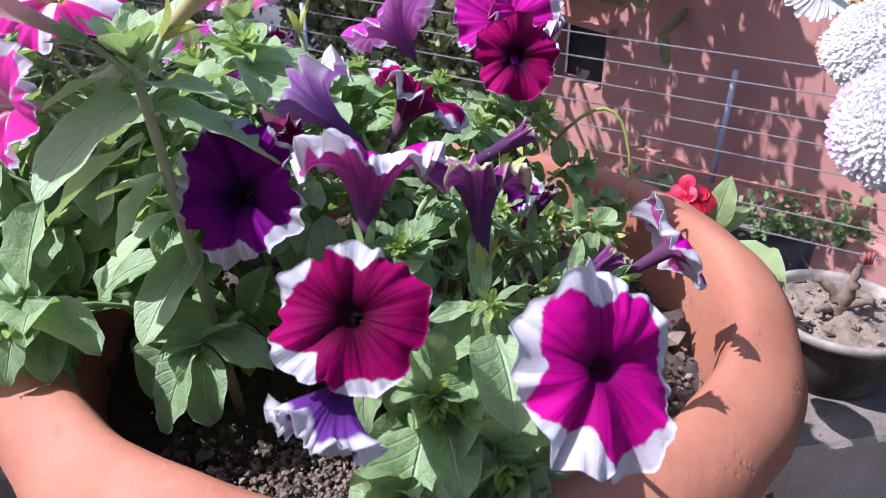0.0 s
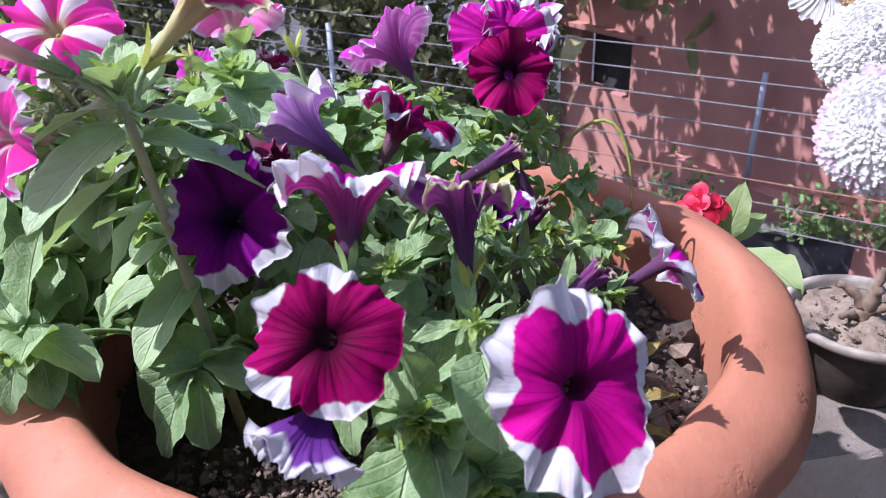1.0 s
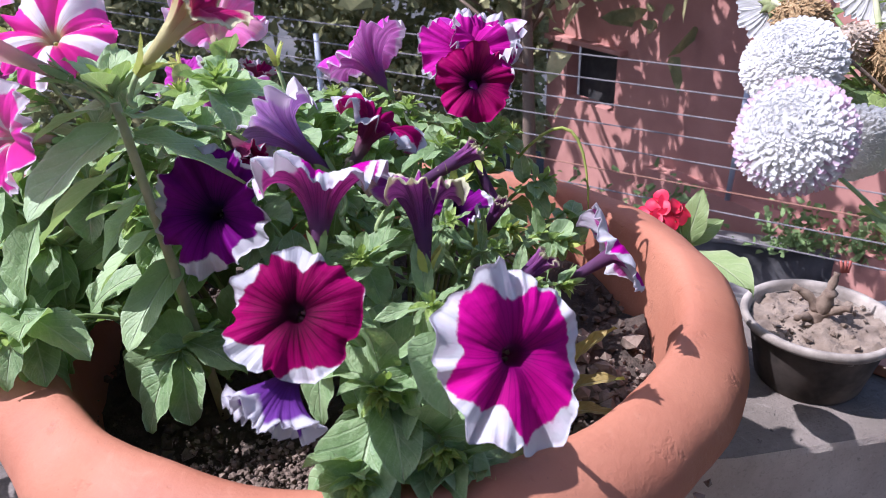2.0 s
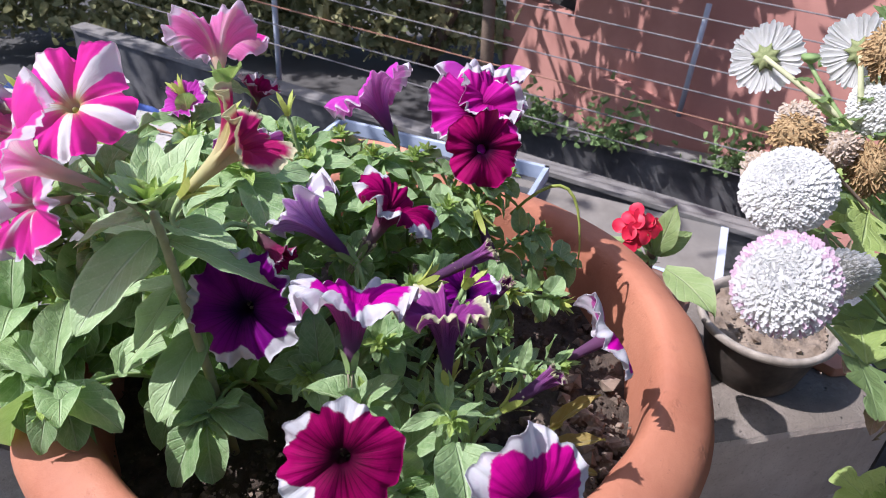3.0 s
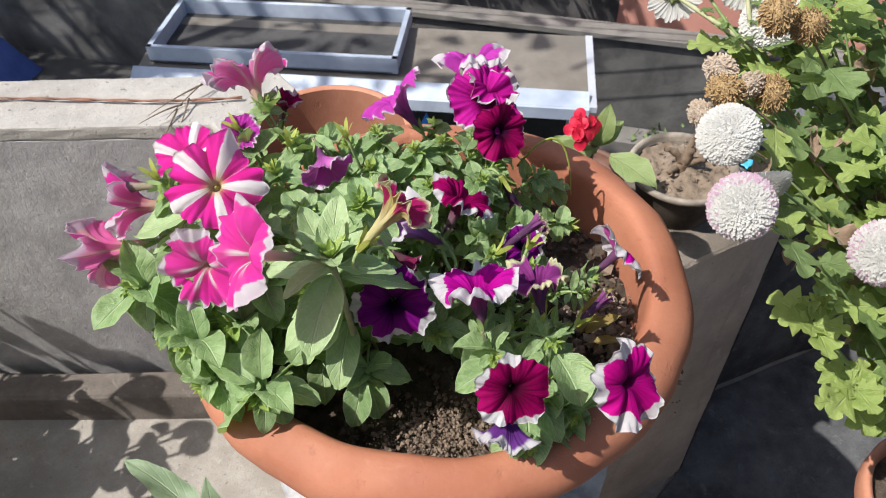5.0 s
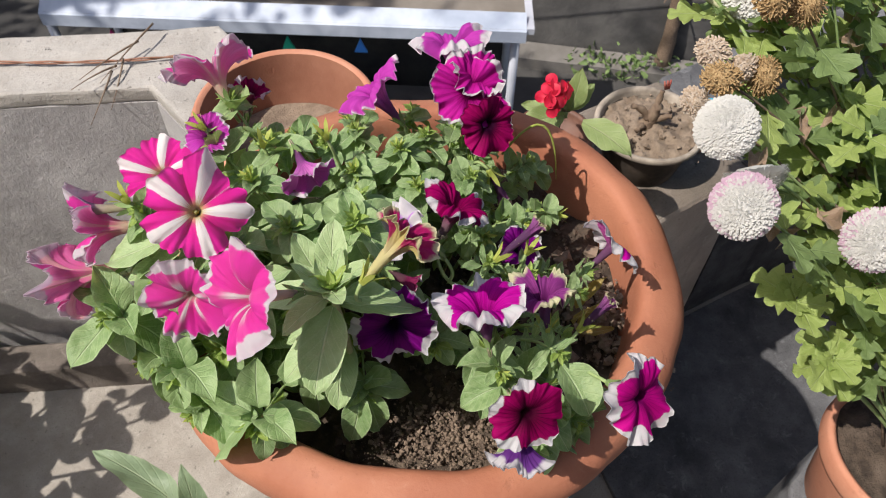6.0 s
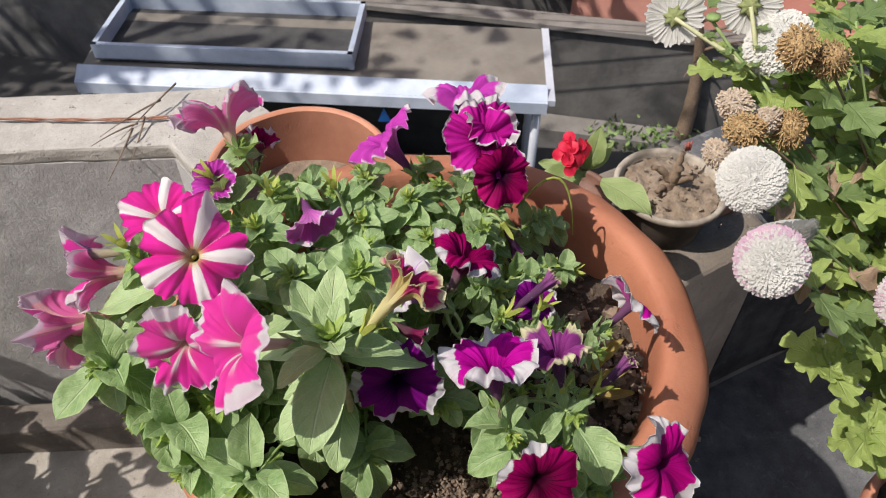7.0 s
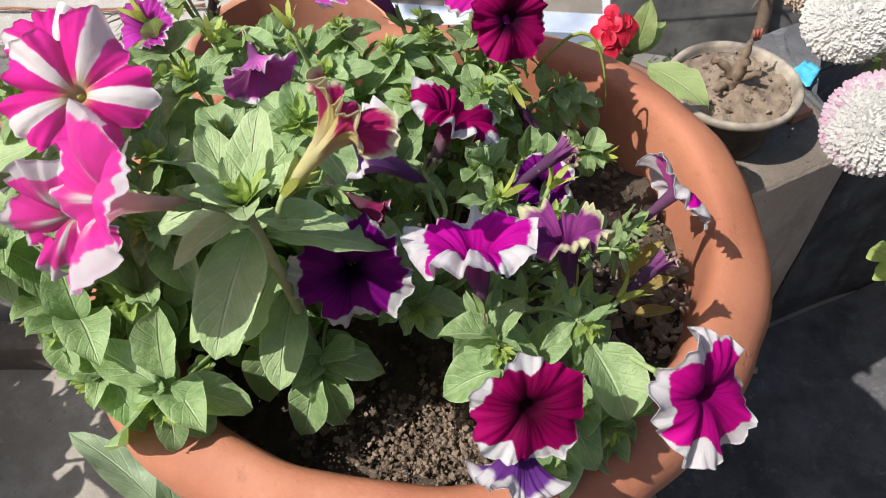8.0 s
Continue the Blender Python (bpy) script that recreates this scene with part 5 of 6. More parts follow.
bmesh.ops.create_grid(bm, x_segments=40, y_segments=40, size=0.080)
bmesh.ops.delete(bm, geom=[v for v in bm.verts if v.co.xy.length > 0.0802], context="VERTS")
for v in bm.verts:
    v.co.z = 0.077 + 0.0065 * noise.fractal(v.co * 48, 0.7, 2.0, 5) + 0.010 * math.exp(-(v.co.xy.length / 0.03) ** 2)
tagged(part("soil", bm, M["dry_soil"], None, "", Matrix.Translation(NP)), "pale dry soil in the nursery pot", "soil", "", "stuff")
crumbs("soil_crumbs", 200, lambda r: (NP[0] + 0.035 * r.gauss(0, 1) * 0.8, NP[1] + 0.035 * r.gauss(0, 1) * 0.8, NP[2] + 0.082), 0.0026, M["dry_soil"], "crumbs of pale dry soil", 3)
stump = thing("dry_plant", (NP[0] - 0.004, NP[1] + 0.006, NP[2] + 0.077), "dry knobbly stump with a few reddish shoots", "plant")
sx, sy, sz = NP[0] - 0.004, NP[1] + 0.006, NP[2] + 0.072
for a, b, r0 in (((0, 0, 0), (0.012, -0.005, 0.05), 0.013), ((0.005, 0, 0.02), (-0.026, 0.012, 0.048), 0.008), ((0.008, -0.002, 0.035), (0.020, 0.006, 0.07), 0.007), ((0, 0, 0.01), (0.032, -0.020, 0.034), 0.008), ((0, 0, 0.004), (-0.030, -0.018, 0.022), 0.007)):
    p = bend((sx + a[0], sy + a[1], sz + a[2]), (sx + b[0], sy + b[1], sz + b[2]), (0.004, 0.003, 0.008), 6)
    vs, fs = tube(p, [r0 * (1 - 0.08 * i) * (1 + 0.25 * math.sin(i * 2.3)) for i in range(7)], 8)
    part("branch", mesh_of("branch", vs, fs, M["woody"]), None, stump)
M["red_tip"] = plain("reddish shoot tips", (0.30, 0.06, 0.05), (0.36, 0.12, 0.08), 90, 0.7, 0.3, 0.001)
for k in range(3):
    vs, fs = tube([(sx + 0.028 + 0.003 * k, sy + 0.01, sz + 0.068), (sx + 0.03 + 0.006 * (k - 1), sy + 0.012, sz + 0.083)], [0.0022, 0.0016], 6)
    part("shoot", mesh_of("shoot", vs, fs, M["red_tip"]), None, stump)

# ---- rubbish beside the nursery pot ----
M["cyan_plastic"] = plain("sky-blue plastic", (0.06, 0.36, 0.55), (0.10, 0.46, 0.64), 40, 0.4, 0.2, 0.001)
scrap_bm = bmesh.new()
bmesh.ops.create_grid(scrap_bm, x_segments=10, y_segments=8, size=0.5)
for v in scrap_bm.verts:
    v.co = Vector((v.co.x * 0.052, v.co.y * 0.034 * (1 - 0.5 * v.co.x), 0.010 + 0.007 * noise.noise(v.co * 4)))
bmesh.ops.solidify(scrap_bm, geom=scrap_bm.faces[:], thickness=0.001)
tagged(part("plastic_scrap", scrap_bm, M["cyan_plastic"], None, "", Matrix.Translation((0.690, 0.350, TOP + 0.001)) @ Matrix.Rotation(0.5, 4, "Z")), "crumpled scrap of sky-blue plastic on the parapet", "scrap")
shard_bm = prism_bm([(-0.035, -0.012), (0.012, -0.020), (0.038, 0.002), (0.010, 0.018), (-0.026, 0.014)], 0.0, 0.016, 0.003)
roughen(shard_bm, 0.002, 0.02)
tagged(part("brick_shard", shard_bm, M["old_terracotta"], None, "", Matrix.Translation((0.615, 0.285, TOP + 0.001)) @ Matrix.Rotation(-0.6, 4, "Z"), smooth=False), "broken shard of brick on the parapet", "shard")

# ---- crown of thorns with its red flowers ----
EP = (0.335, 0.30, TOP)
small_pot = thing("flower_pot", EP, "small brown plastic pot half hidden behind the big pot", "flower pot")
turned_part("body", [(0, 0), (0.040, 0), (0.043, 0.004), (0.056, 0.10)], M["brown_plastic"], small_pot, EP, 40, 0.004, 2.0)
turned_part("rim", [(0.056, 0.098), (0.062, 0.10), (0.063, 0.112), (0.059, 0.114), (0.055, 0.108), (0.052, 0.09), (0, 0.088)], M["brown_plastic"], small_pot, EP, 40, 0.004, 2.0)
thorns = thing("crown_of_thorns", (EP[0], EP[1], TOP + 0.09), "spiny euphorbia with red flowers and pale oval leaves", "plant")
p = bend((EP[0], EP[1], TOP + 0.085), (0.318, 0.248, 0.272), (0.0, 0.01, 0.05), 8)
vs, fs = tube(p, [0.0065] * 9, 9)
part("stem", mesh_of("stem", vs, fs, M["woody"]), None, thorns)
for k in range(26):
    s = k / 26 * 7.9
    q = p[int(s)].lerp(p[int(s) + 1], s % 1)
    a = k * 2.4
    vs, fs = tube([q, q + Vector((0.014 * math.cos(a), 0.014 * math.sin(a), 0.004))], [0.0011, 0.0002], 5)
    part("thorn", mesh_of("thorn", vs, fs, M["woody"]), None, thorns)
OVAL = [leaf_mesh("leaf", M["thorn_leaf"], 1, 0.46, 0.08 + 0.06 * k, 0.14, point=-0.9, seed=80 + k) for k in range(3)]
for a, d, size in (((0.318, 0.246, 0.268), (0.10, 0.0, 0.95), 0.066), ((0.322, 0.215, 0.272), (0.26, -0.92, 0.14), 0.090), ((0.315, 0.246, 0.27), (0.85, 0.25, 0.42), 0.055),
                   ((0.312, 0.246, 0.262), (-0.95, -0.05, 0.05), 0.075), ((0.31, 0.25, 0.262), (-0.7, 0.5, 0.1), 0.06), ((0.318, 0.25, 0.25), (0.1, 0.9, 0.2), 0.06)):
    leaf(thorns, OVAL, a, d, size, 0.2, (-0.75, -0.6, 0.3) if d[2] > 0.4 else (0.2, -0.7, 0.7))
bract_v, bract_f = [], []
for k in range(2):
    base = len(bract_v)
    for i in range(12):
        a = 2 * math.pi * i / 12
        bract_v.append((0.0085 * math.cos(a) + (0.0065 if k else -0.0065), 0.0085 * math.sin(a), 0.002 + 0.0015 * math.cos(2 * a)))
    bract_v.append((0.0, 0.0, 0.0))
    for i in range(12):
        bract_f.append((base + i, base + (i + 1) % 12, base + 12))
BRACT = mesh_of("bract", bract_v, bract_f, M["red_petal"])
for k in range(9):
    a = k * 2.4
    r = 0.007 * math.sqrt(k)
    c = Vector((0.290 + r * math.cos(a), 0.248 + 0.6 * r * math.sin(a), 0.305 + 0.7 * r * math.sin(a)))
    head = part("flower", BRACT, None, thorns, "red flower", facing(c, (0.5 * math.cos(a), -0.8 + 0.4 * math.sin(a), 0.6), k * 40, 1.05))
    vs, fs = tube(bend((0.316, 0.248, 0.268), c, (0, 0, 0.01), 4), 0.0011, 5)
    part("stalk", mesh_of("stalk", vs, fs, M["stem"]), None, head)

# ---- chrysanthemum on the parapet ----
MP = (0.625, -0.300, -0.19)
# the block takes the same dark colour, for the shade round it
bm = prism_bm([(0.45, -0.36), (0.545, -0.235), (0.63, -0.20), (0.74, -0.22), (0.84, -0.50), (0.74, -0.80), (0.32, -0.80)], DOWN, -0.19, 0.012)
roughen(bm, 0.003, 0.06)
tagged(part("cement_block", bm, M["shade_cement"], None, smooth=False), "rough cement block on the terrace floor, coloured dark for shade", "block")
mum_pot = thing("flower_pot", MP, "terracotta pot of the chrysanthemum standing on a cement block", "flower pot")
turned_part("body", [(0, 0), (0.080, 0), (0.084, 0.004), (0.108, 0.15)], M["old_terracotta"], mum_pot, MP, 56, 0.008, 6.0)
turned_part("rim", [(0.108, 0.146), (0.119, 0.148), (0.122, 0.158), (0.122, 0.185), (0.117, 0.192), (0.110, 0.188), (0.105, 0.15), (0.095, 0.12), (0, 0.12)], M["old_terracotta"], mum_pot, MP, 64, 0.01, 6.0)
vs, fs = lathe([(0.0, 0.165), (0.04, 0.168), (0.107, 0.163)], 40, 0.03, 5.0)
tagged(part("soil", mesh_of("soil", vs, fs, M["soil"]), None, None, "", Matrix.Translation(MP)), "soil in the chrysanthemum's pot", "soil", "", "stuff")
MUM_FOOT = Vector((MP[0], MP[1], MP[2] + 0.16))
mum = thing("chrysanthemum", MUM_FOOT, "leggy chrysanthemum with white pompom flowers and withered brown heads", "chrysanthemum")


def floret_mesh(name, count, R, spread, mats, width=0.07, seed=0, flat=False, jitter=0.05, blush=0.0, run=0.42, rise=0.075, body=True, dish=0.16, mess=0.02):
    """A flower head of many spoon-shaped florets round z."""
    r = random.Random(seed)
    vs, fs, slots = [], [], []
    for k in range(count):
        t = (k + 0.5) / count
        polar = spread * math.sqrt(t) if not flat else spread * (0.88 + 0.12 * r.random())
        az = k * 2.39996 + r.uniform(-0.03, 0.03)
        out = Vector((math.sin(polar) * math.cos(az), math.sin(polar) * math.sin(az), math.cos(polar)))
        up = Vector((0, 0, 1)) if polar > 0.15 else Vector((math.cos(az), math.sin(az), 0))
        inward = (up - out * up.dot(out)).normalized()
        side = (out.cross(inward).normalized() + inward * r.uniform(-0.05, 0.05)).normalized()
        L = 1 + jitter * r.uniform(-1, 1)
        w = R * width * (0.85 + 0.35 * r.random())
        late = min(1.0, max(0.0, (polar - 0.5) / 1.1))
        lean = r.uniform(-mess, mess)
        slot = 1 if (blush and r.random() < blush * max(0.0, t * 2.2 - 0.50) * (0.75 + 0.35 * math.cos(az))) else 0
        base = len(vs)
        for s, ww in ((0.0, 0.5), (0.32, 0.8), (0.58, 1.0), (0.78, 1.0), (0.90, 0.86), (0.97, 0.60), (1.0, 0.22)):
            if flat:
                c = out * R * L * (0.15 + 0.85 * s) + inward * R * (0.10 * math.sin(3 * s) + lean * s)
            else:
                c = out * R * L * (1.0 - rise + rise * s * (1.25 - 0.25 * s) * (1 + 0.9 * late) + 0.05 * late * s) - inward * R * (run * (0.45 + 0.40 * late) * s) + side * R * lean * s
                c += inward * R * 0.07 * s ** 4
            for d in (-1, -0.5, 0, 0.5, 1):
                vs.append(c + side * d * w * ww + (inward if not flat else -inward) * (dish * d * d * w * ww))
        for i in range(6):
            for j in range(4):
                a = base + 5 * i + j
                fs.append((a, a + 1, a + 6, a + 5))
                slots.append(slot)
    if body and not flat:
        v2, f2 = lathe([(0.0, -0.6 * R), (0.62 * R, -0.52 * R), (0.91 * R, 0.0), (0.79 * R, 0.455 * R), (0.455 * R, 0.79 * R), (0.0, 0.91 * R)], 24)
        base = len(vs)
        vs += [Vector(v) for v in v2]
        fs += [tuple(i + base for i in f) for f in f2]
        slots += [0] * len(f2)
    return mesh_of(name, vs, fs, mats, True, None, slots)


HEADS = {
    "pompom": floret_mesh("florets", 1500, 1.0, 1.80, [M["mum_white"], M["mum_blush"]], 0.040, 1, jitter=0.05, run=0.28, rise=0.13, mess=0.08, dish=0.12),
    "blush": floret_mesh("florets", 1450, 1.0, 1.80, [M["mum_white"], M["mum_blush"]], 0.040, 2, blush=1.0, jitter=0.06, run=0.29, rise=0.14, mess=0.09, dish=0.12),
    "single": floret_mesh("florets", 110, 1.0, 1.62, [M["mum_white"], M["mum_blush"]], 0.070, 3, flat=True, mess=0.10, jitter=0.09, dish=0.5),
    "faded": floret_mesh("florets", 330, 1.0, 1.9, [M["mum_faded"]], 0.070, 6, jitter=0.14, run=0.36, rise=0.16, mess=0.24),
    "dead": floret_mesh("florets", 380, 1.0, 2.2, [M["mum_dead"]], 0.066, 4, jitter=0.16, run=0.34, rise=0.14, dish=0.6, mess=0.34),
}
GREEN_CUP = lathe([(0.0, -0.32), (0.10, -0.32), (0.24, -0.24), (0.34, -0.10), (0.34, 0.0), (0.0, 0.02)], 16)
CUP = mesh_of("calyx", GREEN_CUP[0], GREEN_CUP[1], M["calyx"])
flat_v, flat_f = lathe([(0.0, -0.20), (0.12, -0.19), (0.24, -0.12), (0.30, -0.05), (0.20, 0.0)], 40)
for k, (x, y, z) in enumerate(flat_v):
    grow = 1.0 + 0.5 * max(0.0, math.cos(8 * math.atan2(y, x))) * (1.0 if math.hypot(x, y) > 0.22 else 0.0)
    flat_v[k] = (x * grow, y * grow, z)
FLAT_CUP = mesh_of("calyx", flat_v, flat_f, M["mum_sepal"])


def lobed_leaf_mesh(material, seed=0):
    """A chrysanthemum leaf: rounded lobes on both sides of the midrib."""
    r = random.Random(seed)
    vs, uv, fs = [], [], []
    n, m = 40, 6
    for i in range(n):
        s = i / (n - 1)
        env = 0.46 * math.sin(math.pi * min(1, (0.06 + 0.94 * s)) ** 0.9) ** 0.75 if s < 1 else 0.0
        lobes = 0.30 + 0.70 * abs(math.sin(math.pi * (2.6 * s + 0.10))) ** 0.7 * (0.90 + 0.10 * math.sin(31 * s + seed))
        w = max(0.02, env * lobes) if s > 0.14 else 0.022
        for j in range(m + 1):
            c = 2 * j / m - 1
            lean = 0.16 * abs(c) * (w / 0.4)
            vs.append((c * w, s + lean - 0.02, -0.16 * s * s + 0.14 * abs(c) * w + 0.035 * math.sin(11 * s + 4 * c + seed) * abs(c)))
            uv.append((0.5 + 0.5 * c, s))
    for i in range(n - 1):
        for j in range(m):
            a = i * (m + 1) + j
            fs.append((a, a + 1, a + m + 2, a + m + 1))
    return mesh_of("leaf", vs, fs, material, True, uv)


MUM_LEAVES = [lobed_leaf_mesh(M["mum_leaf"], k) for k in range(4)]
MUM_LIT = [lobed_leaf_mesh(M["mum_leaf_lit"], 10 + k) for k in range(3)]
DRY = [leaf_mesh("leaf", M["dry_leaf"], 1, 0.42, 0.5, 0.7, ripple=0.12, seed=90 + k) for k in range(3)]


def mum_head(kind, place, direction, R, label):
    flat = (0.98, 0.95, 0.66) if kind not in ("dead", "faded") else (1.15, rng.uniform(0.85, 1.0), rng.uniform(1.0, 1.3))
    m = facing(place, direction, rng.uniform(0, 360), R) @ Matrix.Diagonal((*flat, 1.0))
    ob = part("flower", HEADS[kind], None, mum, label, m)
    part("calyx", CUP if kind != "single" else FLAT_CUP, None, ob, "", m)
    return ob


def mum_stem(tip, via, leaves, size, lit=0.32, thick=0.0022):
    pts = bend(MUM_FOOT + Vector((rng.uniform(-0.03, 0.03), rng.uniform(-0.03, 0.03), 0)), tip, Vector(via) + Vector((rng.uniform(-0.05, 0.05), rng.uniform(-0.05, 0.05), 0)), 14)
    vs, fs = tube(pts, [thick * (1 - 0.035 * i) for i in range(15)], 7)
    part("stem", mesh_of("stem", vs, fs, M["stem"] if rng.random() < 0.7 else M["woody"]), None, mum)
    for k in range(leaves):
        s = 0.30 + 0.62 * (k + rng.random()) / leaves
        i = min(13, int(s * 14))
        p = pts[i].lerp(pts[i + 1], s * 14 - i)
        a = k * 2.4 + rng.random()
        d = Vector((math.cos(a), math.sin(a), rng.uniform(-0.25, 0.45)))
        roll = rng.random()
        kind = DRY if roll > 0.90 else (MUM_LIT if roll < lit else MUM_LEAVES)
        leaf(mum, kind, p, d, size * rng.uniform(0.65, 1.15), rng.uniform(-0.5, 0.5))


FORK = Vector((0.405, 0.095, 0.502))
mum_stem(FORK, (0.06, 0.03, 0.06), 9, 0.045, 0.42, 0.0034)
for kind, place, d, R, label in (
        ("blush", (0.230, -0.152, 0.525), (-0.45, -0.62, 0.50), 0.0250, "white pompom flower with blush-pink outer petals"),
        ("pompom", (0.254, -0.083, 0.545), (-0.40, -0.55, 0.70), 0.0245, "white pompom flower"),
        ("pompom", (0.276, -0.115, 0.507), (-0.1, -0.5, -0.4), 0.025, "white flower in the shade of another"),
        ("blush", (0.369, -0.192, 0.463), (-0.45, -0.70, 0.45), 0.027, "pale pink pompom flower"),
        ("single", (0.344, 0.175, 0.536), (0.50, 0.75, -0.32), 0.032, "open white flower seen from its green back"),
        ("single", (0.406, 0.138, 0.557), (0.50, 0.75, -0.28), 0.032, "open white flower seen from its green back"),
        ("pompom", (0.425, 0.102, 0.530), (-0.55, -0.1, 0.6), 0.032, "white flower beside withered heads"),
        ("pompom", (0.473, 0.041, 0.612), (-0.3, -0.2, 0.8), 0.021, "white flower among the leaves"),
        ("faded", (0.294, 0.002, 0.552), (-0.6, -0.1, 0.6), 0.0125, "fading cream flower head beside withered ones"),
        ("faded", (0.318, -0.016, 0.540), (-0.3, -0.5, 0.6), 0.0118, "fading cream flower head beside withered ones"),
        ("faded", (0.262, -0.030, 0.528), (-0.5, -0.5, 0.4), 0.0105, "fading cream flower head beside withered ones"),
        ("dead", (0.272, -0.040, 0.560), (-0.6, -0.2, 0.5), 0.0130, "withered brown flower head"),
        ("dead", (0.340, -0.026, 0.532), (-0.2, -0.6, 0.5), 0.0138, "withered brown flower head"),
        ("dead", (0.334, -0.007, 0.607), (-0.2, -0.5, 0.7), 0.0145, "withered brown flower head"),
        ("dead", (0.365, -0.016, 0.594), (0.2, -0.5, 0.6), 0.0138, "withered brown flower head"),
        ("dead", (0.454, -0.024, 0.638), (0.0, -0.4, 0.8), 0.0138, "withered brown flower head")):
    mum_head(kind, place, d, R, label)
    back = Vector(place) - Vector(d).normalized() * R * 0.3
    if kind == "single":
        # both open flowers spring from one pale branch
        vs, fs = tube(bend(FORK, back, Vector(d).normalized() * -0.012, 8), [0.0030 - 0.0001 * i for i in range(9)], 7)
        part("stem", mesh_of("stem", vs, fs, M["pale_stem"]), None, mum)
        for k in range(3):
            leaf(mum, MUM_LEAVES, back.lerp(FORK, 0.3 + 0.25 * k), (0.3 - 0.4 * k, -0.5, 0.2), 0.020, 0.3 * k)
    else:
        mum_stem(back, (0.06, 0.03, 0.10), 13, 0.050)
for tip in ((0.47, -0.10, 0.60), (0.50, 0.02, 0.56), (0.44, 0.08, 0.50), (0.52, 0.12, 0.60), (0.56, -0.05, 0.62), (0.46, -0.18, 0.52), (0.52, -0.22, 0.58), (0.42, -0.02, 0.46),
            (0.48, 0.16, 0.48), (0.55, 0.06, 0.50), (0.45, -0.05, 0.40), (0.40, -0.20, 0.40), (0.50, -0.12, 0.44), (0.42, 0.02, 0.60), (0.58, 0.16, 0.66),
            (0.40, 0.13, 0.50), (0.46, 0.20, 0.56), (0.52, 0.24, 0.60), (0.45, 0.06, 0.55), (0.49, 0.11, 0.52), (0.37, 0.03, 0.50), (0.42, -0.10, 0.50), (0.55, 0.20, 0.56), (0.60, 0.08, 0.60)):
    mum_stem(Vector(tip), (0.04, 0.02, 0.05), 20, 0.050)
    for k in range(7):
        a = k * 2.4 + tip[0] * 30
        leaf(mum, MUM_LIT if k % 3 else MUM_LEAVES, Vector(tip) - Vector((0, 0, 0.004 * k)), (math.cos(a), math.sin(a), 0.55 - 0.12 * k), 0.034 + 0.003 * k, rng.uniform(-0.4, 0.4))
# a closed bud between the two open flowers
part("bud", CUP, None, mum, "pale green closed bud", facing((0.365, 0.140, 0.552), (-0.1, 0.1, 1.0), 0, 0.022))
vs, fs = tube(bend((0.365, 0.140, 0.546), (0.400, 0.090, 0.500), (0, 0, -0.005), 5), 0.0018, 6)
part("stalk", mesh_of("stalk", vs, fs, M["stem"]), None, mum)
# leaf rosettes in the sunlit leaf colour that lean out over the gap
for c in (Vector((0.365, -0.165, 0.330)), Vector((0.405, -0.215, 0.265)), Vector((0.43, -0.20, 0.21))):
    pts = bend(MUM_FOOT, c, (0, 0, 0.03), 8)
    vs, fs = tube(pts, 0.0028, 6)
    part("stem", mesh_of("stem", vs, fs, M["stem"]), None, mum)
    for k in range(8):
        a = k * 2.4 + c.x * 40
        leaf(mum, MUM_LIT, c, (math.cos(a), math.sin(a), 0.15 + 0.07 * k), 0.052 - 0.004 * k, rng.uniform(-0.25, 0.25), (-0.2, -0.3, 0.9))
for k in range(10):
    c = Vector((0.36 + 0.05 * rng.random(), -0.13 + 0.06 * rng.random(), 0.37 + 0.07 * rng.random()))
    leaf(mum, DRY, c, (rng.uniform(-0.6, 0.4), rng.uniform(-0.6, 0.4), -0.8), 0.035, rng.uniform(-1, 1))

# ---- shrub further along the terrace, whose shade falls on the floor ----
shrub = thing("potted_shrub", (-1.36, 0.60, DOWN), "leafy shrub in a clay pot on the terrace floor", "shrub")
turned_part("pot", [(0, 0), (0.12, 0), (0.17, 0.26), (0.185, 0.27), (0.185, 0.31), (0.165, 0.31), (0.15, 0.25), (0, 0.24)], M["old_terracotta"], shrub, (-1.36, 0.60, DOWN), 40, 0.01, 2.0)
for k in range(38):
    a = k * 2.4
    tip = Vector((-1.36 + 0.34 * math.cos(a) * rng.random() ** 0.5, 0.60 + 0.5 * math.sin(a) * rng.random() ** 0.5, DOWN + rng.uniform(0.45, 0.95)))
    pts = bend((-1.36, 0.60, DOWN + 0.24), tip, (0, 0, 0.12), 7)
    vs, fs = tube(pts, 0.005, 5)
    part("stem", mesh_of("stem", vs, fs, M["woody"]), None, shrub)
    for j in range(7):
        b = j * 2.4 + k
        leaf(shrub, LEAVES, pts[3 + j % 5], (math.cos(b), math.sin(b), rng.uniform(-0.2, 0.6)), rng.uniform(0.07, 0.12), rng.uniform(-0.5, 0.5))

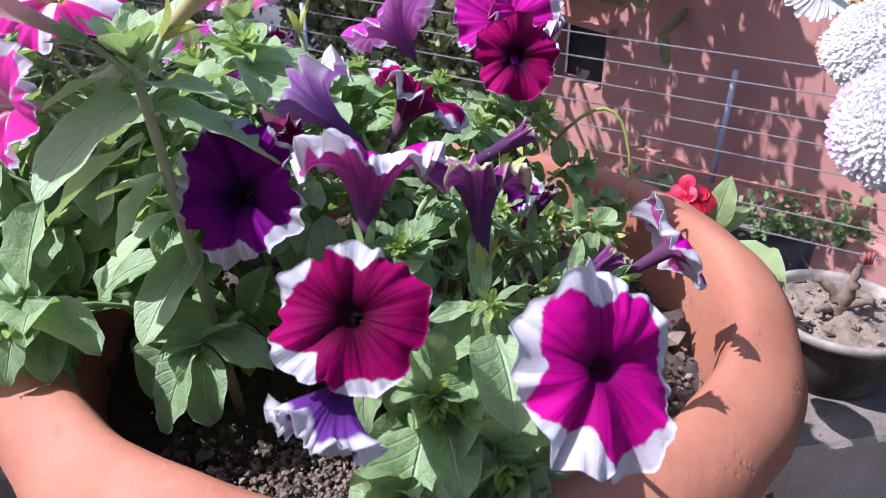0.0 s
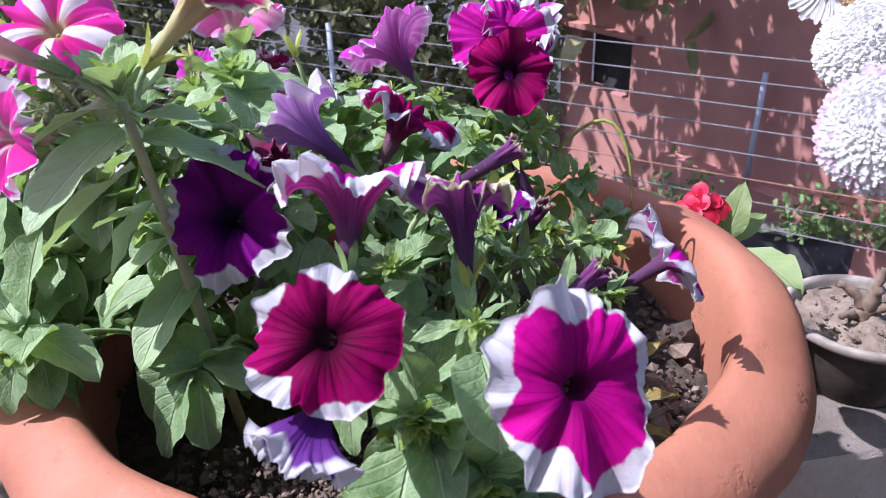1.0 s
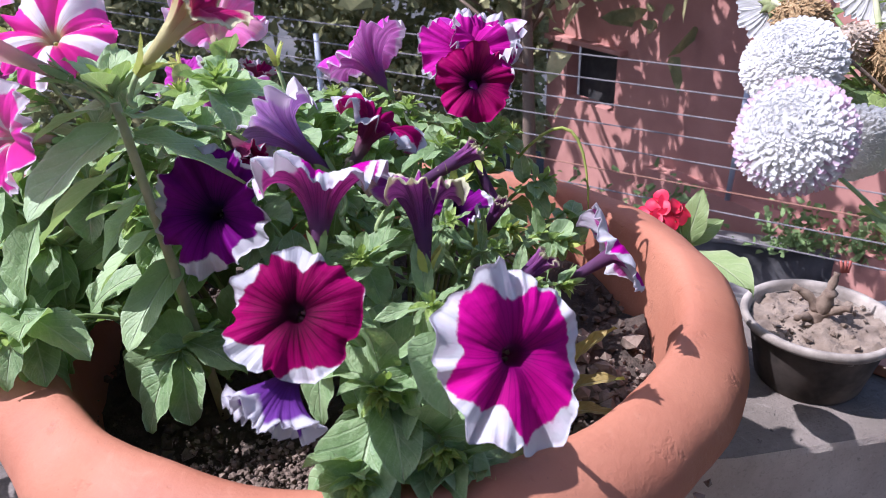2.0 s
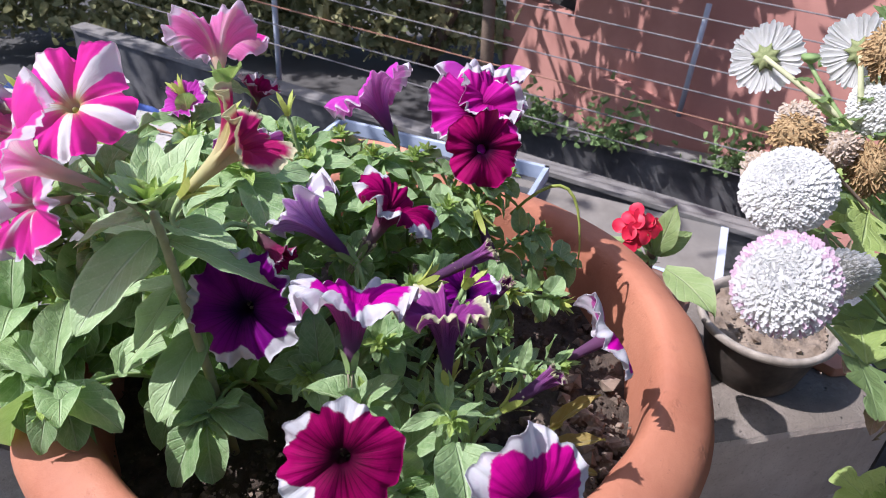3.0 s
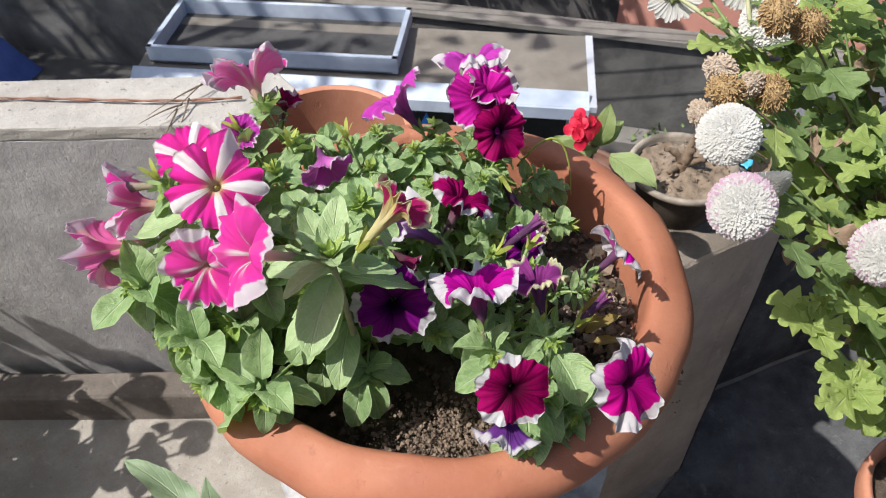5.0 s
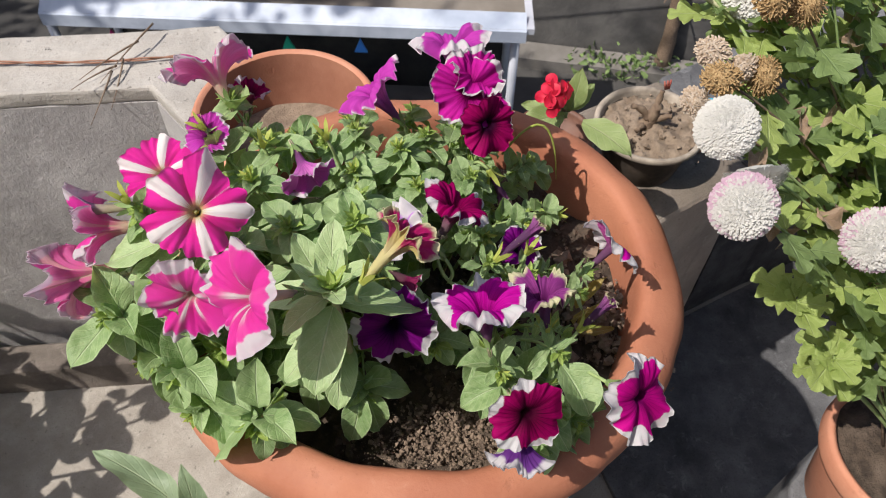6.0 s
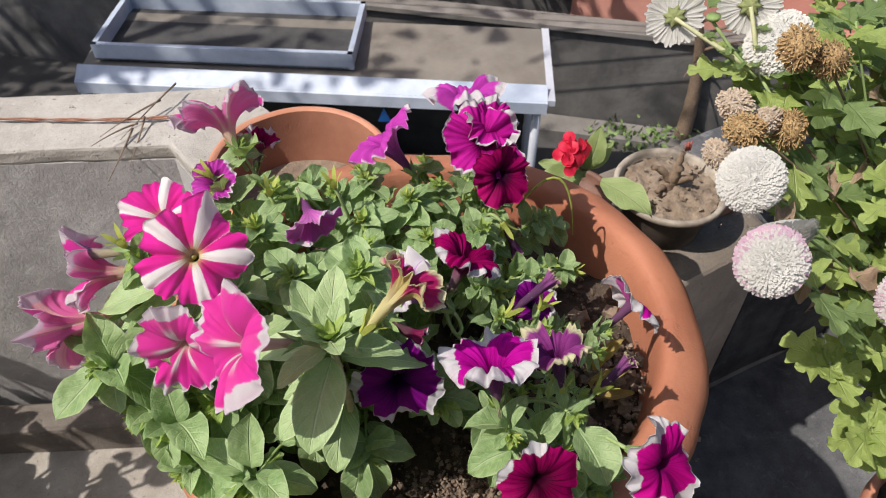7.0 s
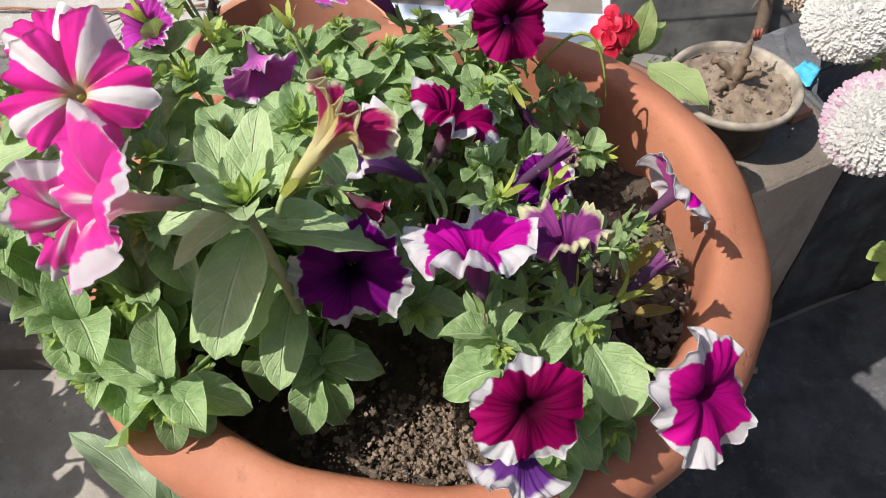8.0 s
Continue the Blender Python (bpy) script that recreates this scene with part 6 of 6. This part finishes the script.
# ---- low plant on the terrace floor ----
low = thing("floor_plant", (-0.42, 0.10, DOWN), "low plant with broad grey-green leaves on the terrace floor", "plant")
M["dull_leaf"] = leaf_mat("dull grey-green leaf", (0.13, 0.19, 0.11), (0.22, 0.29, 0.17), (0.27, 0.33, 0.20), 0.2, 0.05, 0.5)
BROAD = [leaf_mesh("leaf", M["dull_leaf"], 1, 0.36, 0.35, 0.2, seed=101)]
for a, d, size in (((-0.37, 0.06, -0.17), (-0.40, 0.55, 0.38), 0.17), ((-0.36, 0.02, -0.22), (0.05, 0.35, 0.75), 0.13), ((-0.38, 0.02, -0.30), (0.6, -0.3, 0.3), 0.12), ((-0.39, 0.02, -0.30), (-0.6, -0.3, 0.3), 0.12)):
    vs, fs = tube(bend((-0.42, 0.10, DOWN), a, (0, 0, 0.05), 8), 0.004, 6)
    part("stem", mesh_of("stem", vs, fs, M["stem"]), None, low)
    leaf(low, BROAD, a, d, size, 0.2)

# ---- street below and beyond ----
GROUND = -5.2
M["street"] = plain("dusty street", (0.04, 0.039, 0.038), (0.075, 0.072, 0.068), 0.8, 0.95, 0.4, 0.02, (0.11, 0.10, 0.09), 0.12, fine=9)
M["old_wall"] = plain("stained cement wall", (0.085, 0.082, 0.08), (0.155, 0.148, 0.14), 1.6, 0.95, 0.5, 0.02, (0.045, 0.044, 0.044), 0.9, fine=12)
M["pale_wall"] = plain("pale cement kerb", (0.15, 0.14, 0.125), (0.22, 0.205, 0.19), 2.0, 0.95, 0.4, 0.01, fine=14)
M["house"] = plain("terracotta-coloured house paint", (0.40, 0.185, 0.145), (0.48, 0.235, 0.185), 1.2, 0.9, 0.3, 0.01, (0.35, 0.16, 0.13), 0.3, fine=20)
# near-black that stands for shade inside the window and the stall
M["dark"] = plain("near-black for shade inside", (0.02, 0.02, 0.02), (0.05, 0.045, 0.04), 3, 0.8, 0.2, 0.01)
M["tin"] = plain("white painted sheet metal", (0.36, 0.41, 0.50), (0.55, 0.60, 0.68), 1.6, 0.5, 0.2, 0.004, (0.22, 0.26, 0.34), 0.9)
M["roof_felt"] = plain("dusty brown tarpaulin", (0.15, 0.132, 0.11), (0.21, 0.188, 0.16), 2.5, 0.9, 0.4, 0.01, (0.14, 0.13, 0.115), 0.6)
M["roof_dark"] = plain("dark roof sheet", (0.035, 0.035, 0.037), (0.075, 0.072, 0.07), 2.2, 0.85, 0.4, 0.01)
M["pipe"] = plain("grey painted pipe", (0.38, 0.40, 0.45), (0.48, 0.50, 0.55), 3, 0.5, 0.2, 0.003)
M["wire"] = plain("grey cable", (0.15, 0.135, 0.13), (0.23, 0.21, 0.205), 20, 0.7, 0.2, 0.001)
M["rust_wire"] = plain("rusty wire", (0.22, 0.11, 0.07), (0.34, 0.17, 0.11), 30, 0.8, 0.3, 0.001)
M["far_leaf"] = plain("far foliage", (0.16, 0.18, 0.08), (0.38, 0.37, 0.17), 1.3, 0.8, 0.3, 0.01, (0.62, 0.56, 0.28), 2.0, through=0.35)
M["weed"] = plain("street weeds", (0.14, 0.22, 0.07), (0.26, 0.36, 0.14), 2.0, 0.8, 0.3, 0.01, through=0.25)
M["blue_sheet"] = plain("blue plastic sheet", (0.07, 0.12, 0.36), (0.12, 0.18, 0.48), 3, 0.6, 0.4, 0.01)

bm = bmesh.new()
bmesh.ops.create_grid(bm, x_segments=40, y_segments=40, size=400)
for v in bm.verts:
    v.co.z = GROUND + (0.0 if v.co.length < 30 else -0.3)
structure("ground", bm, M["street"], "dusty street below the roof terrace")


# the house that carries the terrace
base = [(-3.55, 1.80), (-3.15, 1.74), (-0.20, 0.88), (0.08, 0.36), (0.45, 0.40), (0.70, 0.43), (1.58, 0.53), (1.58, -2.35), (-3.55, -2.35)]
structure("wall_house", prism_bm(base, GROUND, DOWN - 0.06), M["pale_wall"], "plain cement walls of the house under the terrace")


def wall_between(name, a, b, z0, z1, depth, material, label, holes=()):
    """An upright wall from a to b, built of blocks round its openings; holes: (from, to, low, high) in metres along it."""
    a, b = Vector((*a, 0)), Vector((*b, 0))
    run = (b - a)
    length = run.length
    turn = math.atan2(run.y, run.x)
    xs = sorted({0.0, length, *(v for h in holes for v in h[:2])})
    bm = bmesh.new()
    for x0, x1 in zip(xs, xs[1:]):
        cuts = [h for h in holes if h[0] <= x0 and h[1] >= x1]
        spans = [(z0, z1)] if not cuts else [(z0, cuts[0][2]), (cuts[0][3], z1)]
        for lo, hi in spans:
            if hi - lo > 0.01:
                geom = bmesh.ops.create_cube(bm, size=1)["verts"]
                bmesh.ops.scale(bm, vec=(x1 - x0, depth, hi - lo), verts=geom)
                bmesh.ops.translate(bm, vec=((x0 + x1) / 2, depth / 2, (lo + hi) / 2), verts=geom)
    ob = part(name, bm, material, None, "", Matrix.Translation(a) @ Matrix.Rotation(turn, 4, "Z"), smooth=False)
    return tagged(ob, label, "", "", "structure")


wall_between("wall_street", (-6.0, 12.8), (8.2, 4.0), GROUND, -3.80, 0.25, M["old_wall"], "stained cement boundary wall along the street")
wall_between("trim", (-6.0, 12.74), (8.2, 3.94), -3.80, -3.74, 0.30, M["pale_wall"], "pale cement capping of the boundary wall")
wall_between("kerb", (2.0, 7.40), (8.0, 3.68), GROUND, GROUND + 0.16, 0.35, M["pale_wall"], "pale cement kerb at the wall's foot")
wall_between("wall_garden", (1.2, 10.23), (9.1, 7.25), GROUND, -4.16, 0.3, M["old_wall"], "dark stained retaining wall in front of the house")
wall_between("trim", (1.2, 10.18), (9.1, 7.20), -4.16, -4.11, 0.34, M["pale_wall"], "pale cement capping of the retaining wall")
wall_between("plinth", (3.36, 11.89), (7.40, 5.08), GROUND, -3.98, 0.3, M["house"], "low painted plinth at the foot of the house")

house = thing("house", (4.0, 10.5, GROUND), "terracotta-painted house front with a dark window opening", "house")
HA, HB = (1.94, 14.87), (7.95, 4.75)
ob = wall_between("wall", HA, HB, GROUND, 2.2, 0.3, M["house"], "", holes=((0.62, 2.05, -3.35, -2.28),))
del ob["kind"]
ob["label"] = "sunlit terracotta-painted wall"
under(ob, house)
run = Vector((HB[0] - HA[0], HB[1] - HA[1], 0)).normalized()
into = Vector((-run.y, run.x, 0))
if into.y < 0:
    into = -into
c = Vector((*HA, 0)) + run * 1.33 + into * 0.45
# a dark sheet set behind the opening in place of the room's shade
part("window", box_bm((1.6, 0.05, 1.2)), M["dark"], house, "near-black sheet for the shade inside the unglazed window", Matrix.Translation((c.x, c.y, -2.8)) @ Matrix.Rotation(math.atan2(run.y, run.x), 4, "Z"), smooth=False)
c = Vector((*HA, 0)) + run * 1.2 - into * 0.08
part("lintel", box_bm((2.2, 0.22, 0.09), bevel=0.01), M["house"], house, "ledge over the window opening", Matrix.Translation((c.x, c.y, -2.20)) @ Matrix.Rotation(math.atan2(run.y, run.x), 4, "Z"), smooth=False)

# stall with a low roof
stall = thing("market_stall", (0.2, 6.2, GROUND), "street stall with a white sheet-metal roof edge and dark inside", "stall")
NL, NR, FR = Vector((-1.40, 6.43, -3.2)), Vector((2.70, 4.57, -3.2)), Vector((3.12, 5.62, -3.12))
FL = NL + (FR - NR)


def slab_between(a, b, c, d, thick):
    bm = bmesh.new()
    up = Vector((0, 0, thick))
    lo = [bm.verts.new(p) for p in (a, b, c, d)]
    hi = [bm.verts.new(p + up) for p in (a, b, c, d)]
    bm.faces.new(lo[::-1])
    bm.faces.new(hi)
    for i in range(4):
        bm.faces.new((lo[i], lo[(i + 1) % 4], hi[(i + 1) % 4], hi[i]))
    bmesh.ops.recalc_face_normals(bm, faces=bm.faces)
    return bm


part("roof", slab_between(NL, NR, FR, FL, 0.05), M["roof_felt"], stall, "dusty flat roof sheet", smooth=False)
across = (FR - NR).normalized()
along = (NR - NL).normalized()
part("fascia", slab_between(NL - across * 0.02 + Vector((0, 0, -0.08)), NR - across * 0.02 + Vector((0, 0, -0.08)), NR + across * 0.15, NL + across * 0.15, 0.12), M["tin"], stall, "white metal roof edge", smooth=False)
part("side_edge", slab_between(NR + along * 0.0, NR + along * 0.07, FR + along * 0.07, FR, 0.06), M["pipe"], stall, "grey metal side edge", smooth=False)
BX = [Vector((-1.18, 6.64, -3.10)), Vector((1.14, 5.61, -3.10)), Vector((1.53, 6.52, -3.10)), Vector((-0.79, 7.55, -3.10))]
part("tray_floor", slab_between(*BX, 0.02), M["roof_dark"], stall, "dark sheet in the roof tray", smooth=False)
for i in range(4):
    a, b = BX[i], BX[(i + 1) % 4]
    n_ = (b - a).normalized()
    o_ = Vector((-n_.y, n_.x, 0)) * 0.05
    part("tray_side", slab_between(a, b, b + o_, a + o_, 0.17), M["tin"], stall, "pale metal upstand", smooth=False)
for p in (NL + across * 0.1, NR - along * 0.08 + across * 0.1, FR - along * 0.05, FL + along * 0.1):
    vs, fs = tube([(p.x, p.y, GROUND), (p.x, p.y, -3.18)], 0.045, 8)
    part("post", mesh_of("post", vs, fs, M["pipe"]), None, stall)
# the shade under the stall's roof is put into this panel's colour
part("back_panel", slab_between(FL + Vector((0, 0, -2.0)), FR + Vector((0, 0, -2.0)), FR + across * 0.04 + Vector((0, 0, -2.0)), FL + across * 0.04 + Vector((0, 0, -2.0)), 1.95), M["dark"], stall, "back wall coloured near-black for the shade inside", smooth=False)
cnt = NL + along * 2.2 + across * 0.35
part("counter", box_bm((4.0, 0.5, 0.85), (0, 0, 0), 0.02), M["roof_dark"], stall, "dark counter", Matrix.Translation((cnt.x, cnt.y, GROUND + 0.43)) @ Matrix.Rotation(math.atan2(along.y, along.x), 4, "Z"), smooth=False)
for k, col in enumerate(((0.0, 0.32, 0.20), (0.03, 0.20, 0.62), (0.60, 0.03, 0.12), (0.55, 0.03, 0.2))):
    m_ = plain("bright cloth", col, tuple(v * 1.2 + 0.01 for v in col), 8, 0.7, 0.2, 0.003)
    p = NL + along * (2.25, 2.95, 3.85, 0.55)[k] + across * 0.12
    bm = bmesh.new()
    pts = [bm.verts.new((x, y, z)) for x, y, z in ((-0.065, -0.01, -0.075), (0.065, -0.01, -0.075), (0.0, -0.01, 0.075), (-0.065, 0.01, -0.075), (0.065, 0.01, -0.075), (0.0, 0.01, 0.075))]
    for f in ((0, 1, 2), (5, 4, 3), (0, 3, 4, 1), (1, 4, 5, 2), (2, 5, 3, 0)):
        bm.faces.new([pts[i] for i in f])
    flag = part("pennant", bm, m_, None, "", Matrix.Translation((p.x, p.y, -3.48)) @ Matrix.Rotation(math.atan2(along.y, along.x), 4, "Z"), smooth=False)
    tagged(flag, ("green", "blue", "red", "pink")[k] + " cloth pennant hanging under the stall's roof", "pennant", "pennants of the stall")

# leaves of far plants, as stuff or crowns
def leaf_cloud(count, where, size, seed):
    r = random.Random(seed)
    vs, fs = [], []
    for _ in range(count):
        c = Vector(where(r))
        t = Euler((r.random() * 6, r.random() * 6, r.random() * 6)).to_matrix()
        s = size * (0.5 + r.random())
        b = len(vs)
        for p in ((-0.32, 0, 0), (0, -0.1, 0.08), (0.32, 0, 0), (0.22, 0.7, -0.06), (-0.22, 0.7, -0.06), (0, 1.05, 0)):
            vs.append(c + t @ (Vector(p) * s))
        fs += [(b, b + 1, b + 2, b + 3, b + 4), (b + 4, b + 3, b + 5)]
    return vs, fs


def clumped(r, boxes, tight):
    (x0, y0, z0), (x1, y1, z1) = boxes
    for _ in range(30):
        p = Vector((r.uniform(x0, x1), r.uniform(y0, y1), r.uniform(z0, z1)))
        if noise.noise(p * 0.9) + 0.5 * noise.noise(p * 2.3) > tight:
            return p
    return p


vs, fs = leaf_cloud(30000, lambda r: clumped(r, ((-10.0, 14.5, -4.8), (2.0, 17.0, 1.6)), -0.08), 0.19, 1)
tagged(part("hedge", mesh_of("hedge", vs, fs, M["far_leaf"], False), None, None), "tall dark hedge with yellowish shoots across the street", "hedge", "", "stuff")


def tree(name, foot, height, lean, crown, count, size, label, seed, girth=0.16, sway=(0.15, 0.1, 0.1)):
    t = thing(name, foot, label, "tree")
    top = Vector(foot) + Vector(lean) + Vector((0, 0, height))
    pts = bend(foot, top, sway, 10)
    vs, fs = tube(pts, [girth * (1 - 0.07 * i) * height / 5 for i in range(11)], 9)
    part("trunk", mesh_of("trunk", vs, fs, M["woody"]), None, t)
    r = random.Random(seed)
    for k in range(6):
        p = pts[5 + k % 5]
        q = p + Vector((r.uniform(-1, 1), r.uniform(-1, 1), r.uniform(0.2, 0.9))) * crown * 0.8
        vs, fs = tube(bend(p, q, (0, 0, 0.15), 6), [0.05 * height / 5 * (1 - 0.12 * i) for i in range(7)], 6)
        part("limb", mesh_of("limb", vs, fs, M["woody"]), None, t)
    if count:
        def where(rr):
            for _ in range(30):
                p = Vector((rr.gauss(0, 0.5), rr.gauss(0, 0.5), rr.gauss(0, 0.42))) * crown
                if noise.noise((p + top) * 1.1) > 0.02:
                    break
            return top + p
        vs, fs = leaf_cloud(count, where, size, seed)
        part("crown", mesh_of("crown", vs, fs, M["far_leaf"], False), None, t)
    return t


tree("tree", (0.35, 15.4, GROUND), 6.0, (1.9, -2.6, 0), 2.7, 700, 0.40, "tall leafy tree beside the house", 4)
# two unseen trees, added only for the shade they cast on street and stall
tree("tree", (-9.6, 11.2, GROUND), 11.0, (0.6, -0.5, 0), 3.6, 1500, 0.30, "tall broad-leaved tree added out of view to shade the street", 14)
tree("tree", (-6.3, 6.6, GROUND), 10.6, (0.7, -0.6, 0), 2.8, 260, 0.24, "slender tree added out of view to shade the stall's roof", 15)
# trunk in place of a dark pole; the unseen crown is added to shade the house
tree("tree", (1.24, 10.45, GROUND), 6.6, (-0.3, -0.1, 0), 1.9, 1400, 0.26, "slim tree added to shade the house front, its trunk standing for a dark pole", 21, 0.10, (0.05, 0, 0))
tree("sapling", (5.30, 5.62, GROUND), 2.1, (-0.30, 0.1, 0), 0.9, 0, 0.1, "bare crooked sapling against the street wall", 9, 0.26, (0.32, 0.05, 0.2))
vs, fs = leaf_cloud(420, lambda r: (lambda s: (4.35 + 1.1 * s + 0.12 * r.gauss(0, 1), 6.10 - 0.68 * s + 0.10 * r.gauss(0, 1), GROUND + 0.05 + 0.10 * abs(r.gauss(0, 1))))(r.random()), 0.075, 11)
tagged(part("weeds", mesh_of("weeds", vs, fs, M["weed"], False), None, None), "green weeds at the foot of the street wall", "weeds", "", "stuff")
vs, fs = leaf_cloud(1100, lambda r: (lambda k: ((3.0, 4.7, 5.6, 1.8)[k] + 0.28 * r.gauss(0, 1), (9.45, 8.8, 8.5, 9.9)[k] + 0.12 * r.gauss(0, 1), -4.08 + 0.30 * abs(r.gauss(0, 1))))(r.randrange(4)), 0.10, 12)
tagged(part("weeds", mesh_of("weeds", vs, fs, M["weed"], False), None, None), "feathery green weeds on the retaining wall", "weeds", "", "stuff")

# cables and posts
for k in range(8):
    cable = thing("cable", (-6.8, 11.7, -0.7 - 0.20 * k), "thin overhead cable crossing the street", "cable", "cables over the street")
    a, b = (-6.8, 11.7 - 0.1 * k, -0.65 - 0.20 * k), (8.75, 3.9 - 0.05 * k, -1.35 - 0.24 * k)
    vs, fs = tube(bend(a, b, (0, 0, -0.12 - 0.02 * (k % 3)), 24), 0.008, 5)
    part("strand", mesh_of("strand", vs, fs, M["rust_wire"] if k == 5 else M["wire"]), None, cable)
for p, z0, h in (((4.28, 10.34), -3.97, 1.75), ((-2.2, 11.55), GROUND, 3.7)):
    pole = thing("post", (p[0], p[1], z0), "slim grey metal post carrying the cables", "post", "posts beside the street")
    vs, fs = tube([(p[0], p[1], z0 - 0.01), (p[0] + 0.05, p[1], z0 + h)], 0.045, 8)
    part("shaft", mesh_of("shaft", vs, fs, M["pipe"]), None, pole)
shed = thing("covered_heap", (-5.45, 10.7, GROUND), "heap under a blue plastic sheet at the roadside", "heap")
bm = bmesh.new()
bmesh.ops.create_grid(bm, x_segments=24, y_segments=16, size=1)
for v in bm.verts:
    e = max(abs(v.co.x), abs(v.co.y))
    v.co = Vector((v.co.x * 1.9, v.co.y * 1.0, 1.05 * (1 - e ** 5) + 0.12 * noise.fractal(v.co * 2.5, 0.6, 2.0, 4)))
part("sheet", bm, M["blue_sheet"], shed, "", Matrix.Translation((-5.45, 10.7, GROUND)) @ Matrix.Rotation(-0.5, 4, "Z"))

# twisted wire and dry twig lying on the parapet
wire = thing("twisted_wire", (-0.6, 1.05, TOP), "rusty twisted wire lying along the parapet", "wire")
for k in range(2):
    pts = [Vector((-1.6 + 1.42 * i / 60, 1.26 - 0.41 * i / 60 + 0.012 * math.sin(i * 0.2), TOP + 0.009)) + Vector((0, 0.0022 * math.cos(i * 0.9 + k * 3.14), 0.0022 * math.sin(i * 0.9 + k * 3.14))) for i in range(61)]
    vs, fs = tube(pts, 0.0018, 5)
    part("strand", mesh_of("strand", vs, fs, M["rust_wire"]), None, wire)
twig = thing("dry_twig", (-0.38, 0.85, TOP), "bare dry twig lying over the parapet's edge", "twig")
for a, b in (((-0.215, 0.935, TOP + 0.030), (-0.335, 0.815, TOP + 0.010)), ((-0.250, 0.900, TOP + 0.022), (-0.370, 0.835, TOP + 0.012)), ((-0.285, 0.865, TOP + 0.016), (-0.330, 0.770, TOP - 0.02)), ((-0.300, 0.850, TOP + 0.014), (-0.385, 0.800, TOP + 0.02)), ((-0.310, 0.840, TOP + 0.012), (-0.372, 0.752, TOP - 0.03))):
    vs, fs = tube(bend(a, b, (0.01, 0, 0.012), 6), [0.0022, 0.002, 0.0018, 0.0015, 0.0012, 0.0009, 0.0006], 5)
    part("branch", mesh_of("branch", vs, fs, M["woody"]), None, twig)
